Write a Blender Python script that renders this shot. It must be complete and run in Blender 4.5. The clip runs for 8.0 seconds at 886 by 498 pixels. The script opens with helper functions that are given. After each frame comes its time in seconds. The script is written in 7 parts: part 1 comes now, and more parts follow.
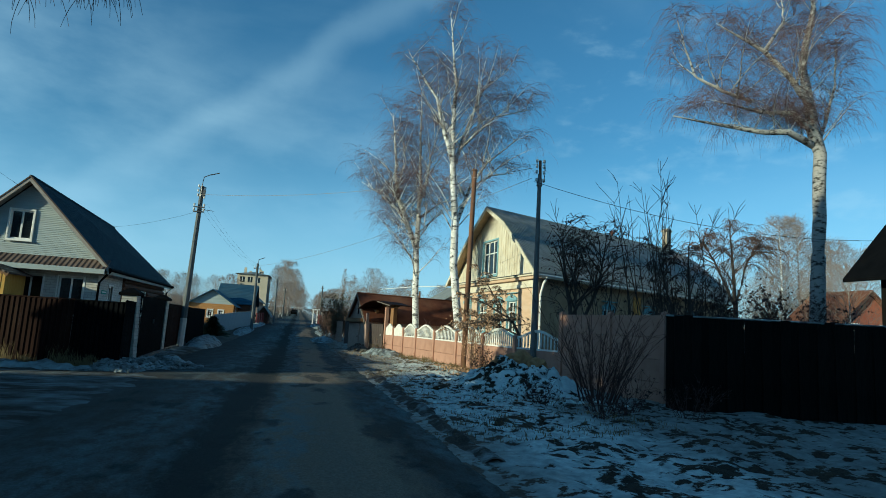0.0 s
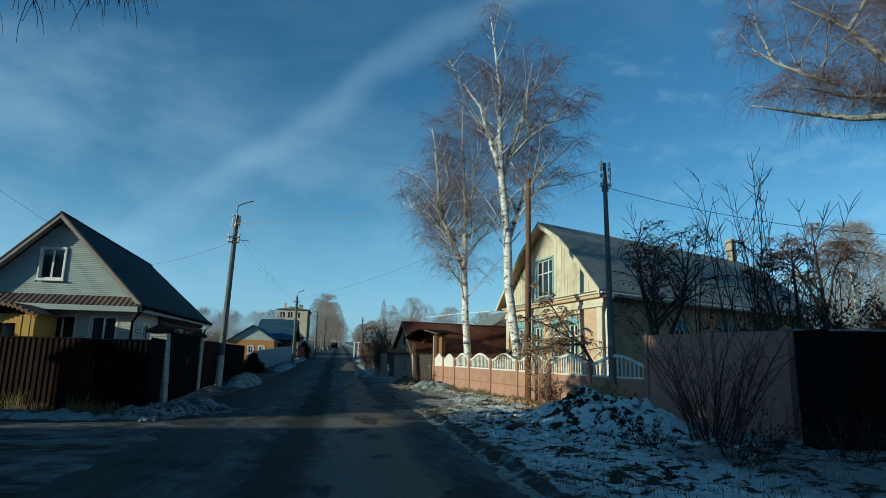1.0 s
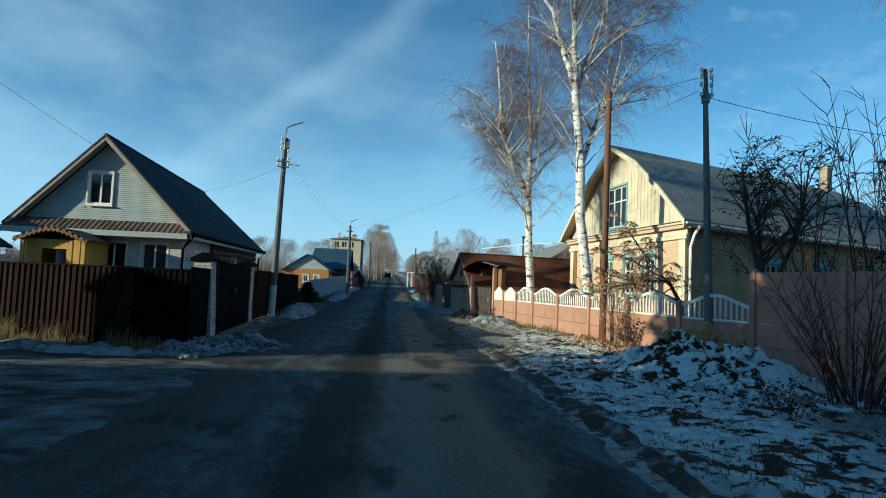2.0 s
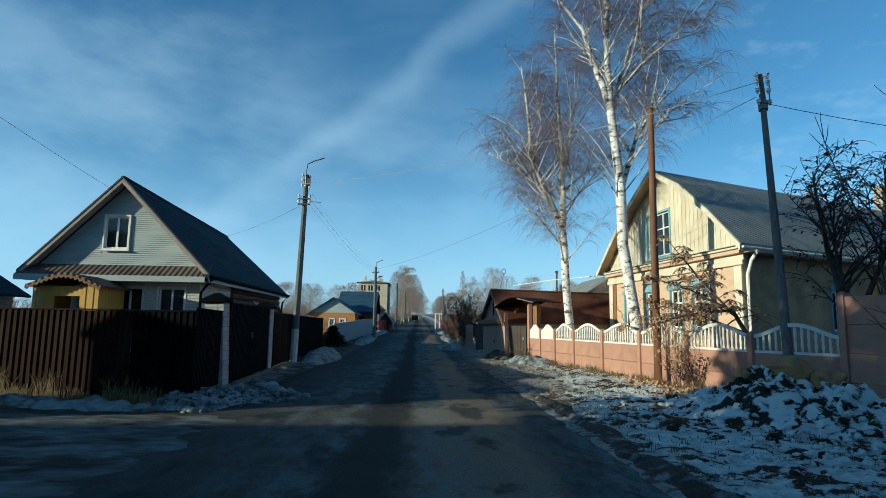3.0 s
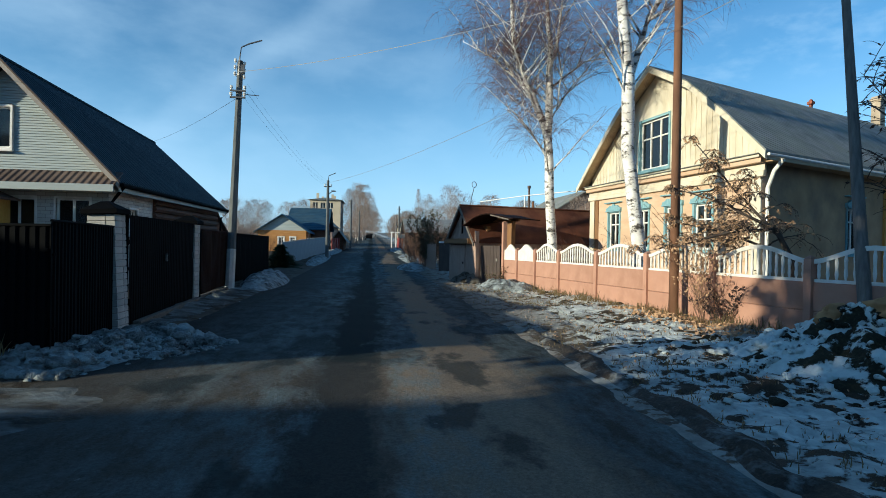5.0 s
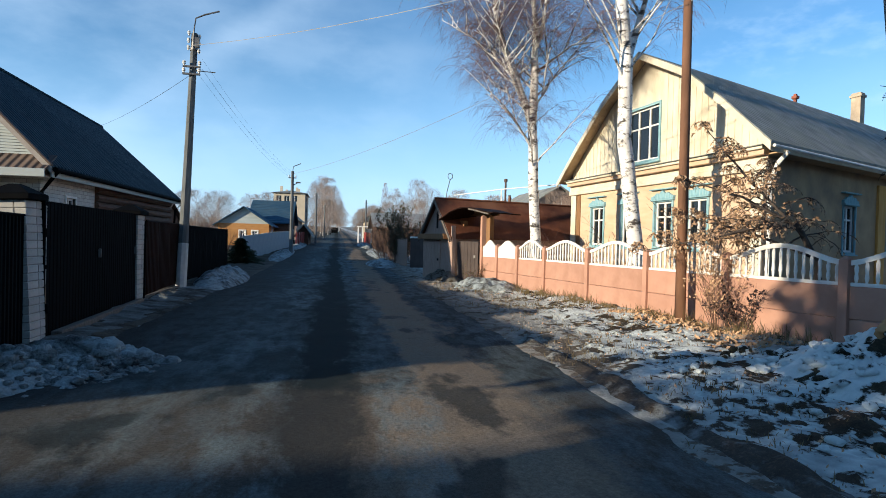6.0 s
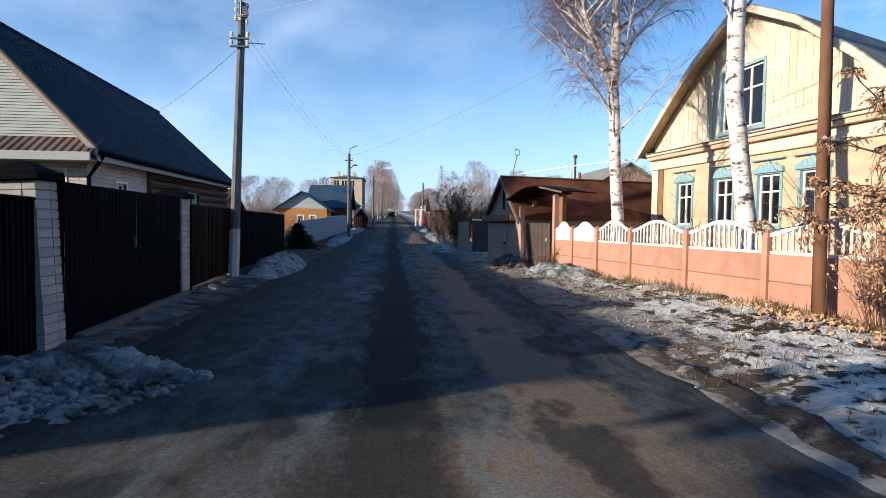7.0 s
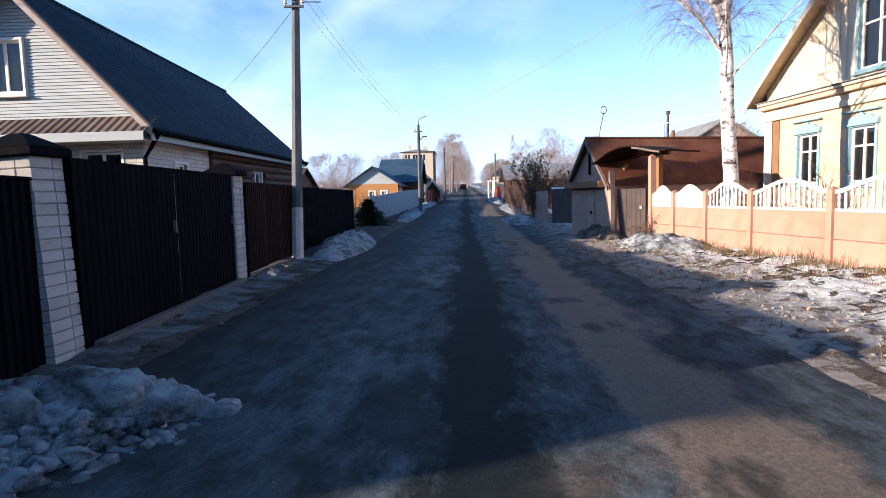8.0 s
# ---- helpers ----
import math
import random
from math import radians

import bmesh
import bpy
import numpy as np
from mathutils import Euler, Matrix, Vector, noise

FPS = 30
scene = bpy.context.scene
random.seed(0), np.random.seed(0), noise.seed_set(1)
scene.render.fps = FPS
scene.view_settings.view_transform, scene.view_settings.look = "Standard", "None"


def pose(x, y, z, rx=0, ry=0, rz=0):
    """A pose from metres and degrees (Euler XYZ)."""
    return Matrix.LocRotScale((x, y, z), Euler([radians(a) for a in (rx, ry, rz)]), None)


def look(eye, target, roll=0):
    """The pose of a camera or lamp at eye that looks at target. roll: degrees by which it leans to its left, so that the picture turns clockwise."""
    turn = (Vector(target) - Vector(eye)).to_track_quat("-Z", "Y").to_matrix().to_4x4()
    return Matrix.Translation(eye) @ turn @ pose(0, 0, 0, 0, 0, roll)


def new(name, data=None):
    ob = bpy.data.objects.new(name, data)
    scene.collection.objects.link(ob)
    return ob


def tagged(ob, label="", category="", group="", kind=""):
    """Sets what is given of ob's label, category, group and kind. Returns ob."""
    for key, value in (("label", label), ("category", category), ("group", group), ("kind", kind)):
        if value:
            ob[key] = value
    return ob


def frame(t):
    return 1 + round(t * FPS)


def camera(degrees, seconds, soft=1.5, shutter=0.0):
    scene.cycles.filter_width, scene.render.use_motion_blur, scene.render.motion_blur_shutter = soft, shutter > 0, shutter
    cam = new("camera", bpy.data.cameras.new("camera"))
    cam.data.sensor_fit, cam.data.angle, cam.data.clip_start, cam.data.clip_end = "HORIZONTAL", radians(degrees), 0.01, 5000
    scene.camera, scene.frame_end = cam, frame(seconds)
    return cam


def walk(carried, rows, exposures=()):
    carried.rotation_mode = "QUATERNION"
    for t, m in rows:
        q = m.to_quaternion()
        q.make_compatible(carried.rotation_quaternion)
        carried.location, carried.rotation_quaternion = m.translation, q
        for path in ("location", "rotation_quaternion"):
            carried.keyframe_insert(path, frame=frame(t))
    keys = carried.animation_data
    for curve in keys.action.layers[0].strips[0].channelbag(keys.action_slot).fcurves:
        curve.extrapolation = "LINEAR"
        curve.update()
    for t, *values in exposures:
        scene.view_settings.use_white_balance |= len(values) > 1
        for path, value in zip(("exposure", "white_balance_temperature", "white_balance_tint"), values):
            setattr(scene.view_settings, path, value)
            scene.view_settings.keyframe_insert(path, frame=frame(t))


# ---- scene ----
# ---------------------------------------------------------------- camera
cam = camera(74.0, 8.0, 0.9)
PATH = [
    (0, (0.945, -1.969, 1.353), (1.402, -0.040, 1.621), 3.5),
    (0.5, (0.842, -0.968, 1.350), (1.251, 0.970, 1.625), 4.8),
    (1, (0.827, 0.009, 1.335), (1.159, 1.949, 1.693), 1.4),
    (1.5, (0.765, 0.975, 1.393), (1.007, 2.944, 1.642), 2.6),
    (2, (0.730, 1.776, 1.427), (0.901, 3.765, 1.548), 2.4),
    (2.2, (0.739, 2.088, 1.403), (0.871, 4.076, 1.580), 2.1),
    (3.3, (0.610, 3.535, 1.323), (0.686, 5.517, 1.584), 0.8),
    (3.5, (0.559, 3.869, 1.356), (0.739, 5.855, 1.511), 0.7),
    (4, (0.570, 4.594, 1.342), (0.769, 6.580, 1.468), 1.3),
    (4.5, (0.475, 5.321, 1.362), (0.802, 7.293, 1.419), 0.8),
    (4.7, (0.481, 5.645, 1.369), (0.764, 7.625, 1.356), 1.0),
    (5.8, (0.413, 7.290, 1.350), (0.627, 9.279, 1.339), 1.1),
    (6, (0.355, 7.538, 1.371), (0.712, 9.506, 1.344), 1.5),
    (6.5, (0.152, 8.205, 1.442), (0.755, 10.111, 1.373), 2.8),
    (7, (0.271, 9.091, 1.355), (0.440, 11.081, 1.266), 0.7),
    (7.5, (0.244, 9.905, 1.327), (0.226, 11.903, 1.247), -0.5),
    (8, (0.201, 10.633, 1.327), (0.122, 12.623, 1.146), -1.5),
]
EXPO = [(0, 0.17, 4940, -23), (0.5, 0.10, 4930, -23), (1, -0.06, 4870, -21), (1.5, 0.10, 4950, -20), (2, 0.34, 5090, -17), (2.2, 0.52, 5270, -14), (3.3, 0.24, 4990, -17), (3.5, 0.28, 5010, -17), (4, 0.52, 5170, -16), (4.5, 0.37, 5030, -14), (6, 0.74, 5490, 0), (6.5, 0.15, 5170, -2), (7, 0.78, 5520, 9), (7.5, 1.0, 5480, 18), (8, 1.38, 5500, 15)]
walk(cam, [(t, look(eye, target, roll)) for t, eye, target, roll in PATH], EXPO)

# ---------------------------------------------------------------- world and sun
SUN_DIR = Vector((0.92, 0.39, 0.0)).normalized()      # the way the light travels over the ground
SUN_EL = 12.5
world = bpy.data.worlds.new("sky")
scene.world = world
world.use_nodes = True


def build_world():
    nt = world.node_tree
    nt.nodes.clear()
    n, l = nt.nodes.new, nt.links.new
    out, bg = n("ShaderNodeOutputWorld"), n("ShaderNodeBackground")
    sky = n("ShaderNodeTexSky")
    sky.sky_type, sky.sun_disc = "NISHITA", False
    sky.sun_elevation = radians(SUN_EL)
    sky.sun_rotation = math.atan2(-SUN_DIR.x, -SUN_DIR.y)
    sky.air_density, sky.dust_density, sky.ozone_density = 1.0, 0.2, 3.1
    bg.inputs["Strength"].default_value = 0.11
    geo = n("ShaderNodeTexCoord")
    mp = n("ShaderNodeMapping")
    mp.inputs["Rotation"].default_value = (radians(20), radians(-35), radians(-28))
    mp.inputs["Scale"].default_value = (1.2, 2.6, 4.2)
    l(geo.outputs["Generated"], mp.inputs["Vector"])
    ns = n("ShaderNodeTexNoise")
    ns.inputs["Scale"].default_value, ns.inputs["Detail"].default_value, ns.inputs["Roughness"].default_value = 1.0, 6, 0.52
    ns.inputs["Distortion"].default_value = 0.5
    l(mp.outputs[0], ns.inputs["Vector"])
    rp = n("ShaderNodeValToRGB")
    rp.color_ramp.elements[0].position, rp.color_ramp.elements[1].position = 0.5, 0.9
    rp.color_ramp.elements[1].color = (0.2, 0.2, 0.2, 1)
    l(ns.outputs["Fac"], rp.inputs[0])
    # one long thin streak of cirrus: a great circle with a ragged edge
    dot = n("ShaderNodeVectorMath")
    dot.operation = "DOT_PRODUCT"
    dot.inputs[1].default_value = STREAK
    l(geo.outputs["Generated"], dot.inputs[0])
    n2 = n("ShaderNodeTexNoise")
    n2.inputs["Scale"].default_value, n2.inputs["Detail"].default_value = 5.0, 6
    l(geo.outputs["Generated"], n2.inputs["Vector"])
    ma = n("ShaderNodeMath")
    ma.operation, ma.inputs[1].default_value, ma.inputs[2].default_value = "MULTIPLY_ADD", 0.12, -0.06
    l(n2.outputs["Fac"], ma.inputs[0])
    ad = n("ShaderNodeMath")
    l(dot.outputs["Value"], ad.inputs[0]), l(ma.outputs[0], ad.inputs[1])
    ab = n("ShaderNodeMath")
    ab.operation = "ABSOLUTE"
    l(ad.outputs[0], ab.inputs[0])
    mr = n("ShaderNodeMapRange")
    mr.interpolation_type = "SMOOTHSTEP"
    mr.inputs["From Min"].default_value, mr.inputs["From Max"].default_value = 0.0, 0.045
    mr.inputs["To Min"].default_value, mr.inputs["To Max"].default_value = 0.15, 0.0
    l(ab.outputs[0], mr.inputs["Value"])
    def cloud(direction, inner, outer, scale, lo, hi, amount):
        """Clouds round one direction: a soft round mask times a noise."""
        dt, mk, nz, th, mu = n("ShaderNodeVectorMath"), n("ShaderNodeMapRange"), n("ShaderNodeTexNoise"), n("ShaderNodeMapRange"), n("ShaderNodeMath")
        dt.operation, dt.inputs[1].default_value = "DOT_PRODUCT", Vector(direction).normalized()
        l(geo.outputs["Generated"], dt.inputs[0])
        mk.interpolation_type = th.interpolation_type = "SMOOTHSTEP"
        mk.inputs["From Min"].default_value, mk.inputs["From Max"].default_value = outer, inner
        l(dt.outputs["Value"], mk.inputs["Value"])
        st = n("ShaderNodeMapping")
        st.inputs["Scale"].default_value = (1.0, 1.0, 2.2)
        l(geo.outputs["Generated"], st.inputs["Vector"]), l(st.outputs[0], nz.inputs["Vector"])
        nz.inputs["Scale"].default_value, nz.inputs["Detail"].default_value, nz.inputs["Roughness"].default_value = scale, 7, 0.55
        th.inputs["From Min"].default_value, th.inputs["From Max"].default_value, th.inputs["To Max"].default_value = lo, hi, amount
        l(nz.outputs["Fac"], th.inputs["Value"])
        mu.operation = "MULTIPLY"
        l(mk.outputs[0], mu.inputs[0]), l(th.outputs[0], mu.inputs[1])
        return mu.outputs[0]

    total = rp.outputs[0]
    for layer in (mr.outputs[0], cloud((-0.48, 0.84, 0.24), 0.995, 0.9, 3.0, 0.38, 0.66, 0.26), cloud((0.61, 0.72, 0.33), 0.99, 0.92, 13.0, 0.5, 0.72, 0.17),
                  cloud((-0.05, 0.97, 0.16), 0.995, 0.95, 5.0, 0.42, 0.68, 0.12)):
        mx = n("ShaderNodeMath")
        mx.operation, mx.use_clamp = "ADD", True
        l(total, mx.inputs[0]), l(layer, mx.inputs[1])
        total = mx.outputs[0]
    mix = n("ShaderNodeMix")
    mix.data_type = "RGBA"
    mix.inputs["B"].default_value = (5.7, 6.1, 6.8, 1)
    l(mx.outputs[0], mix.inputs["Factor"]), l(sky.outputs[0], mix.inputs["A"])
    # pale winter haze low over the horizon
    sx, hz, mh = n("ShaderNodeSeparateXYZ"), n("ShaderNodeMapRange"), n("ShaderNodeMix")
    hz.interpolation_type, mh.data_type = "SMOOTHSTEP", "RGBA"
    hz.inputs["From Min"].default_value, hz.inputs["From Max"].default_value = 0.0, 0.32
    hz.inputs["To Min"].default_value, hz.inputs["To Max"].default_value = 0.6, 0.0
    mh.inputs["B"].default_value = (4.2, 5.2, 6.9, 1)
    l(geo.outputs["Generated"], sx.inputs[0]), l(sx.outputs[2], hz.inputs["Value"])
    l(hz.outputs[0], mh.inputs["Factor"]), l(mix.outputs["Result"], mh.inputs["A"])
    l(mh.outputs["Result"], bg.inputs[0]), l(bg.outputs[0], out.inputs[0])


STREAK = (0.598, 0.324, -0.733)
build_world()
sun = new("sun", bpy.data.lights.new("sun", "SUN"))
sun.data.energy, sun.data.angle, sun.data.color = 5.0, radians(0.6), (1.0, 0.74, 0.49)
sun.matrix_world = look((-40 * SUN_DIR.x, -40 * SUN_DIR.y, 40 * math.tan(radians(SUN_EL))), (0, 0, 0))


# ---------------------------------------------------------------- materials
def nodes(name):
    m = bpy.data.materials.new(name)
    m.use_nodes = True
    nt = m.node_tree
    return m, nt, nt.nodes["Principled BSDF"], nt.nodes.new, nt.links.new


def ramp(n, stops, fac, link):
    r = n("ShaderNodeValToRGB")
    while len(r.color_ramp.elements) < len(stops):
        r.color_ramp.elements.new(0.5)
    for e, (p, c) in zip(r.color_ramp.elements, stops):
        e.position, e.color = p, (*c, 1)
    link(fac, r.inputs[0])
    return r.outputs[0]


def noise_tex(n, link, scale, detail=5, vec=None, rough=0.55):
    t = n("ShaderNodeTexNoise")
    t.inputs["Scale"].default_value, t.inputs["Detail"].default_value, t.inputs["Roughness"].default_value = scale, detail, rough
    if vec is not None:
        link(vec, t.inputs["Vector"])
    return t.outputs["Fac"]


def coords(n, link, stretch=(1, 1, 1), kind="Object"):
    tc, mp = n("ShaderNodeTexCoord"), n("ShaderNodeMapping")
    mp.inputs["Scale"].default_value = stretch
    link(tc.outputs[kind], mp.inputs["Vector"])
    return mp.outputs[0]


def blend(n, link, a, b, fac, mode="MIX"):
    m = n("ShaderNodeMix")
    m.data_type, m.blend_type = "RGBA", mode
    for v, key in ((a, "A"), (b, "B")):
        if isinstance(v, tuple):
            m.inputs[key].default_value = (*v, 1)
        else:
            link(v, m.inputs[key])
    if isinstance(fac, float):
        m.inputs["Factor"].default_value = fac
    else:
        link(fac, m.inputs["Factor"])
    return m.outputs["Result"]


def surf(name, dark, light, scale=3.0, rough=0.7, bump=0.3, bump_scale=40.0, metal=0.0, stretch=(1, 1, 1), stain=None, stain_scale=0.8,
         stain_at=0.6, vary=0.0, spec=0.3):
    """Two-tone base with large stains and fine relief; vary: tone changes from piece to piece."""
    m, nt, b, n, l = nodes(name)
    v = coords(n, l, stretch)
    col = ramp(n, [(0.32, dark), (0.7, light)], noise_tex(n, l, scale, 6, v), l)
    if stain:
        big = noise_tex(n, l, stain_scale, 5, v, 0.65)
        fac = ramp(n, [(stain_at - 0.08, (0, 0, 0)), (stain_at + 0.12, (0.8, 0.8, 0.8))], big, l)
        col = blend(n, l, col, stain, fac)
    if vary:
        oi = n("ShaderNodeObjectInfo")
        hv = n("ShaderNodeHueSaturation")
        mr = n("ShaderNodeMapRange")
        mr.inputs["To Min"].default_value, mr.inputs["To Max"].default_value = 1 - vary, 1 + vary
        l(oi.outputs["Random"], mr.inputs["Value"]), l(mr.outputs[0], hv.inputs["Value"]), l(col, hv.inputs["Color"])
        col = hv.outputs[0]
    l(col, b.inputs["Base Color"])
    rr = n("ShaderNodeMapRange")
    rr.inputs["To Min"].default_value, rr.inputs["To Max"].default_value = max(0.05, rough - 0.15), min(1, rough + 0.12)
    l(noise_tex(n, l, scale * 2.3, 4, v), rr.inputs["Value"]), l(rr.outputs[0], b.inputs["Roughness"])
    b.inputs["Metallic"].default_value = metal
    b.inputs["Specular IOR Level"].default_value = spec
    bp = n("ShaderNodeBump")
    bp.inputs["Strength"].default_value, bp.inputs["Distance"].default_value = bump, 0.01
    l(noise_tex(n, l, bump_scale, 5, v), bp.inputs["Height"]), l(bp.outputs[0], b.inputs["Normal"])
    return m


def coursed(name, dark, light, mortar, pitch, length, rough=0.8):
    """Brickwork or siding seen from afar, in the wall's own metres."""
    m, nt, b, n, l = nodes(name)
    tc, sp, cb = n("ShaderNodeTexCoord"), n("ShaderNodeSeparateXYZ"), n("ShaderNodeCombineXYZ")
    add = n("ShaderNodeMath")
    l(tc.outputs["Object"], sp.inputs[0]), l(sp.outputs[0], add.inputs[0]), l(sp.outputs[1], add.inputs[1])
    l(add.outputs[0], cb.inputs[0]), l(sp.outputs[2], cb.inputs[1])
    br = n("ShaderNodeTexBrick")
    br.inputs["Scale"].default_value = 1.0
    br.inputs["Brick Width"].default_value, br.inputs["Row Height"].default_value = length, pitch
    br.inputs["Mortar Size"].default_value, br.inputs["Mortar Smooth"].default_value = 0.006, 0.3
    for k, c in (("Color1", dark), ("Color2", light), ("Mortar", mortar)):
        br.inputs[k].default_value = (*c, 1)
    l(cb.outputs[0], br.inputs["Vector"])
    v = coords(n, l)
    col = blend(n, l, br.outputs["Color"], ramp(n, [(0.3, (0.72, 0.72, 0.72)), (0.7, (1, 1, 1))], noise_tex(n, l, 1.7, 6, v), l), 0.7, "MULTIPLY")
    l(col, b.inputs["Base Color"])
    b.inputs["Roughness"].default_value = rough
    bp = n("ShaderNodeBump")
    bp.inputs["Strength"].default_value, bp.inputs["Distance"].default_value, bp.invert = 0.6, 0.012, True
    l(br.outputs["Fac"], bp.inputs["Height"]), l(bp.outputs[0], b.inputs["Normal"])
    return m


def snow_patches(n, l, geo_pos, scale, lo, hi):
    """Factor of thin, broken snow: two sizes of noise against each other."""
    a = noise_tex(n, l, scale, 8, geo_pos, 0.62)
    b2 = noise_tex(n, l, scale * 0.22, 3, geo_pos)
    mm = n("ShaderNodeMath")
    mm.operation, mm.inputs[1].default_value = "MULTIPLY_ADD", 0.55
    l(b2, mm.inputs[0]), l(a, mm.inputs[2])
    return ramp(n, [(lo, (0, 0, 0)), (hi, (1, 1, 1))], mm.outputs[0], l)


def soil_material(name, lo, hi, soil_dark, soil_light, grass, scale=1.6, across=None, grey=0.7, top=(0.84, 0.88, 0.84), stretch=(1, 1, 1)):
    m, nt, b, n, l = nodes(name)
    v = coords(n, l, stretch)
    soil = ramp(n, [(0.3, soil_dark), (0.55, soil_light), (0.75, grass)], noise_tex(n, l, 2.1, 9, v, 0.7), l)
    fleck = ramp(n, [(0.5, (0.45, 0.45, 0.45)), (0.68, (1.25, 1.15, 1.0))], noise_tex(n, l, 34, 4, v, 0.7), l)
    soil = blend(n, l, soil, fleck, 0.75, "MULTIPLY")
    fac = snow_patches(n, l, v, scale, lo, hi)
    if across:
        # how much of the snow is left, along x from -6 to 10 m, with an uneven border
        sx, mr, wob = n("ShaderNodeSeparateXYZ"), n("ShaderNodeMapRange"), n("ShaderNodeMath")
        wob.operation, wob.inputs[1].default_value = "MULTIPLY_ADD", 2.2
        mr.inputs["From Min"].default_value, mr.inputs["From Max"].default_value = -4.9, 11.1
        l(v, sx.inputs[0]), l(noise_tex(n, l, 0.7, 4, v), wob.inputs[0]), l(sx.outputs[0], wob.inputs[2])
        back, near = n("ShaderNodeMapRange"), n("ShaderNodeMath")
        back.interpolation_type = "SMOOTHSTEP"
        back.inputs["From Min"].default_value, back.inputs["From Max"].default_value = 11.0, 19.0
        back.inputs["To Min"].default_value, back.inputs["To Max"].default_value = 0.75, -0.5
        l(sx.outputs[1], back.inputs["Value"]), l(wob.outputs[0], near.inputs[0]), l(back.outputs[0], near.inputs[1]), l(near.outputs[0], mr.inputs["Value"])
        keep = ramp(n, [((x + 6) / 16, (k, k, k)) for x, k in across], mr.outputs[0], l)
        fac = blend(n, l, fac, keep, 1.0, "MULTIPLY")
        # bare sandy grit thrown up beside the asphalt
        grit = ramp(n, [((x + 6) / 16, (k, k, k)) for x, k in ((2.3, 0.0), (2.8, 0.85), (3.5, 0.7), (4.5, 0.0))], mr.outputs[0], l)
        soil = blend(n, l, soil, ramp(n, [(0.35, (0.085, 0.068, 0.05)), (0.65, (0.25, 0.205, 0.16))], noise_tex(n, l, 9, 8, v, 0.75), l), grit)
    snow = ramp(n, [(0.3, (grey * 0.97, grey * 1.02, grey)), (0.7, top)], noise_tex(n, l, 7, 5, v), l)
    l(blend(n, l, soil, snow, fac), b.inputs["Base Color"])
    b.inputs["Roughness"].default_value = 0.88
    b.inputs["Specular IOR Level"].default_value = 0.2
    hgt = n("ShaderNodeMath")
    hgt.operation, hgt.inputs[1].default_value = "MULTIPLY_ADD", 0.9
    l(fac, hgt.inputs[0]), l(noise_tex(n, l, 22, 7, v, 0.7), hgt.inputs[2])
    bp = n("ShaderNodeBump")
    bp.inputs["Strength"].default_value, bp.inputs["Distance"].default_value = 0.9, 0.05
    l(hgt.outputs[0], bp.inputs["Height"]), l(bp.outputs[0], b.inputs["Normal"])
    return m


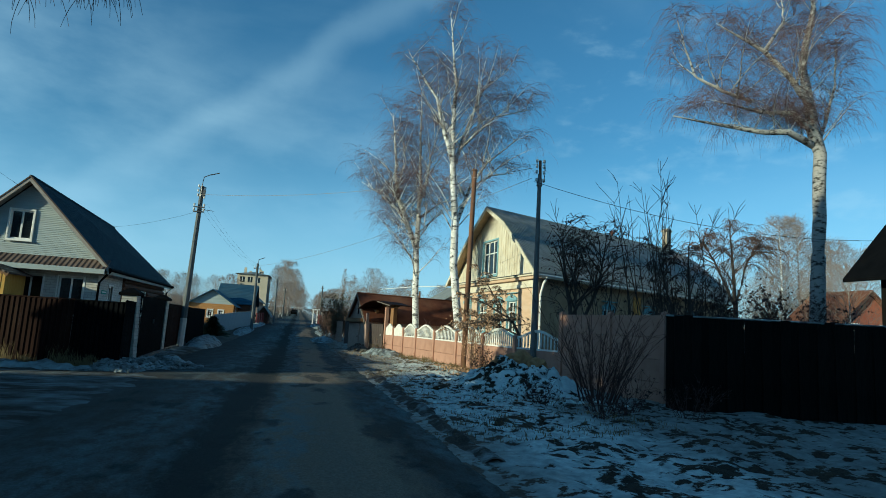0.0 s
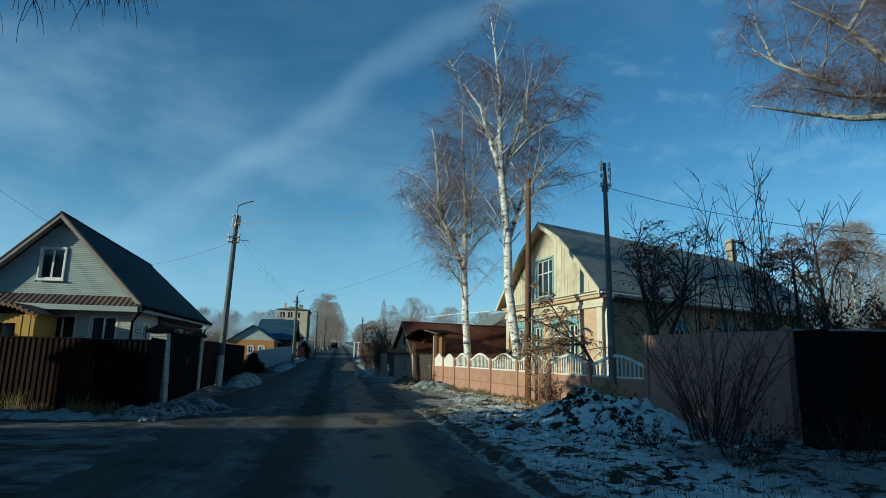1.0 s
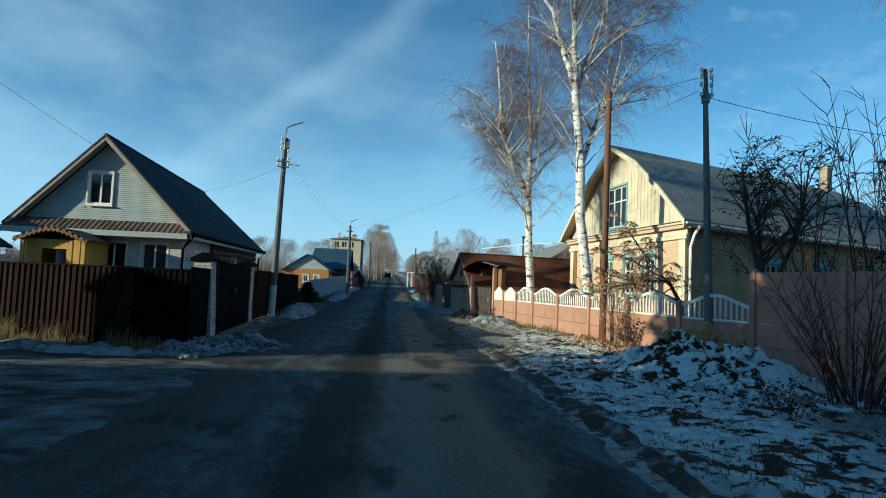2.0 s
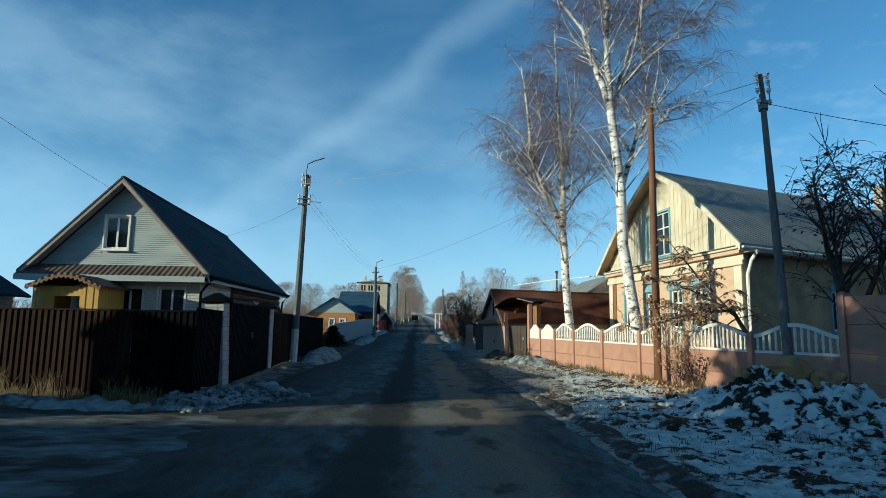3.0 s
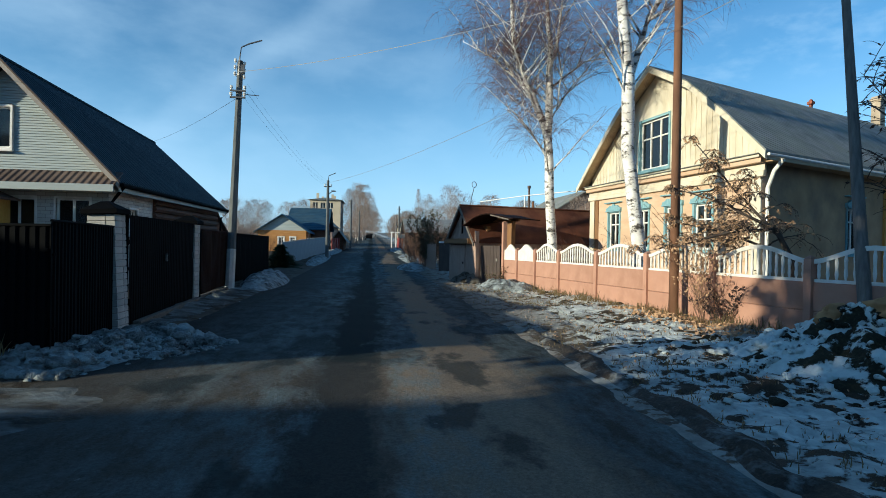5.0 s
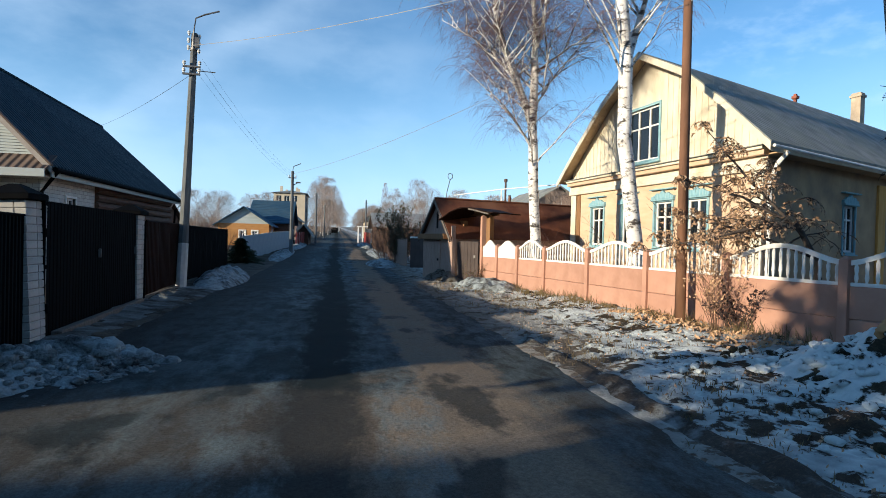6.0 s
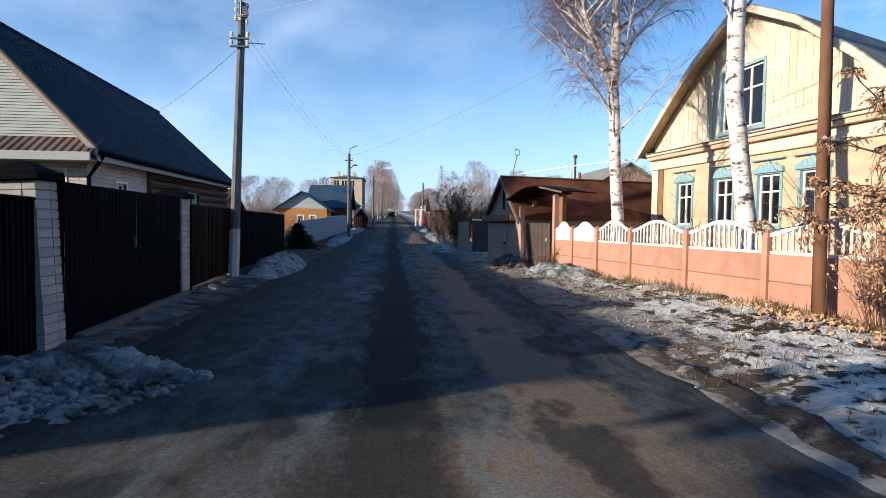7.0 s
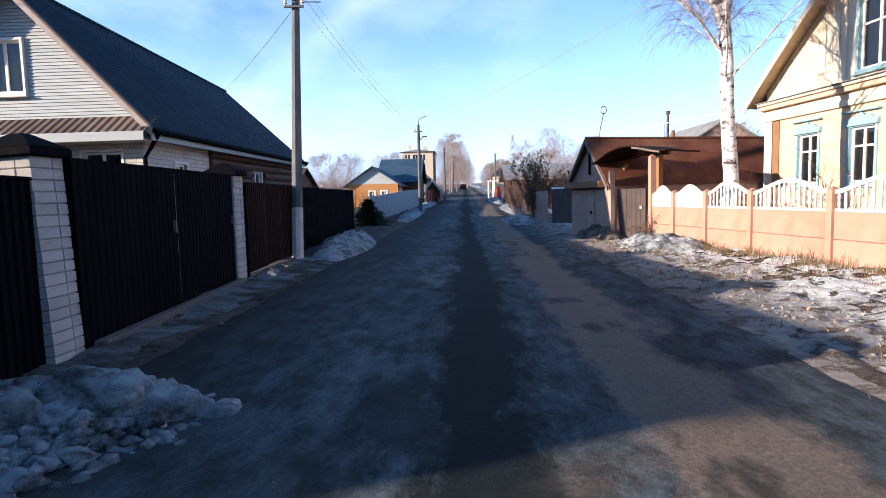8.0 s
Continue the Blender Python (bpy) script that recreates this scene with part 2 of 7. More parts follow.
def road_material():
    m, nt, b, n, l = nodes("worn_wet_asphalt")
    v = coords(n, l)
    along = coords(n, l, (1, 0.22, 1))
    sp = n("ShaderNodeSeparateXYZ")
    l(v, sp.inputs[0])

    def shifted(source, fac, k):
        """source + k * (fac - 0.5)"""
        a, c = n("ShaderNodeMath"), n("ShaderNodeMath")
        a.operation, a.inputs[1].default_value, a.inputs[2].default_value = "MULTIPLY_ADD", k, -0.5 * k
        l(fac, a.inputs[0]), l(a.outputs[0], c.inputs[0]), l(source, c.inputs[1])
        return c.outputs[0]

    x = shifted(shifted(sp.outputs[0], noise_tex(n, l, 0.9, 4, along), 1.1), noise_tex(n, l, 3.0, 8, coords(n, l, (1, 0.4, 1)), 0.75), 0.95)
    xs = n("ShaderNodeMapRange")
    xs.inputs["From Min"].default_value, xs.inputs["From Max"].default_value = -2.5, 3.5
    l(x, xs.inputs["Value"])
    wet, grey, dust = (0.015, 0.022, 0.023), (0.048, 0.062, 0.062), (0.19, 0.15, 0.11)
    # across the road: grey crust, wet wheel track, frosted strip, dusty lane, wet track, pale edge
    # bands past y 13 toned down for shade, nearer ones lightened as if sunlit
    far_shaded_bands = ramp(n, [(0.0, (0.034, 0.031, 0.028)), (0.15, (0.036, 0.038, 0.038)), (0.3, grey), (0.405, (0.032, 0.04, 0.041)), (0.425, wet), (0.505, wet), (0.525, (0.04, 0.05, 0.052)), (0.60, (0.042, 0.045, 0.044)),
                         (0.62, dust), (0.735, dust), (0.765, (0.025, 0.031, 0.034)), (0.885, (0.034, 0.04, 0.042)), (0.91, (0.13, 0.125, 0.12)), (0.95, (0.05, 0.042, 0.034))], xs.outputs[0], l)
    near_lit_bands = ramp(n, [(0.0, (0.05, 0.047, 0.042)), (0.2, (0.07, 0.064, 0.055)), (0.36, (0.085, 0.076, 0.064)), (0.42, (0.046, 0.045, 0.041)), (0.48, (0.05, 0.048, 0.043)), (0.56, (0.24, 0.19, 0.137)), (0.64, (0.22, 0.175, 0.127)),
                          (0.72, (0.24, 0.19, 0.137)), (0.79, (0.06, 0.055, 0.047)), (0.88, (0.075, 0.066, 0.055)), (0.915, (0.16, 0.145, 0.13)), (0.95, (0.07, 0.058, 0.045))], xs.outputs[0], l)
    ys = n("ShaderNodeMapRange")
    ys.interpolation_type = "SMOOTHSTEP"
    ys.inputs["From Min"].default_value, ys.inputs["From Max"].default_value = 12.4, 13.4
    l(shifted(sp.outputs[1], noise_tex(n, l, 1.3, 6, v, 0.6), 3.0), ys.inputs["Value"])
    col = blend(n, l, near_lit_bands, far_shaded_bands, ys.outputs[0])
    # frost and trodden snow: mottled, thicker away from the wet track
    room = ramp(n, [(0.0, (0.12, 0.12, 0.12)), (0.18, (0.3, 0.3, 0.3)), (0.3, (0.75, 0.75, 0.75)), (0.385, (0.85, 0.85, 0.85)), (0.425, (0, 0, 0)), (0.51, (0, 0, 0)), (0.535, (0.9, 0.9, 0.9)), (0.60, (0.8, 0.8, 0.8)), (0.63, (0.12, 0.12, 0.12)),
                    (0.74, (0.12, 0.12, 0.12)), (0.78, (0.45, 0.45, 0.45)), (0.9, (1, 1, 1))], xs.outputs[0], l)
    frost = ramp(n, [(0.42, (0, 0, 0)), (0.5, (0.5, 0.5, 0.5)), (0.6, (1, 1, 1))], noise_tex(n, l, 3.6, 13, coords(n, l, (1, 0.45, 1)), 0.76), l)
    big = ramp(n, [(0.33, (0.12, 0.12, 0.12)), (0.55, (1, 1, 1))], noise_tex(n, l, 0.8, 6, along, 0.6), l)
    mask = blend(n, l, blend(n, l, frost, room, 1.0, "MULTIPLY"), big, 1.0, "MULTIPLY")
    col = blend(n, l, col, (0.17, 0.215, 0.228), mask)
    damp = ramp(n, [(0.375, (0.75, 0.75, 0.75)), (0.43, (0, 0, 0))], noise_tex(n, l, 1.1, 7, coords(n, l, (1, 0.55, 1)), 0.58), l)
    col = blend(n, l, col, wet, damp)
    chips = ramp(n, [(0.71, (0, 0, 0)), (0.735, (0.6, 0.6, 0.6))], noise_tex(n, l, 10, 6, v, 0.62), l)
    col = blend(n, l, col, (0.26, 0.26, 0.26), chips)
    grit = ramp(n, [(0.33, (0.4, 0.4, 0.4)), (0.7, (1.45, 1.45, 1.45))], noise_tex(n, l, 38, 8, v, 0.85), l)
    col = blend(n, l, col, grit, 0.9, "MULTIPLY")
    l(col, b.inputs["Base Color"])
    l(ramp(n, [(0.0, (0.9, 0.9, 0.9)), (1.0, (0.72, 0.72, 0.72))], damp, l), b.inputs["Roughness"])
    b.inputs["Specular IOR Level"].default_value = 0.12
    hgt = n("ShaderNodeMath")
    hgt.operation, hgt.inputs[1].default_value = "MULTIPLY_ADD", 0.5
    l(mask, hgt.inputs[0]), l(noise_tex(n, l, 14, 11, v, 0.8), hgt.inputs[2])
    bp = n("ShaderNodeBump")
    bp.inputs["Strength"].default_value, bp.inputs["Distance"].default_value = 0.75, 0.03
    l(hgt.outputs[0], bp.inputs["Height"]), l(bp.outputs[0], b.inputs["Normal"])
    return m


def bark_birch(name="birch_bark", white=(0.82, 0.80, 0.77)):
    m, nt, b, n, l = nodes(name)
    v = coords(n, l, (1.9, 1.9, 4.2))
    v2 = coords(n, l, (1, 1, 1))
    marks = ramp(n, [(0.51, (1, 1, 1)), (0.59, (0.08, 0.072, 0.066))], noise_tex(n, l, 2.0, 8, v, 0.72), l)
    low = ramp(n, [(0.45, (0, 0, 0)), (0.7, (0.8, 0.8, 0.8))], noise_tex(n, l, 1.3, 5, v2, 0.7), l)
    col = blend(n, l, blend(n, l, white, (0.36, 0.32, 0.28), low), marks, 1.0, "MULTIPLY")
    l(col, b.inputs["Base Color"])
    b.inputs["Roughness"].default_value = 0.75
    bp = n("ShaderNodeBump")
    bp.inputs["Strength"].default_value, bp.inputs["Distance"].default_value = 0.4, 0.02
    l(noise_tex(n, l, 12, 5, v), bp.inputs["Height"]), l(bp.outputs[0], b.inputs["Normal"])
    return m


def roof_sheet(name, dark, light, stain, pitch, rough, axis=0, metal=0.0):
    """Corrugated roofing: fine waves across the slope with stains running down it."""
    m = surf(name, dark, light, 2.0, rough, 0.2, 30, metal, stain=stain, stain_scale=0.6, stain_at=0.52, spec=0.12)
    nt = m.node_tree
    n, l = nt.nodes.new, nt.links.new
    b = nt.nodes["Principled BSDF"]
    tc, sp, mul, sn = n("ShaderNodeTexCoord"), n("ShaderNodeSeparateXYZ"), n("ShaderNodeMath"), n("ShaderNodeMath")
    mul.operation, mul.inputs[1].default_value, sn.operation = "MULTIPLY", 2 * math.pi / pitch, "SINE"
    l(tc.outputs["Object"], sp.inputs[0]), l(sp.outputs[axis], mul.inputs[0]), l(mul.outputs[0], sn.inputs[0])
    bp = n("ShaderNodeBump")
    bp.inputs["Strength"].default_value, bp.inputs["Distance"].default_value = 0.5, 0.03
    l(sn.outputs[0], bp.inputs["Height"]), l(bp.outputs[0], b.inputs["Normal"])
    return m


def glass_material():
    m, nt, b, n, l = nodes("window_glass")
    b.inputs["Base Color"].default_value = (0.02, 0.025, 0.03, 1)
    b.inputs["Roughness"].default_value = 0.06
    b.inputs["IOR"].default_value = 1.5
    b.inputs["Transmission Weight"].default_value = 0.6
    return m


M = dict(
    verge=soil_material("trampled_snowy_grass", 0.706, 0.748, (0.02, 0.017, 0.012), (0.08, 0.062, 0.04), (0.14, 0.108, 0.062), 4.6,
                        ((-3.0, 0.06), (-2.0, 0.06), (2.6, 0.15), (3.5, 0.35), (4.4, 1.0), (5.9, 1.0), (6.8, 0.38)), 0.44),
    mound=soil_material("snow_covered_rubble", 0.705, 0.745, (0.018, 0.019, 0.012), (0.06, 0.056, 0.034), (0.11, 0.095, 0.055), 3.7),
    bank=soil_material("ploughed_snow", 0.58, 0.82, (0.06, 0.06, 0.06), (0.09, 0.085, 0.08), (0.13, 0.12, 0.11), 5.5, grey=0.27, top=(0.42, 0.48, 0.50)),
    slush=soil_material("dirty_frozen_slush", 0.78, 0.95, (0.05, 0.043, 0.035), (0.12, 0.10, 0.082), (0.19, 0.165, 0.14), 5.0, grey=0.2, top=(0.36, 0.37, 0.36)),
    lane=soil_material("frozen_dirt_lane", 0.66, 0.90, (0.026, 0.024, 0.021), (0.08, 0.07, 0.057), (0.13, 0.11, 0.084), 2.4, grey=0.14, top=(0.24, 0.275, 0.285), stretch=(0.6, 1, 1)),
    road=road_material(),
    pink=surf("painted_concrete", (0.36, 0.202, 0.143), (0.43, 0.252, 0.182), 2.5, 0.85, 0.35, 60, stain=(0.28, 0.155, 0.105), stain_at=0.58, vary=0.05),
    white_conc=surf("whitewashed_concrete", (0.648, 0.612, 0.558), (0.756, 0.738, 0.693), 5, 0.8, 0.3, 50, stain=(0.54, 0.495, 0.432), stain_at=0.66),
    cream=surf("cream_limewash", (0.576, 0.522, 0.405), (0.702, 0.648, 0.522), 3, 0.9, 0.3, 35, stretch=(1, 1, 0.4), stain=(0.45, 0.378, 0.252), stain_at=0.6),
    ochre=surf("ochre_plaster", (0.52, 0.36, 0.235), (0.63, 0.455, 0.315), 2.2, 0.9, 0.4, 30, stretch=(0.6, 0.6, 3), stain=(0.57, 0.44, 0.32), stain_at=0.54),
    # darker copy of the street ochre: the side's shade is in the colour
    ochre_side=surf("shaded_ochre_plaster", (0.37, 0.25, 0.145), (0.5, 0.345, 0.2), 1.8, 0.9, 0.4, 30, stain=(0.25, 0.185, 0.135), stain_at=0.53),
    orange=surf("orange_painted_board", (0.58, 0.30, 0.07), (0.70, 0.40, 0.12), 4, 0.8, 0.3, 40, stretch=(3, 3, 0.4)),
    plinth=surf("grey_plinth", (0.26, 0.24, 0.21), (0.38, 0.35, 0.31), 3, 0.9, 0.4, 30),
    blue=surf("faded_blue_paint", (0.16, 0.31, 0.37), (0.30, 0.46, 0.50), 8, 0.7, 0.3, 50, stretch=(4, 4, 0.6), stain=(0.5, 0.52, 0.48), stain_scale=5, stain_at=0.66),
    white=surf("white_paint", (0.68, 0.66, 0.62), (0.82, 0.81, 0.78), 6, 0.6, 0.15, 60),
    curtain=surf("white_curtain", (0.60, 0.60, 0.58), (0.78, 0.77, 0.74), 5, 0.95, 0.2, 30, stretch=(6, 6, 0.4)),
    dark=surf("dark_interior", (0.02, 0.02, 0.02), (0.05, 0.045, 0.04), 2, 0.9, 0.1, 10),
    slate=roof_sheet("grey_corrugated_slate", (0.17, 0.18, 0.18), (0.32, 0.325, 0.32), (0.24, 0.255, 0.22), 0.14, 0.85, axis=1),
    blue_roof=roof_sheet("dark_blue_metal_roof", (0.0045, 0.016, 0.027), (0.0075, 0.023, 0.038), (0.010, 0.028, 0.042), 0.18, 0.75, axis=1),
    brown_roof=roof_sheet("brown_metal_tile", (0.065, 0.048, 0.042), (0.105, 0.08, 0.07), (0.13, 0.10, 0.085), 0.18, 0.6, axis=0),
    rust_roof=roof_sheet("rusty_roofing_iron", (0.085, 0.035, 0.022), (0.15, 0.06, 0.035), (0.20, 0.10, 0.06), 0.5, 0.8, axis=0),
    far_blue_roof=roof_sheet("blue_metal_roof", (0.03, 0.065, 0.105), (0.045, 0.09, 0.14), (0.065, 0.105, 0.135), 0.3, 0.6, axis=1),
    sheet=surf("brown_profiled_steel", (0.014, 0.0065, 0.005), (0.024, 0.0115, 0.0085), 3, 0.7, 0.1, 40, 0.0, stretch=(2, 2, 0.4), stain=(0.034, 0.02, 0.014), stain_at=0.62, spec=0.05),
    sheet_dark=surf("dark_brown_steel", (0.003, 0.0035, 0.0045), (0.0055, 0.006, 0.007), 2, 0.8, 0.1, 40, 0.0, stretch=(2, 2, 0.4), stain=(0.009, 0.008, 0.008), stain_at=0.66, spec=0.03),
    steel=surf("grey_steel", (0.12, 0.12, 0.12), (0.22, 0.21, 0.2), 6, 0.5, 0.2, 50, 0.7),
    brick=surf("white_silicate_brick", (0.36, 0.355, 0.335), (0.48, 0.47, 0.445), 9, 0.88, 0.5, 80, stain=(0.42, 0.38, 0.34), stain_scale=5, stain_at=0.62, vary=0.12),
    mortar=surf("grey_mortar", (0.24, 0.23, 0.21), (0.34, 0.32, 0.3), 12, 0.95, 0.5, 60),
    brickwall=coursed("white_brick_wall", (0.52, 0.50, 0.47), (0.64, 0.62, 0.58), (0.28, 0.265, 0.25), 0.098, 0.26),
    siding=surf("pale_grey_siding", (0.33, 0.375, 0.38), (0.42, 0.465, 0.465), 2, 0.6, 0.1, 30, stretch=(0.4, 1, 3), stain=(0.36, 0.37, 0.37), stain_at=0.6),
    logs=surf("brown_stained_log", (0.07, 0.035, 0.022), (0.13, 0.07, 0.045), 4, 0.8, 0.4, 30, stretch=(0.5, 0.5, 5)),
    yellow_wood=surf("yellow_varnished_board", (0.45, 0.27, 0.05), (0.58, 0.38, 0.10), 5, 0.6, 0.3, 40, stretch=(5, 5, 0.5)),
    conc_pole=surf("grey_concrete_pole", (0.08, 0.088, 0.092), (0.15, 0.158, 0.16), 5, 0.9, 0.4, 40, stretch=(1, 1, 0.3)),
    white_base=surf("limewashed_base", (0.42, 0.42, 0.41), (0.60, 0.60, 0.58), 6, 0.9, 0.4, 40),
    rust_pole=surf("rusty_steel_pole", (0.12, 0.062, 0.036), (0.20, 0.105, 0.06), 4, 0.85, 0.5, 40, stretch=(1, 1, 0.3)),
    old_wood=surf("weathered_grey_wood", (0.085, 0.075, 0.065), (0.17, 0.15, 0.13), 6, 0.9, 0.5, 40, stretch=(6, 6, 0.5), vary=0.15),
    # one near-black tone, far below the grey of old_wood
    dark_wood=surf("near_black_wood", (0.004, 0.0036, 0.0033), (0.011, 0.0098, 0.0085), 5, 0.9, 0.5, 40, stretch=(6, 6, 0.5), vary=0.3, spec=0.1),
    shed_wood=surf("brown_grey_boards", (0.27, 0.19, 0.15), (0.42, 0.305, 0.245), 6, 0.9, 0.5, 40, stretch=(6, 6, 0.5)),
    post_wood=surf("orange_brown_post", (0.17, 0.095, 0.045), (0.27, 0.15, 0.07), 5, 0.85, 0.4, 40, stretch=(5, 5, 0.5)),
    porcelain=surf("white_porcelain", (0.65, 0.64, 0.6), (0.8, 0.8, 0.78), 8, 0.3, 0.05, 30),
    cable=surf("black_cable", (0.02, 0.02, 0.02), (0.035, 0.035, 0.035), 5, 0.6, 0.1, 30),
    pale_cable=surf("bare_aluminium_wire", (0.35, 0.35, 0.36), (0.5, 0.5, 0.5), 5, 0.5, 0.1, 30, 0.6),
    birch=bark_birch(),
    birch_grey=bark_birch("old_birch_bark", (0.32, 0.31, 0.30)),
    birch_bough=bark_birch("pale_old_bough", (0.5, 0.48, 0.45)),
    # paler than the near twigs: distance haze is put into the colour
    far_twig=surf("hazy_grey_brown_twig", (0.20, 0.155, 0.13), (0.30, 0.24, 0.20), 3, 0.9, 0.1, 10),
    pole_wood=surf("weathered_pole", (0.10, 0.095, 0.09), (0.19, 0.175, 0.16), 5, 0.9, 0.4, 40, stretch=(4, 4, 0.3)),
    verge_pale=surf("pale_brown_verge", (0.26, 0.235, 0.215), (0.36, 0.33, 0.30), 5, 0.7, 0.2, 40),
    # tan raised to hold the light bounced off the sunlit gable
    soffit=surf("bounce_lit_soffit", (0.42, 0.30, 0.17), (0.56, 0.42, 0.25), 4, 0.85, 0.3, 30),
    twig=surf("reddish_birch_twig", (0.075, 0.045, 0.042), (0.19, 0.115, 0.105), 6, 0.8, 0.2, 30),
    limb=surf("grey_birch_limb", (0.30, 0.28, 0.265), (0.62, 0.6, 0.57), 8, 0.8, 0.3, 30),
    dark_twig=surf("dark_bark", (0.04, 0.032, 0.028), (0.09, 0.072, 0.06), 6, 0.9, 0.3, 30),
    red_twig=surf("red_brown_stem", (0.04, 0.02, 0.016), (0.085, 0.042, 0.032), 6, 0.8, 0.2, 30),
    brush_twig=surf("brown_brush", (0.10, 0.06, 0.042), (0.17, 0.105, 0.075), 6, 0.9, 0.2, 30),
    leaf=surf("withered_leaf", (0.36, 0.22, 0.125), (0.6, 0.41, 0.25), 20, 0.85, 0.1, 30),
    dark_leaf=surf("shrivelled_dark_leaf", (0.025, 0.018, 0.018), (0.06, 0.035, 0.03), 20, 0.85, 0.1, 30),
    dry_grass=surf("dry_straw", (0.10, 0.078, 0.035), (0.26, 0.20, 0.10), 9, 0.9, 0.1, 30),
    spruce=surf("spruce_needles", (0.018, 0.033, 0.018), (0.0525, 0.0825, 0.042), 9, 0.8, 0.2, 30),
    light_fence=surf("pale_grey_fence_sheet", (0.27, 0.29, 0.31), (0.34, 0.36, 0.38), 1.2, 0.8, 0.2, 30, stain=(0.24, 0.25, 0.25), stain_at=0.6),
    gate_brown=surf("grey_brown_gate_sheet", (0.045, 0.034, 0.031), (0.07, 0.053, 0.048), 4, 0.75, 0.2, 30, stretch=(1, 1, 0.4)),
    bush_green=surf("brown_green_needles", (0.05, 0.052, 0.028), (0.12, 0.105, 0.06), 9, 0.85, 0.2, 30),
    trim_brown=surf("brown_trim_board", (0.07, 0.045, 0.035), (0.11, 0.075, 0.055), 4, 0.7, 0.2, 30),
    red=surf("red_painted_sheet", (0.20, 0.025, 0.02), (0.28, 0.04, 0.03), 4, 0.6, 0.2, 30),
    orange_log=surf("orange_log_wall", (0.33, 0.16, 0.05), (0.45, 0.24, 0.085), 4, 0.8, 0.3, 30, stretch=(0.5, 0.5, 4)),
    apt=surf("pale_brick_block", (0.46, 0.40, 0.30), (0.54, 0.47, 0.36), 0.6, 0.9, 0.2, 4),
    # darker, greyer tone than the front, for the side and back walls
    apt_side=surf("grey_block_side", (0.30, 0.27, 0.24), (0.38, 0.34, 0.30), 0.6, 0.9, 0.2, 4),
    glass=glass_material(),
    redbrick=surf("red_brick_house", (0.30, 0.10, 0.06), (0.40, 0.15, 0.09), 3, 0.9, 0.3, 30),
    rock=surf("yellowish_clay_boulder", (0.28, 0.165, 0.075), (0.44, 0.27, 0.125), 5, 0.95, 0.6, 20),
    chimney=surf("pale_plastered_brick", (0.36, 0.29, 0.21), (0.50, 0.42, 0.32), 4, 0.95, 0.5, 20),
    green_plate=surf("green_enamel_plate", (0.03, 0.22, 0.15), (0.05, 0.28, 0.2), 8, 0.5, 0.1, 30),
    car_paint=surf("silver_car_paint", (0.08, 0.085, 0.09), (0.12, 0.125, 0.13), 3, 0.3, 0.05, 20, 0.6),
    rubber=surf("tyre_rubber", (0.015, 0.015, 0.015), (0.03, 0.03, 0.03), 8, 0.9, 0.2, 40),
)


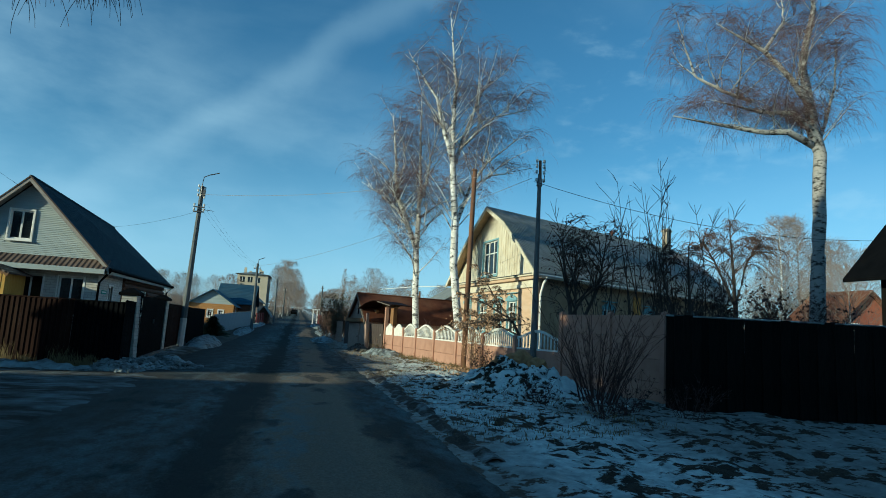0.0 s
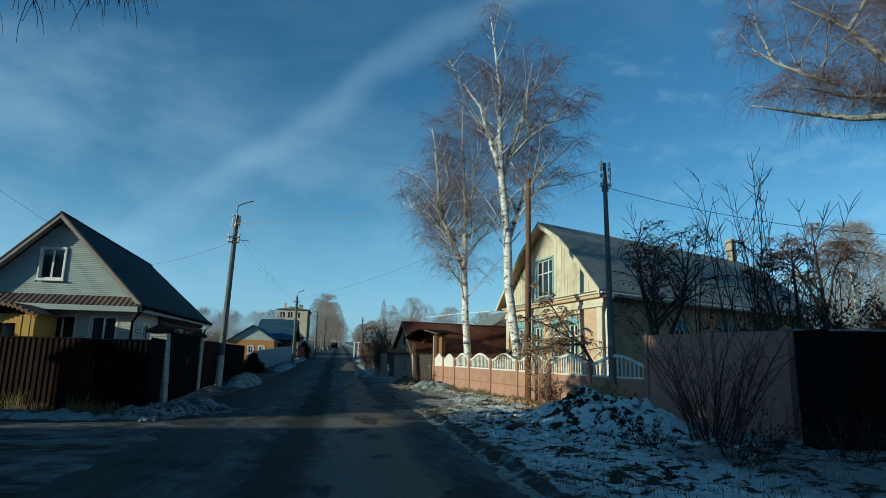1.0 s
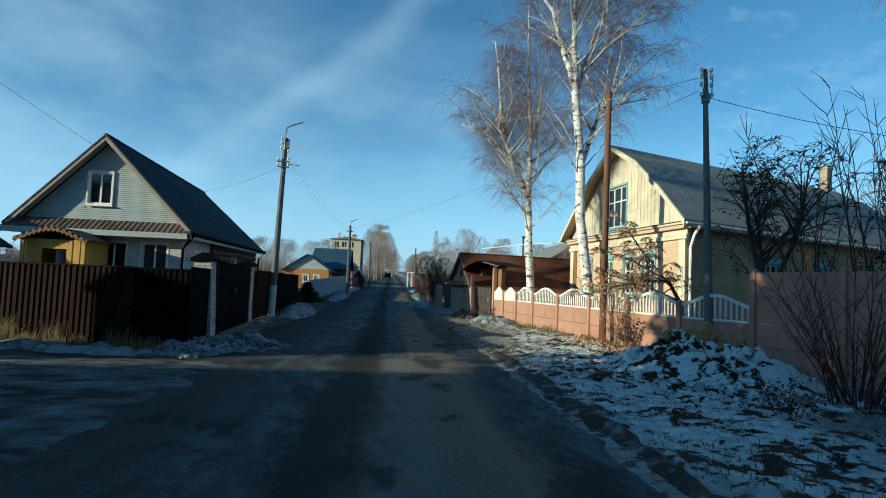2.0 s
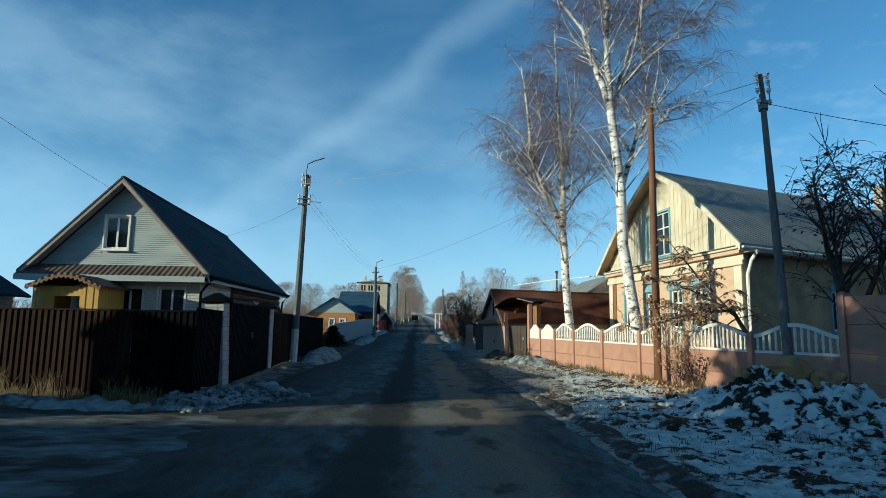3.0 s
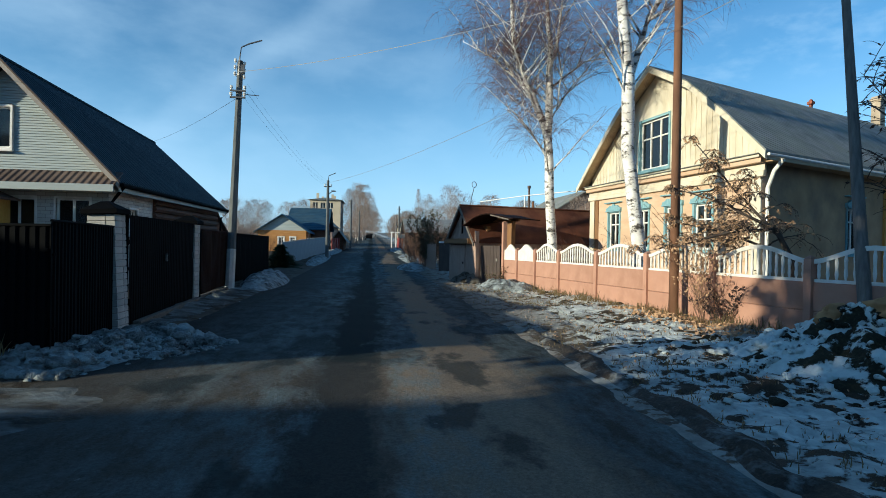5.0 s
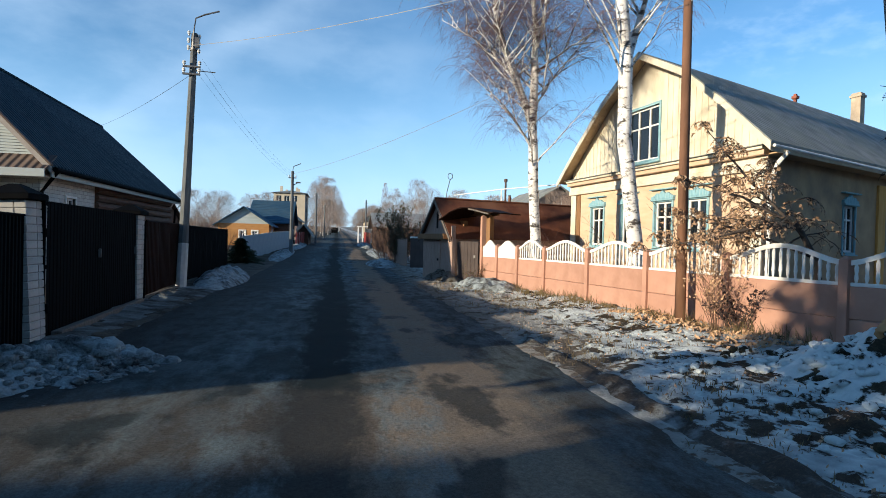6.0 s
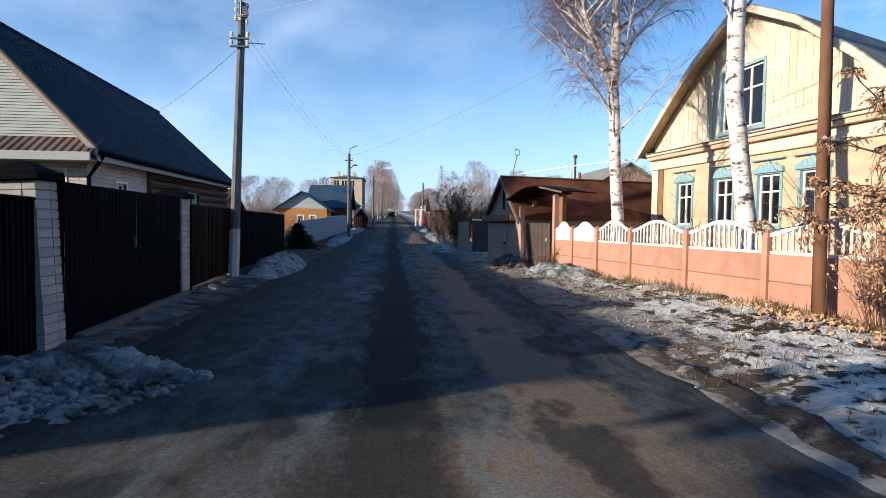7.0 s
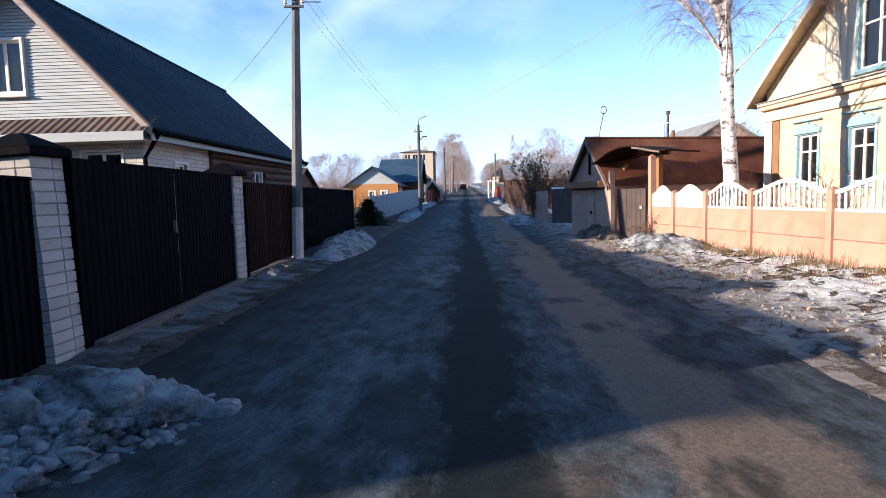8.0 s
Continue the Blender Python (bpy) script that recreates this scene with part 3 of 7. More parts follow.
# ---------------------------------------------------------------- mesh tools
class Mesh:
    """Collects vertices and faces in plain lists."""

    def __init__(self):
        self.v, self.f = [], []

    def add(self, verts, faces):
        k = len(self.v)
        self.v.extend(verts)
        self.f.extend(tuple(i + k for i in f) for f in faces)
        return self

    def box(self, x0, x1, y0, y1, z0, z1, bevel=0.0, m=None):
        if bevel:
            b = min(bevel, (x1 - x0) / 2.2, (y1 - y0) / 2.2, (z1 - z0) / 2.2)
            v = []
            for z, i in ((z0, b), (z0 + b, 0), (z1 - b, 0), (z1, b)):
                v += [(x0 + i, y0 + i, z), (x1 - i, y0 + i, z), (x1 - i, y1 - i, z), (x0 + i, y1 - i, z)]
            f = [(3, 2, 1, 0), (12, 13, 14, 15)]
            for r in range(3):
                f += [(4 * r + i, 4 * r + (i + 1) % 4, 4 * r + 4 + (i + 1) % 4, 4 * r + 4 + i) for i in range(4)]
        else:
            v = [(x, y, z) for z in (z0, z1) for x, y in ((x0, y0), (x1, y0), (x1, y1), (x0, y1))]
            f = [(3, 2, 1, 0), (4, 5, 6, 7), (0, 1, 5, 4), (1, 2, 6, 5), (2, 3, 7, 6), (3, 0, 4, 7)]
        if m is not None:
            v = [tuple(m @ Vector(p)) for p in v]
        return self.add(v, f)

    def ring(self, x0, x1, z0, z1, t, y0, y1):
        """A rectangular frame of width t, one closed skin."""
        v = [(x, y, z) for y in (y0, y1) for x, z in ((x0, z0), (x1, z0), (x1, z1), (x0, z1), (x0 + t, z0 + t), (x1 - t, z0 + t), (x1 - t, z1 - t), (x0 + t, z1 - t))]
        f = []
        for i in range(4):
            j = (i + 1) % 4
            f += [(i, j, 4 + j, 4 + i), (8 + j, 8 + i, 12 + i, 12 + j), (j, i, 8 + i, 8 + j), (4 + i, 4 + j, 12 + j, 12 + i)]
        return self.add(v, f)

    def prism(self, poly, a, b, axis="y"):
        """A polygon in the two other axes, drawn out from a to b along axis."""
        n = len(poly)
        put = {"y": lambda p, d: (p[0], d, p[1]), "x": lambda p, d: (d, p[0], p[1]), "z": lambda p, d: (p[0], p[1], d)}[axis]
        v = [put(p, a) for p in poly] + [put(p, b) for p in poly]
        f = [tuple(range(n - 1, -1, -1)), tuple(range(n, 2 * n))] + [(i, (i + 1) % n, n + (i + 1) % n, n + i) for i in range(n)]
        return self.add(v, f)

    def tube(self, pts, radii, sides=6, cap=True):
        pts = [Vector(p) for p in pts]
        v, f = [], []
        up = Vector((0.13, 0.31, 0.94))
        for i, p in enumerate(pts):
            d = (pts[min(i + 1, len(pts) - 1)] - pts[max(i - 1, 0)]).normalized()
            a = d.cross(up if abs(d.dot(up)) < 0.95 else Vector((1, 0, 0))).normalized()
            c = d.cross(a)
            r = radii[i] if not isinstance(radii, float) else radii
            v += [tuple(p + r * (math.cos(2 * math.pi * k / sides) * a + math.sin(2 * math.pi * k / sides) * c)) for k in range(sides)]
        for i in range(len(pts) - 1):
            f += [(i * sides + k, i * sides + (k + 1) % sides, (i + 1) * sides + (k + 1) % sides, (i + 1) * sides + k) for k in range(sides)]
        if cap:
            f += [tuple(range(sides - 1, -1, -1)), tuple((len(pts) - 1) * sides + k for k in range(sides))]
        return self.add(v, f)

    def data(self, name, material, smooth=False):
        me = bpy.data.meshes.new(name)
        me.from_pydata(self.v, [], self.f)
        me.materials.append(material)
        if smooth:
            me.polygons.foreach_set("use_smooth", [True] * len(me.polygons))
        me.update()
        return me


def thing(name, label, category, m=None, group="", kind="", mesh=None, material=None, smooth=False):
    ob = new(name, mesh.data(name, material, smooth) if mesh else None)
    if m is not None:
        ob.matrix_world = m
    return tagged(ob, label, category, group, kind)


def part(name, mesh, material, parent, label="", smooth=False, at=None):
    ob = new(name, mesh if isinstance(mesh, bpy.types.Mesh) else mesh.data(name, material, smooth))
    ob.parent = parent
    if at is not None:
        ob.matrix_basis = at
    return tagged(ob, label)


def rough_noise(x, y, s, seed=0.0):
    return noise.noise(Vector((x * s + seed, y * s - seed, seed * 0.7)))


def smooth01(a, b, x):
    t = min(1, max(0, (x - a) / (b - a)))
    return t * t * (3 - 2 * t)


# ---------------------------------------------------------------- ground and road
ROAD_L, ROAD_R = -2.5, 2.75


def road_z(y):
    return 0.0 if y < 28 else 0.02 * (y - 28) * smooth01(28, 48, y)


def ground_z(x, y):
    z = road_z(y)
    right, left = smooth01(ROAD_R - 0.25, ROAD_R + 0.9, x), smooth01(-ROAD_L - 0.2, -ROAD_L + 0.8, -x)
    lane = smooth01(12.6, 12.0, y) * smooth01(2.0, 2.6, y)
    z += right * (0.03 + 0.03 * smooth01(3, 7, x)) + left * 0.04 * (1 - lane)
    rough = max(right, left * (1 - 0.6 * lane))
    z += rough * (0.05 * rough_noise(x, y, 0.9) + 0.06 * rough_noise(x, y, 2.3, 3.1) + 0.045 * rough_noise(x, y, 5.0, 7.7))
    z -= 0.05 * (1 - rough) * smooth01(ROAD_L - 0.1, ROAD_L + 0.3, x) * smooth01(-ROAD_R - 0.1, -ROAD_R + 0.3, -x)
    return z


def grid_mesh(xs, ys, fz):
    me = Mesh()
    me.v = [(x, y, fz(x, y)) for y in ys for x in xs]
    k = len(xs)
    me.f = [(j * k + i, j * k + i + 1, j * k + k + i + 1, j * k + k + i) for j in range(len(ys) - 1) for i in range(k - 1)]
    return me


def steps(*spans):
    out = [spans[0][0]]
    for a, b, s in spans:
        n = max(1, round((b - a) / s))
        out += [a + (b - a) * (i + 1) / n for i in range(n)]
    return out


ground = thing("ground", "Trampled grass verge with thin patchy snow", "ground", kind="structure", smooth=True, material=M["verge"],
               mesh=grid_mesh(steps((-1500, -100, 350), (-100, -12, 8), (-12, 2, 0.2), (2, 8.6, 0.09), (8.6, 12, 0.2), (12, 100, 8), (100, 1500, 350)),
                              steps((-300, -8, 40), (-8, 3, 0.5), (3, 22, 0.09), (22, 30, 0.15), (30, 60, 0.4), (60, 300, 8), (300, 2500, 440)), ground_z))


def road_top(x, y):
    e = min(smooth01(ROAD_L - 0.55, ROAD_L + 0.5, x), smooth01(-ROAD_R - 0.55, -ROAD_R + 0.5, -x))
    rut = 0.02 * math.exp(-((x - 0.25) / 0.35) ** 2) + 0.015 * math.exp(-((x - 2.0) / 0.3) ** 2)
    return road_z(y) - 0.03 + 0.05 * e - rut + 0.012 * rough_noise(x, y, 1.4) + 0.008 * rough_noise(x, y, 4.0, 2.2)


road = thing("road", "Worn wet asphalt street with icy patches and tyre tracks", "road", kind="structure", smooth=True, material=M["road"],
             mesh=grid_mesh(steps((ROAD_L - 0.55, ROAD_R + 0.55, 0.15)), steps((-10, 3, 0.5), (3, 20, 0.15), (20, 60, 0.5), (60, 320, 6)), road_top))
lane = thing("dirt_lane", "Frozen dirt side lane with frosted ruts", "lane", kind="structure", smooth=True, material=M["lane"],
             mesh=grid_mesh(steps((-45, -12, 1.5), (-12, -1.2, 0.15)), steps((2.6, 12.2, 0.15)),
                            lambda x, y: 0.035 - 0.05 * smooth01(-2.3, -1.2, x) - 0.05 * smooth01(4.0, 2.6, y) - 0.07 * smooth01(11.6, 12.2, y)
                            + 0.02 * rough_noise(x * 0.3, y, 2.0) + 0.015 * rough_noise(x, y, 3.0, 5.0)))
apron = thing("dirt_apron", "Dark frozen dirt strip before the steel gates", "ground", kind="structure", smooth=True, material=M["lane"],
              mesh=grid_mesh(steps((-3.4, -2.0, 0.1)), steps((12.4, 26.0, 0.15)),
                             lambda x, y: max(ground_z(x, y), road_top(x, y)) + 0.012 + 0.01 * rough_noise(x, y, 4.0, 6.0)
                             - 0.08 * smooth01(-2.75, -2.2, x + 0.3 * rough_noise(x, y, 1.3, 9.0)) - 0.06 * smooth01(24.0, 26.0, y) - 0.06 * smooth01(13.2, 12.4, y)))


# ---------------------------------------------------------------- building tools
def wall_mesh(u0, u1, z0, top, holes, depth, knots=()):
    """A wall in its own plane (x along, y through from 0 to depth), cut by openings (a, b, bottom, top); one closed skin."""
    us = sorted({u0, u1, *knots, *(h[0] for h in holes), *(h[1] for h in holes)})
    tops = [top(min(max(u, u0 + 1e-6), u1 - 1e-6)) for u in us]
    zs = sorted({z0, *(h[2] for h in holes), *(h[3] for h in holes)}) + [1e9]
    me, index = Mesh(), {}

    def vert(i, j, back):
        z = min(zs[j], tops[i])
        key = (i, round(z, 5), back)
        if key not in index:
            index[key] = len(me.v)
            me.v.append((us[i], depth if back else 0.0, z))
        return index[key]

    def solid(i, j):
        if not (0 <= i < len(us) - 1 and 0 <= j < len(zs) - 1):
            return False
        mid, low = (us[i] + us[i + 1]) / 2, zs[j]
        if max(tops[i], tops[i + 1]) <= low + 1e-6:
            return False
        return not any(h[0] < mid < h[1] and h[2] - 1e-6 <= low < h[3] - 1e-6 for h in holes)

    def face(*ids):
        clean = [k for n, k in enumerate(ids) if k != ids[n - 1]]
        if len(clean) > 2:
            me.f.append(tuple(clean))

    for i in range(len(us) - 1):
        for j in range(len(zs) - 1):
            if not solid(i, j):
                continue
            a, b, c, d = ((i, j), (i + 1, j), (i + 1, j + 1), (i, j + 1))
            face(*(vert(*p, False) for p in (a, b, c, d)))
            face(*(vert(*p, True) for p in (d, c, b, a)))
            for (p, q), (ni, nj) in (((a, b), (i, j - 1)), ((b, c), (i + 1, j)), ((c, d), (i, j + 1)), ((d, a), (i - 1, j))):
                if not solid(ni, nj):
                    face(vert(*q, False), vert(*p, False), vert(*p, True), vert(*q, True))
    return me


def profile(points):
    def f(u):
        for (a, za), (b, zb) in zip(points, points[1:]):
            if a <= u <= b:
                return za + (zb - za) * (u - a) / (b - a)
        return points[0][1] if u < points[0][0] else points[-1][1]
    return f


def window_part(house, at, w, h, frame_mat, sash_mat, bars=(0.5,), cross=0.68, header=False, curtain=True, casing=0.09):
    """A framed window in an opening; its own axes: x across from the middle, y inwards, z up from the sill."""
    t = 0.055
    win = part("window", Mesh().ring(-w / 2, w / 2, 0, h, t, 0.05, 0.12), sash_mat, house, "white-framed window", at=at)
    for b in bars:
        x = -w / 2 + b * w
        part("mullion", Mesh().box(x - 0.03, x + 0.03, 0.048, 0.118, t, h - t, 0.006), sash_mat, win)
    if cross:
        edges = [-w / 2 + t] + [-w / 2 + b * w for b in bars] + [w / 2 - t]
        for a, b in zip(edges, edges[1:]):
            part("transom", Mesh().box(a + 0.031, b - 0.031, 0.055, 0.112, h * cross - 0.025, h * cross + 0.025, 0.006), sash_mat, win)
    part("pane", Mesh().box(-w / 2 + t * 0.6, w / 2 - t * 0.6, 0.08, 0.086, t * 0.6, h - t * 0.6), M["glass"], win).visible_shadow = False
    if curtain:
        cu = Mesh()
        for s in (-1, 1):
            xs = [s * (w * 0.12 + w * 0.36 * i / 14) for i in range(15)]
            ys = [0.2 + 0.02 * math.sin(i * 2.1) for i in range(15)]
            v = [(x, y, z) for z in (0.02, h) for x, y in zip(xs, ys)]
            cu.add(v, [(i, i + 1, 16 + i, 15 + i) for i in range(14)])
        part("curtain", cu, M["curtain"], win, "white curtain")
    # dark sheet behind the glass stands in for the unlit room
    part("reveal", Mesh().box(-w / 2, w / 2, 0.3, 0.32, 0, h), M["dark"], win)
    if casing:
        c = casing
        ca = Mesh().ring(-w / 2 - c, w / 2 + c, -c, h + c, c, -0.035, 0.06)
        part("casing", ca, frame_mat, win, "painted board casing")
        part("sill", Mesh().box(-w / 2 - c - 0.03, w / 2 + c + 0.03, -0.09, -0.02, -c - 0.04, -c, 0.01), frame_mat, win)
    if header:
        he = Mesh()
        k = w / 2 + casing + 0.05
        crown = [(-k, 0), (k, 0), (k, 0.07), (k * 0.72, 0.10), (k * 0.5, 0.17), (k * 0.25, 0.15), (0, 0.24), (-k * 0.25, 0.15), (-k * 0.5, 0.17), (-k * 0.72, 0.10), (-k, 0.07)]
        he.prism([(x, z + h + casing + 0.01) for x, z in crown], -0.07, 0.0)
        he.box(-k - 0.04, k + 0.04, -0.12, 0.0, h + casing + 0.262, h + casing + 0.30, 0.008)
        he.box(-k, k, -0.095, 0.0, h + casing - 0.05, h + casing + 0.005, 0.008)
        part("window_header", he, M["blue"], win, "carved blue wooden header")
    return win


# ---------------------------------------------------------------- yellow house behind the concrete fence
def yellow_house():
    """Own axes: x from the near corner along the street gable, y into the plot, z up."""
    w, deep, eave = 8.9, 15.0, 3.55
    h = thing("house", "Old yellow wooden house with grey slate roof and blue window trim", "house")
    h.matrix_world = Matrix.Translation((9.88, 19.42, 0.0))
    # the plan is skewed: the gable follows the fence, the side runs off at its own angle
    S = Matrix(((-0.1011, 0.912, 0, 0), (0.9949, 0.41, 0, 0), (0, 0, 1, 0), (0, 0, 0, 1)))
    G = Matrix(((-0.1011, 0.9949, 0, 0), (0.9949, 0.1011, 0, 0), (0, 0, 1, 0), (0, 0, 0, 1)))
    def fix(me):
        me.v = [tuple(S @ Vector(p)) for p in me.v]
        me.f = [tuple(reversed(f)) for f in me.f]
        return me
    prof = [(-0.5, 3.66), (0.9, 4.85), (2.5, 6.05), (4.45, 7.04), (6.4, 5.98), (8.0, 4.78), (9.4, 3.66)]
    inner = profile([(x, z - 0.05) for x, z in prof])
    low_x = (2.16, 3.55, 5.26, 7.1)
    holes = [(x - 0.38, x + 0.38, 1.38, 2.66) for x in low_x]
    part("lower_wall", fix(wall_mesh(0.0, w, 0.35, lambda u: 3.3, holes, 0.25)), M["ochre"], h, "ochre plastered street wall")
    part("gable_wall", fix(wall_mesh(0.0, w, 3.3, inner, [(3.85, 5.45, 3.95, 5.53)], 0.22, (0.9, 2.5, 4.45, 6.4, 8.0))), M["cream"], h, "cream limewashed board gable")
    for i in range(1, 38):
        x = i * w / 38
        if not (3.65 < x < 5.65):
            part("batten", fix(Mesh().box(x - 0.012, x + 0.012, -0.014, 0.0, 3.72, inner(x) - 0.1)), M["cream"], h)
    part("plinth", fix(Mesh().box(-0.04, w + 0.04, -0.05, 0.3, -0.2, 0.35, 0.02)), M["plinth"], h)
    # belt course between the storeys
    for n, (z0, z1, out) in enumerate(((3.18, 3.32, 0.10), (3.32, 3.5, 0.05), (3.5, 3.62, 0.22), (3.62, 3.69, 0.30))):
        part("cornice_board", fix(Mesh().box(-0.12, w + 0.12, -out, 0.0 - 0.002, z0 + 0.002, z1, 0.012)), M["cream"] if n != 2 else M["ochre"], h)
    part("flashing", fix(Mesh().box(-0.15, w + 0.15, -0.36, -0.002, 3.695, 3.715)), M["slate"], h)
    for x in (-0.02, w - 0.33):
        part("corner_board", fix(Mesh().box(x, x + 0.35, -0.06, -0.001, 0.35, 3.17, 0.01)), M["cream"], h, "pale corner board")
    part("corner_strip", fix(Mesh().box(w - 0.62, w - 0.36, -0.03, -0.001, 0.36, 3.16, 0.01)), M["post_wood"], h)
    for x, lab in zip(low_x, range(4)):
        at = G @ Matrix.Translation((x, 0, 1.38))
        win_fix(h, at, 0.76, 1.28, True)
    win_fix(h, G @ Matrix.Translation((4.65, 0, 3.95)), 1.6, 1.58, False)
    # side wall towards the camera
    side = [(4.15, 4.85, 1.35, 2.6), (7.15, 7.85, 1.35, 2.6), (11.0, 11.7, 1.35, 2.6)]
    T = Matrix(((0.912, -0.41, 0, 0), (0.41, 0.912, 0, 0), (0, 0, 1, 0), (0, 0, 0, 1)))
    me = wall_mesh(0.25, deep, 0.0, lambda u: 3.52, side, 0.25)
    me.v = [tuple(T @ Vector((p[0], p[1] * 1.0, p[2]))) for p in me.v]
    part("side_wall", me, M["ochre_side"], h, "patchy side wall in ochre darkened for shade")
    for a, b, z0, z1 in side:
        window_part(h, T @ Matrix.Translation(((a + b) / 2, 0, z0)), b - a, z1 - z0, M["blue"], M["white"], (0.5,), 0.7, True, True, 0.06)
    post = Mesh().box(6.3, 6.8, -0.07, -0.001, 0.0, 3.3, 0.01)
    post.v = [tuple(T @ Vector(p)) for p in post.v]
    part("corner_board", post, M["orange"], h, "orange painted board over the wall joint")
    back = Mesh().box(0.0, w, deep - 0.25, deep, 0.0, 3.4)
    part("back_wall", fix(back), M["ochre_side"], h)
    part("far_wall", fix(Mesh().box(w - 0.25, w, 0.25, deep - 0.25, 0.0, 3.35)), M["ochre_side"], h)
    part("back_gable", fix(Mesh().prism([(0.1, 3.35), (w - 0.1, 3.35), (w - 0.1, 3.9), (8.0, 4.65), (6.4, 5.85), (4.45, 6.9), (2.5, 5.9), (0.9, 4.7), (0.1, 4.0)], deep - 0.2, deep)), M["cream"], h)
    for (a, za), (b, zb) in zip(prof, prof[1:]):
        part("roof_slope", fix(Mesh().prism([(a, za), (b, zb), (b, zb + 0.06), (a, za + 0.06)], -0.5, deep + 0.4)), M["slate"], h, "grey corrugated slate slope")
        part("verge_board", fix(Mesh().prism([(a, za - 0.16), (b, zb - 0.16), (b, zb + 0.03), (a, za + 0.03)], -0.54, -0.502)), M["cream"], h, "cream verge board")
        part("soffit", fix(Mesh().prism([(a, za - 0.03), (b, zb - 0.03), (b, zb - 0.006), (a, za - 0.006)], -0.50, -0.002)), M["soffit"], h)
    part("eave_board", fix(Mesh().box(-0.5, -0.46, -0.45, deep + 0.35, 3.5, 3.67, 0.01)), M["cream"], h)
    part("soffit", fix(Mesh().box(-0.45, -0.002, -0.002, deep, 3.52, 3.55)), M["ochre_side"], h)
    gut = Mesh().tube([S @ Vector((-0.58, -0.5, 3.6)), S @ Vector((-0.58, deep, 3.54))], 0.035, 8)
    part("gutter", gut, M["white"], h, "pale metal gutter")
    pipe = Mesh().tube([S @ Vector(p) for p in ((-0.55, 0.15, 3.54), (-0.3, 0.12, 3.3), (-0.1, 0.12, 2.9), (-0.1, 0.12, 0.4), (-0.28, 0.05, 0.25))], 0.05, 8)
    part("downpipe", pipe, M["white"], h, "pale drainpipe at the corner")
    for u, v, z1 in ((4.3, 14.3, 8.25), (4.45, 9.0, 7.4)):
        s = 0.22 if v > 10 else 0.06
        part("chimney", fix(Mesh().box(u - s, u + s, v - s, v + s, 5.9, z1, 0.02).box(u - s - 0.06, u + s + 0.06, v - s - 0.06, v + s + 0.06, z1 - 0.2, z1 - 0.08, 0.02)),
             M["chimney"] if s > 0.1 else M["redbrick"], h, "plastered brick chimney" if s > 0.1 else "thin red flue")
    return h


def win_fix(h, at, w, z, small):
    """A street window; the gable's axes are mirrored, so the window is built symmetric about its middle."""
    flip = at @ Matrix.Identity(4)
    if small:
        window_part(h, flip, w, z, M["blue"], M["white"], (0.5,), 0.66, True, True, 0.075)
    else:
        window_part(h, flip, w, z, M["blue"], M["white"], (0.33, 0.67), 0.64, False, False, 0.08)


yellow_house()


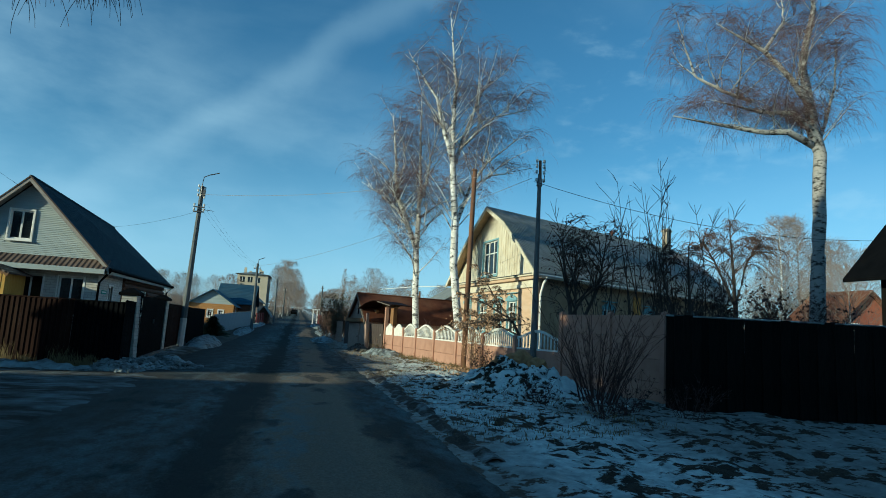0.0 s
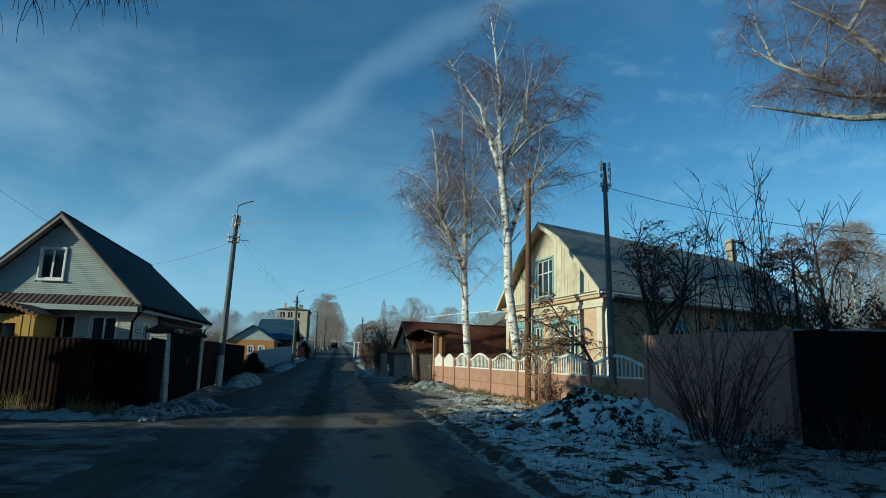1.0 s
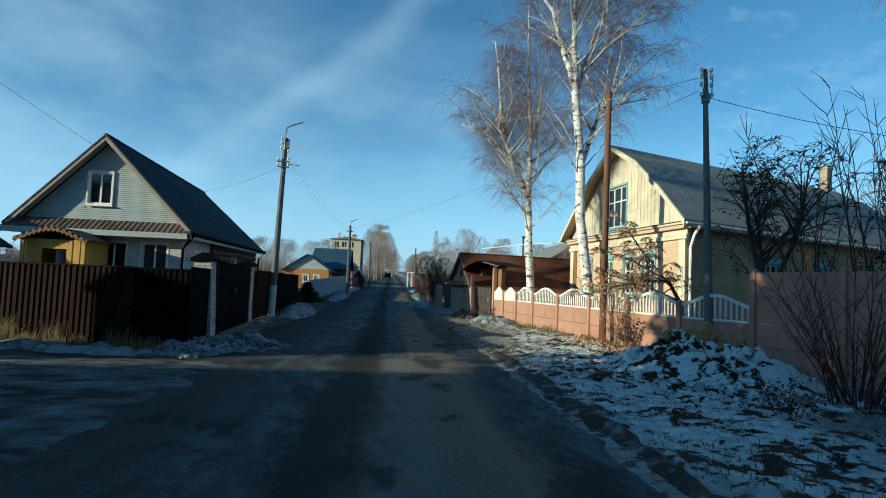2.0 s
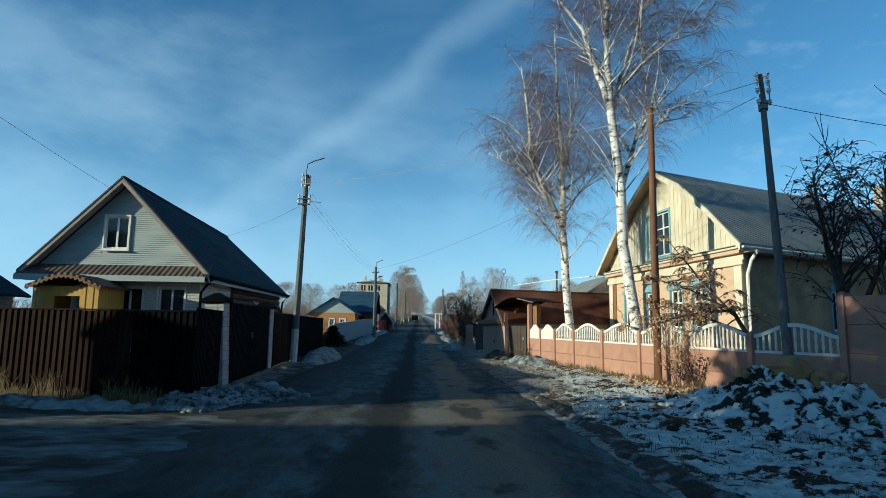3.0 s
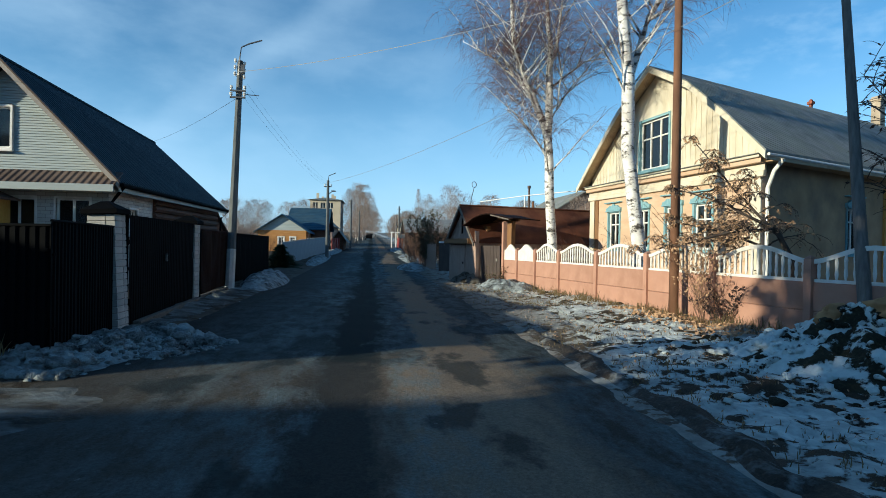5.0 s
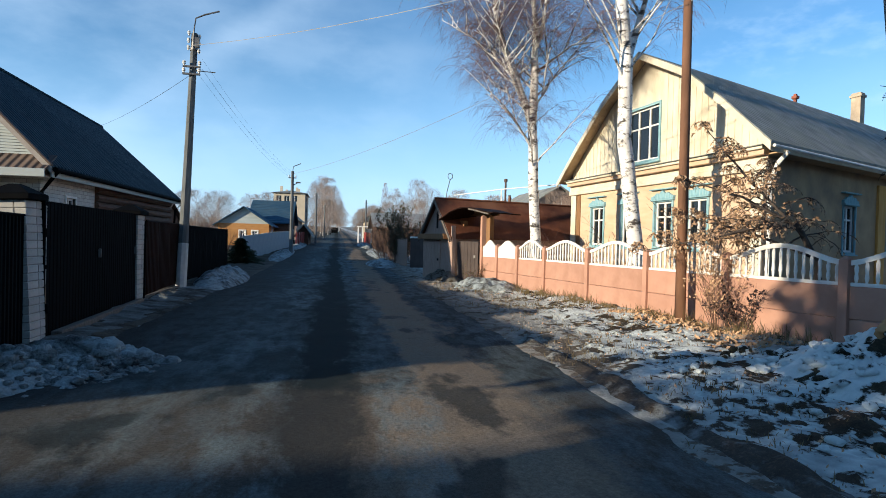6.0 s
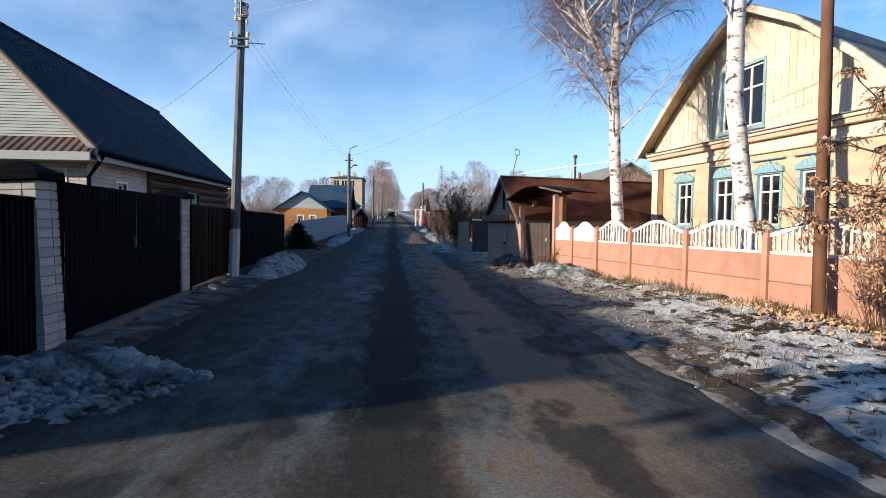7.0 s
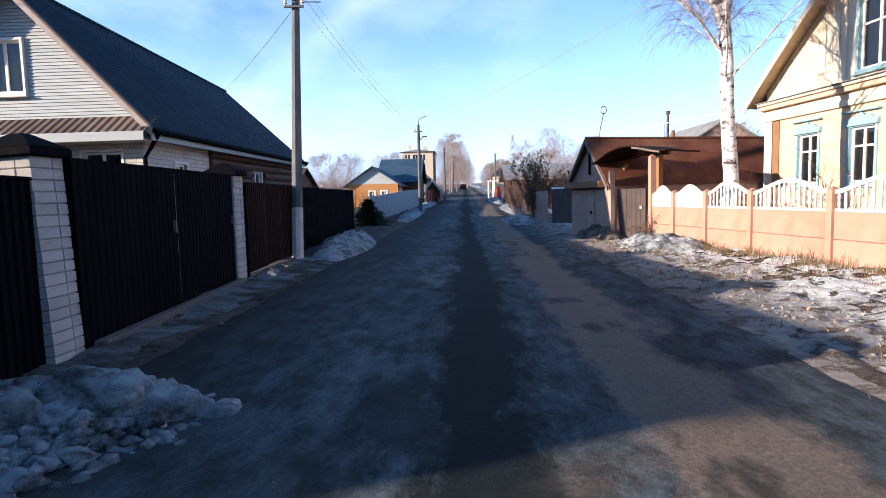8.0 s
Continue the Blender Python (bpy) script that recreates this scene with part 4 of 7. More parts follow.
# ---------------------------------------------------------------- white brick house with the dark blue roof
def blue_roof_house():
    h = thing("house", "White brick house with pale siding gable and dark blue metal roof", "house")
    O = Vector((-12.35, 23.0, 0.04))
    h.matrix_world = Matrix.Translation(O)
    w, deep, left = 5.75, 10.9, 0.02
    mid = 3.12
    x_wall = left + 0.4
    holes = [(3.05, 3.9, 0.95, 2.4), (4.42, 5.27, 0.95, 2.4)]
    part("front_wall", wall_mesh(x_wall, w, -0.1, lambda u: 2.7, holes, 0.3), M["brickwall"], h, "white brick front wall")
    for a, b, z0, z1 in holes:
        window_part(h, Matrix.Translation(((a + b) / 2, 0.02, z0)), b - a, z1 - z0, M["white"], M["white"], (0.5,), 0, False, False, 0.05)
    tip = 5.97
    prof = [(left, 2.8), (mid, tip), (w + 0.4, 2.8)]
    f = profile([(x, z - 0.12) for x, z in prof])
    part("gable_core", wall_mesh(x_wall, w, 2.7, f, [(2.5, 3.28, 3.68, 4.78)], 0.18, (mid,)), M["siding"], h, at=Matrix.Translation((0, 0.05, 0)))
    sd = Mesh()
    z = 3.05
    while z < tip - 0.3:
        room = (tip - 0.16 - (z + 0.1)) / (tip - 2.8)
        a, b = max(x_wall, mid - room * (mid - left)), min(w, mid + room * (w + 0.4 - mid))
        runs = [(a, b)] if not (3.55 < z + 0.05 < 4.87) else [(a, 2.4), (3.38, b)]
        for r0, r1 in runs:
            if r1 > r0 + 0.02:
                sd.prism([(0.045, z), (0.048, z + 0.066), (0.038, z + 0.066), (0.018, z)], r0, r1, "x")
        z += 0.07
    part("siding", sd, M["siding"], h, "pale grey-blue horizontal siding")
    window_part(h, Matrix.Translation((2.89, 0.0, 3.68)), 0.78, 1.1, M["white"], M["white"], (0.5,), 0, False, False, 0.05)
    # skirt roof over the front
    part("skirt_roof", Mesh().prism([(-0.55, 2.72), (0.03, 3.1), (0.03, 3.14), (-0.55, 2.76)], left + 0.05, w + 0.35, "x"), M["brown_roof"], h, "brown metal tile skirt roof")
    part("fascia", Mesh().box(left + 0.05, w + 0.35, -0.6, -0.552, 2.56, 2.75, 0.01), M["siding"], h, "pale grey fascia board")
    part("fascia", Mesh().box(w + 0.37, w + 0.402, -0.34, deep + 0.44, 2.58, 2.74, 0.008), M["siding"], h, "pale grey eaves board")
    part("soffit", Mesh().box(left + 0.1, w + 0.3, -0.55, -0.002, 2.58, 2.6), M["white"], h)
    side_holes = [(1.35, 1.9, 1.2, 2.2), (6.4, 7.2, 1.1, 2.2)]
    T = Matrix(((0, -1, 0, w), (1, 0, 0, 0), (0, 0, 1, 0), (0, 0, 0, 1)))
    me = wall_mesh(0.3, 3.2, -0.1, lambda u: 2.72, side_holes[:1], 0.3)
    me.v = [tuple(T @ Vector(p)) for p in me.v]
    part("side_wall", me, M["brickwall"], h, "white brick side wall")
    me = wall_mesh(3.2, deep, -0.1, lambda u: 2.72, side_holes[1:], 0.3)
    me.v = [tuple(T @ Vector(p)) for p in me.v]
    part("log_wall", me, M["logs"], h, "dark brown log wall")
    lg = Mesh()
    for i in range(11):
        z0 = 0.1 + i * 0.235
        for a, b in ((3.22, 6.28), (7.32, deep)) if 1.0 < z0 + 0.11 < 2.3 else ((3.22, deep),):
            lg.tube([(w + 0.01, a, z0 + 0.115), (w + 0.01, b, z0 + 0.115)], 0.115, 8)
    part("log", lg, M["logs"], h)
    for a, b, z0, z1 in side_holes:
        window_part(h, T @ Matrix.Translation(((a + b) / 2, 0, z0)), b - a, z1 - z0, M["white"], M["white"], (0.5,), 0, False, False, 0.06)
    part("back_wall", Mesh().box(x_wall, w, deep - 0.3, deep, -0.1, 2.72).prism([(x_wall + 0.1, 2.72), (w - 0.5, 2.72), (mid - 0.95, tip - 0.45)], deep - 0.3, deep), M["brickwall"], h)
    part("far_wall", Mesh().box(x_wall, x_wall + 0.3, 0.3, deep - 0.3, -0.1, 2.72), M["brickwall"], h)
    # the ridge runs on past the eaves: its far end is (rx, ry, rz)
    rx, ry, rz = mid - 1.07, deep + 2.9, tip + 0.09
    far = {left: (left - 0.5, deep + 0.45, 2.8), mid: (rx, ry, rz), w + 0.4: (w + 0.35, deep + 0.45, 2.76)}
    up = Vector((0, 0, 0.07))
    for (xa, za), (xb, zb) in zip(prof, prof[1:]):
        low = [Vector((xa, -0.35, za)), Vector((xb, -0.35, zb)), Vector(far[xb]), Vector(far[xa])]
        part("roof_slope", Mesh().add([tuple(p) for p in low] + [tuple(p + up) for p in low],
                                      [(3, 2, 1, 0), (4, 5, 6, 7), (0, 1, 5, 4), (1, 2, 6, 5), (2, 3, 7, 6), (3, 0, 4, 7)]), M["blue_roof"], h, "dark blue metal roof slope")
        part("verge_board", Mesh().prism([(xa, za - 0.13), (xb, zb - 0.13), (xb, zb + 0.03), (xa, za + 0.03)], -0.4, -0.352), M["verge_pale"], h, "pale grey verge board")
        part("verge_flashing", Mesh().prism([(xa, za + 0.032), (xb, zb + 0.032), (xb, zb + 0.09), (xa, za + 0.09)], -0.42, -0.3), M["trim_brown"], h, "brown verge flashing")
    part("ridge_cap", Mesh().tube([(mid, -0.36, tip + 0.06), (rx, ry, rz + 0.06)], 0.07, 6), M["blue_roof"], h)
    part("soffit", Mesh().prism([(left, 2.76), (mid, tip - 0.035), (w + 0.4, 2.76), (w + 0.4, 2.74), (mid, tip - 0.06), (left, 2.74)], -0.34, 0.03), M["verge_pale"], h)
    part("gutter", Mesh().tube([(w + 0.47, -0.35, 2.76), (w + 0.47, deep + 0.45, 2.72)], 0.06, 8), M["sheet_dark"], h, "dark gutter")
    part("downpipe", Mesh().tube([(w + 0.45, -0.2, 2.7), (w + 0.2, -0.05, 2.45), (w + 0.06, -0.05, 2.25), (w + 0.06, -0.05, 0.2)], 0.045, 8), M["sheet_dark"], h)
    part("downpipe", Mesh().tube([(w + 0.47, deep + 0.4, 2.7), (w + 0.2, deep + 0.2, 2.35), (w + 0.12, deep + 0.06, 0.2)], 0.045, 8), M["sheet_dark"], h)
    pl = part("name_plate", Mesh().box(w + 0.002, w + 0.02, 0.55, 1.15, 1.85, 2.0, 0.004), M["green_plate"], h, "green enamel plate")
    part("plate_bar", Mesh().box(w + 0.0205, w + 0.023, 0.62, 1.08, 1.9, 1.95), M["white"], pl)
    return h


blue_roof_house()


def porch():
    p = thing("porch", "Yellow wooden porch with a small brown arched roof", "porch", Matrix.Translation((-10.72, 21.3, 0.05)))
    w = 1.75
    part("front_board", wall_mesh(0, w, 0, lambda u: 2.3, [(0.45, 1.2, 0.1, 2.0)], 0.06), M["yellow_wood"], p, "varnished yellow board front")
    for i in range(1, 9):
        x = i * w / 9
        if not 0.4 < x < 1.25:
            part("batten", Mesh().box(x - 0.01, x + 0.01, -0.015, -0.001, 0.05, 2.25), M["yellow_wood"], p)
    part("side_board", Mesh().box(w - 0.06, w, 0.06, 1.55, 0, 2.3), M["yellow_wood"], p)
    part("side_board", Mesh().box(0, 0.06, 0.06, 1.55, 0, 2.3), M["yellow_wood"], p)
    under = [(-0.22 + (w + 0.44) * i / 16, 2.26 + 0.36 * math.sin(math.pi * i / 16) ** 1.3) for i in range(17)]
    part("roof", Mesh().prism(under + [(x, z + 0.06) for x, z in reversed(under)], -0.35, 1.6), M["brown_roof"], p, "brown arched porch roof")
    scallop = Mesh()
    for i, ((xa, za), (xb, zb)) in enumerate(zip(under, under[1:])):
        scallop.prism([(xa, za - 0.004), (xa, za - 0.05), ((xa + xb) / 2, (za + zb) / 2 - 0.11), (xb, zb - 0.05), (xb, zb - 0.004)], -0.36, -0.33)
    part("scalloped_edge", scallop, M["post_wood"], p, "scalloped brown edge board")
    for x in (0.0, w - 0.08):
        part("post", Mesh().box(x, x + 0.08, -0.3, -0.22, 0, 2.26, 0.01), M["yellow_wood"], p)


porch()


# ---------------------------------------------------------------- steel fence, brick piers and gates of the blue-roof house
def ribbed(length, height, pitch=0.115, depth=0.022):
    """Profiled sheet: x along, ribs upright."""
    xs, ys = [], []
    x = 0.0
    while x < length - 1e-6:
        for dx, y in ((0, 0), (0.045, 0), (0.06, depth), (0.1, depth)):
            if x + dx <= length:
                xs.append(x + dx), ys.append(y)
        x += pitch
    xs.append(length), ys.append(0)
    me = Mesh()
    n = len(xs)
    v = [(x, y, z) for z in (0, height) for x, y in zip(xs, ys)] + [(x, y + 0.004, z) for z in (0, height) for x, y in zip(xs, ys)]
    f = [(i, i + 1, n + i + 1, n + i) for i in range(n - 1)] + [(2 * n + i + 1, 2 * n + i, 3 * n + i, 3 * n + i + 1) for i in range(n - 1)]
    f += [(n + i, n + i + 1, 3 * n + i + 1, 3 * n + i) for i in range(n - 1)]
    return me.add(v, f)


def fence_run(parent, a, b, z, height, material, label="", sheet=1.15):
    """A run of profiled sheets from a to b, each sheet a part, posts and rails behind."""
    a, b = Vector((*a, 0)), Vector((*b, 0))
    d = (b - a)
    ln = d.length
    ang = math.atan2(d.y, d.x)
    n = max(1, round(ln / sheet))
    data = ribbed(ln / n - 0.004, height).data("sheet", material)
    for i in range(n):
        p = a + d * (i / n)
        part("sheet", data, material, parent, label, at=Matrix.Translation((p.x, p.y, z + 0.01 * math.sin(i * 1.7))) @ Matrix.Rotation(ang, 4, "Z"))
    for zz in (0.35, height - 0.3):
        nrm = Vector((-d.y, d.x, 0)).normalized() * 0.05
        part("rail", Mesh().tube([a + nrm + Vector((0, 0, z + zz)), b + nrm + Vector((0, 0, z + zz))], 0.02, 6), M["sheet_dark"], parent)
    part("cap_rail", Mesh().tube([a + Vector((0, 0, z + height + 0.008)), b + Vector((0, 0, z + height + 0.008))], 0.016, 6), material, parent)


front_fence = thing("steel_fence", "Brown profiled steel fence along the side lane", "fence")
fence_run(front_fence, (-16.5, 15.4), (-3.98, 13.0), 0.06, 1.44, M["sheet"], "brown ribbed steel sheet")
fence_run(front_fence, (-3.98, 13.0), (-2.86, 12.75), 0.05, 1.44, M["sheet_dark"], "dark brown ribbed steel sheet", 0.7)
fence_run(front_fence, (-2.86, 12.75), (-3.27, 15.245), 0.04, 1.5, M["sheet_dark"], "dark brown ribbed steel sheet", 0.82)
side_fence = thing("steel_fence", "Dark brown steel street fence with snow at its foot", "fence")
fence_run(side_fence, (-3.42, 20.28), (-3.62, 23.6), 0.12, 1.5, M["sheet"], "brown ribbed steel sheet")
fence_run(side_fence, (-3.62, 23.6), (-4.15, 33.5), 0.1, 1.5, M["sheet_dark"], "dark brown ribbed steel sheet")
for y in (20.3, 23.6, 26.9, 30.2, 33.5):
    x = -3.42 - (y - 20.28) * 0.055 - 0.05
    part("post", Mesh().box(x - 0.03, x + 0.03, y - 0.03, y + 0.03, -0.1, 1.62), M["sheet_dark"], side_fence)
part("kick_board", Mesh().box(-3.5, -3.46, 20.3, 23.3, -0.05, 0.1), M["old_wood"], side_fence, "weathered board under the sheets")


def brick_pier(x, y, courses, lean, label):
    p = thing("brick_pier", label, "gate pier", pose(x, y, -0.02, 0, lean, 0), group="brick gate piers")
    pitch, s = 0.097, 0.38
    core = Mesh().box(-s / 2 + 0.012, s / 2 - 0.012, -s / 2 + 0.012, s / 2 - 0.012, 0, courses * pitch)
    part("mortar_core", core, M["mortar"], p)
    long_b = Mesh().box(-0.125, 0.125, -0.06, 0.06, 0, 0.088, 0.006).data("brick", M["brick"])
    rng = random.Random(7)
    for c in range(courses):
        turn = c % 2 * 90
        for cx, cy, a in ((-0.065, -0.13, 0), (0.13, -0.065, 90), (0.065, 0.13, 0), (-0.13, 0.065, 90)):
            q = Matrix.Rotation(radians(turn * 1.0), 4, "Z") @ Matrix.Translation((cx, cy, 0)) if turn else Matrix.Translation((cx, cy, 0))
            j = Matrix.Translation((rng.uniform(-0.003, 0.003), rng.uniform(-0.003, 0.003), c * pitch + 0.004))
            part("brick", long_b, None, p, at=j @ q @ Matrix.Rotation(radians(a + rng.uniform(-0.6, 0.6)), 4, "Z"))
    top = courses * pitch
    k = s / 2 + 0.06
    cap = Mesh()
    cap.box(-k, k, -k, k, top + 0.005, top + 0.075, 0.006)
    cap.add([(-k, -k, top + 0.076), (k, -k, top + 0.076), (k, k, top + 0.076), (-k, k, top + 0.076), (-0.05, -0.05, top + 0.2), (0.05, -0.05, top + 0.2), (0.05, 0.05, top + 0.2), (-0.05, 0.05, top + 0.2)],
            [(0, 1, 5, 4), (1, 2, 6, 5), (2, 3, 7, 6), (3, 0, 4, 7), (4, 5, 6, 7)])
    part("cap", cap, M["sheet_dark"], p, "dark sheet-metal pyramid cap")
    for z in (0.35, 1.3):
        part("hinge", Mesh().box(s / 2 - 0.05, s / 2 + 0.03, s / 2 + 0.001, s / 2 + 0.05, z, z + 0.12, 0.006), M["sheet_dark"], p)


brick_pier(-3.37, 15.42, 18, -2.6, "Leaning white brick gate pier with a dark metal cap")
brick_pier(-3.62, 19.98, 18, 0.0, "White brick gate pier with a dark metal cap")


def gate_leaf(a, b, z, h):
    a, b = Vector((*a, 0)), Vector((*b, 0))
    d = b - a
    g = thing("gate_leaf", "Closed dark brown steel gate leaf between brick piers", "gate", Matrix.Translation((a.x, a.y, z)) @ Matrix.Rotation(math.atan2(d.y, d.x), 4, "Z"), group="gate leaves")
    ln = d.length
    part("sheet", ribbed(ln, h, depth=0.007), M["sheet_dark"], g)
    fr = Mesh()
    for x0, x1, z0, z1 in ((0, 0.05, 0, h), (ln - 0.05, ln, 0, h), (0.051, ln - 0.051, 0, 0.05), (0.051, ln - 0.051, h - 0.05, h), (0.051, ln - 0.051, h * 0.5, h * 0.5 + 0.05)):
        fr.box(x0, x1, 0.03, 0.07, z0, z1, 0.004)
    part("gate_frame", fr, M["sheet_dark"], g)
    part("handle", Mesh().box(ln - 0.12, ln - 0.09, -0.04, -0.005, h * 0.55, h * 0.55 + 0.14, 0.005), M["steel"], g)


gate_leaf((-3.2, 15.64), (-3.33, 17.7), 0.03, 1.71)
gate_leaf((-3.333, 17.72), (-3.46, 19.78), 0.03, 1.71)
thing("threshold_beam", "Frosted wooden beam lying under the gate", "beam", mesh=Mesh().box(-0.06, 0.06, 0, 4.05, 0, 0.1, 0.012),
      material=M["old_wood"], m=Matrix.Translation((-3.1, 15.7, 0.01)) @ Matrix.Rotation(radians(3.4), 4, "Z"))


# ---------------------------------------------------------------- concrete fence of the yellow house
POSTS = [(5.3, 25.2), (5.53, 23.85), (5.82, 22.4), (6.14, 20.39), (6.49, 18.38), (6.83, 16.4), (7.18, 14.42), (7.9, 12.85), (8.3, 11.0), (8.62, 9.3)]
GATE_POST = (5.05, 26.15)


def top_panel(ln):
    """Open arched panel with small balusters; a short one is closed."""
    me = Mesh()
    z0, z1, rise = 0.0, 0.33, 0.22
    me.box(0, ln, -0.02, 0.02, z0, z0 + 0.05, 0.005)
    n = 14
    arc = []
    for i in range(n + 1):
        u = i / n
        arc.append((u * ln, z1 + rise * (0.5 - 0.5 * math.cos(2 * math.pi * u)) ** 0.75))
    for (xa, za), (xb, zb) in zip(arc, arc[1:]):
        me.prism([(xa, za - 0.05), (xb, zb - 0.05), (xb, zb + 0.02), (xa, za + 0.02)], -0.022, 0.022)
    f = profile(arc)
    k = max(4, round(ln / 0.125))
    for i in range(k):
        x = (i + 0.5) * ln / k
        h = f(x) - 0.05 - 0.05
        me.tube([(x, 0, 0.05), (x, 0, 0.05 + h * 0.25), (x, 0, 0.05 + h * 0.5), (x, 0, 0.05 + h * 0.8), (x, 0, 0.05 + h)], [0.014, 0.028, 0.02, 0.028, 0.016], 6, False)
    return me


def solid_top(ln):
    arc = [(i / 12 * ln, 0.33 + 0.2 * (0.5 - 0.5 * math.cos(2 * math.pi * i / 12))) for i in range(13)]
    return Mesh().prism([(0, 0), (ln, 0)] + arc[::-1], -0.022, 0.022)


def concrete_fence():
    fn = thing("concrete_fence", "Pink painted concrete panel fence with white arched openwork tops", "fence")
    pts = [GATE_POST] + POSTS
    for i, (x, y) in enumerate(pts):
        tall = i >= 8
        hgt = 1.97 if tall else (2.2 if i == 0 else 1.27)
        z = ground_z(x, y) - 0.1
        d = Vector(pts[min(i + 1, len(pts) - 1)]) - Vector(pts[max(i - 1, 0)])
        at = Matrix.Translation((x, y, z)) @ Matrix.Rotation(math.atan2(d.y, d.x), 4, "Z")
        part("post", Mesh().box(-0.06, 0.06, -0.075, 0.075, 0, hgt - z, 0.015).add(
            [(-0.06, -0.075, hgt - z + 0.001), (0.06, -0.075, hgt - z + 0.001), (0.06, 0.075, hgt - z + 0.001), (-0.06, 0.075, hgt - z + 0.001), (0, 0, hgt - z + 0.05)],
            [(0, 1, 4), (1, 2, 4), (2, 3, 4), (3, 0, 4)]), M["pink"], fn, "pink concrete post", at=at)
    for i in range(len(pts) - 1):
        a, b = Vector(pts[i]), Vector(pts[i + 1])
        d = b - a
        ln = d.length - 0.125
        a = a + d.normalized() * 0.0625
        ang = math.atan2(d.y, d.x)
        tall = i >= 8
        slabs = 4 if tall else 2
        data = Mesh().box(0, ln, -0.025, 0.025, 0, 0.475 if tall else 0.445, 0.012).data("slab", M["pink"])
        for s in range(slabs):
            z = 0.02 + s * (0.48 if tall else 0.45) - 0.02
            part("slab", data, None, fn, at=Matrix.Translation((a.x, a.y, z + 0.01)) @ Matrix.Rotation(ang, 4, "Z"))
        part("slab_foot", Mesh().box(0, ln, -0.024, 0.024, -0.3, 0.008), M["pink"], fn, at=Matrix.Translation((a.x, a.y, 0)) @ Matrix.Rotation(ang, 4, "Z"))
        if not tall:
            part("top_panel", top_panel(ln) if i > 1 else solid_top(ln), M["white_conc"], fn, "white openwork arched panel" if i > 1 else "white closed arched panel",
                 at=Matrix.Translation((a.x, a.y, 0.905)) @ Matrix.Rotation(ang, 4, "Z"))


concrete_fence()


# ---------------------------------------------------------------- poles and wires
def insulator(parent, p, s=0.05):
    part("insulator", Mesh().tube([Vector(p) + Vector((0, 0, z)) for z in (0, 0.03, 0.05, 0.08, 0.1, 0.13)], [s * 0.5, s * 0.5, s, s * 0.7, s, s * 0.4], 8), M["porcelain"], parent)


def lamp_pole():
    b, t = Vector((-3.46, 23.2, 0)), Vector((-0.02, 1.0, 6.7))
    p = thing("street_lamp_pole", "Leaning grey concrete utility pole with limewashed foot and lamp bracket", "utility pole", Matrix.Translation(b))
    at = lambda f: t * f
    part("shaft", Mesh().tube([t * -0.03, t * 0.2, t * 0.6, t], [0.125, 0.12, 0.1, 0.085], 8), M["conc_pole"], p, "grey tapered shaft")
    part("painted_foot", Mesh().tube([t * -0.02, t * 0.17], [0.132, 0.127], 8), M["white_base"], p, "limewashed white foot")
    part("bracket", Mesh().tube([at(0.94) + Vector((0, -0.11, 0)), at(1.0) + Vector((0, -0.11, 0.05)), at(1.06) + Vector((0.03, -0.11, 0)), at(1.075) + Vector((0.25, -0.11, 0.02)), at(1.085) + Vector((0.62, -0.11, 0.08))], 0.022, 6), M["steel"], p, "bent steel lamp bracket")
    part("strap", Mesh().tube([at(0.93), at(0.94)], 0.1, 8), M["steel"], p)
    for f, w in ((0.86, 0.22), (0.83, 0.22)):
        c = at(f)
        part("crossarm", Mesh().box(c.x - w, c.x + w, c.y - 0.16, c.y - 0.11, c.z - 0.025, c.z + 0.025, 0.006), M["steel"], p)
        for s in (-1, 1):
            insulator(p, (c.x + s * (w - 0.03), c.y - 0.135, c.z + 0.026))
    c = at(0.845)
    part("spike", Mesh().tube([c + Vector((0.1, -0.13, 0)), c + Vector((0.6, -0.13, -0.02))], 0.012, 5), M["steel"], p)
    for f in (0.93, 0.96, 0.99):
        insulator(p, at(f) + Vector((-0.13, -0.05, 0)), 0.045)
        insulator(p, at(f - 0.012) + Vector((0.13, -0.02, 0)), 0.045)
    part("junction_box", Mesh().box(at(0.95).x + 0.09, at(0.95).x + 0.2, 0.6, 0.7, at(0.93).z, at(0.97).z, 0.01), M["steel"], p)


lamp_pole()


def wood_pole():
    b, t = Vector((7.38, 13.55, 0)), Vector((0.5, 1.25, 6.75))
    p = thing("utility_pole", "Leaning grey utility pole with insulators beside the concrete fence", "utility pole", Matrix.Translation(b))
    part("shaft", Mesh().tube([t * -0.04, t * 0.3, t * 0.7, t * 0.93], [0.1, 0.085, 0.065, 0.056], 10), M["pole_wood"], p)
    part("pole_top", Mesh().tube([t * 0.9 + Vector((0.02, -0.02, 0)), t], [0.045, 0.048], 8), M["rust_pole"], p, "brown wooden extension")
    part("collar", Mesh().tube([t * 0.875, t * 0.905], [0.095, 0.095], 8), M["steel"], p)
    for f in (0.89, 0.93, 0.96, 0.985):
        for s in (-1, 1):
            insulator(p, t * f + Vector((s * 0.12, -0.05, 0.0)), 0.05)
    part("hook", Mesh().tube([t * 0.98, t * 0.995 + Vector((0.16, 0, 0.05)), t * 0.97 + Vector((0.18, 0, -0.05)), t * 0.9 + Vector((0.14, -0.02, 0))], 0.012, 5), M["cable"], p)


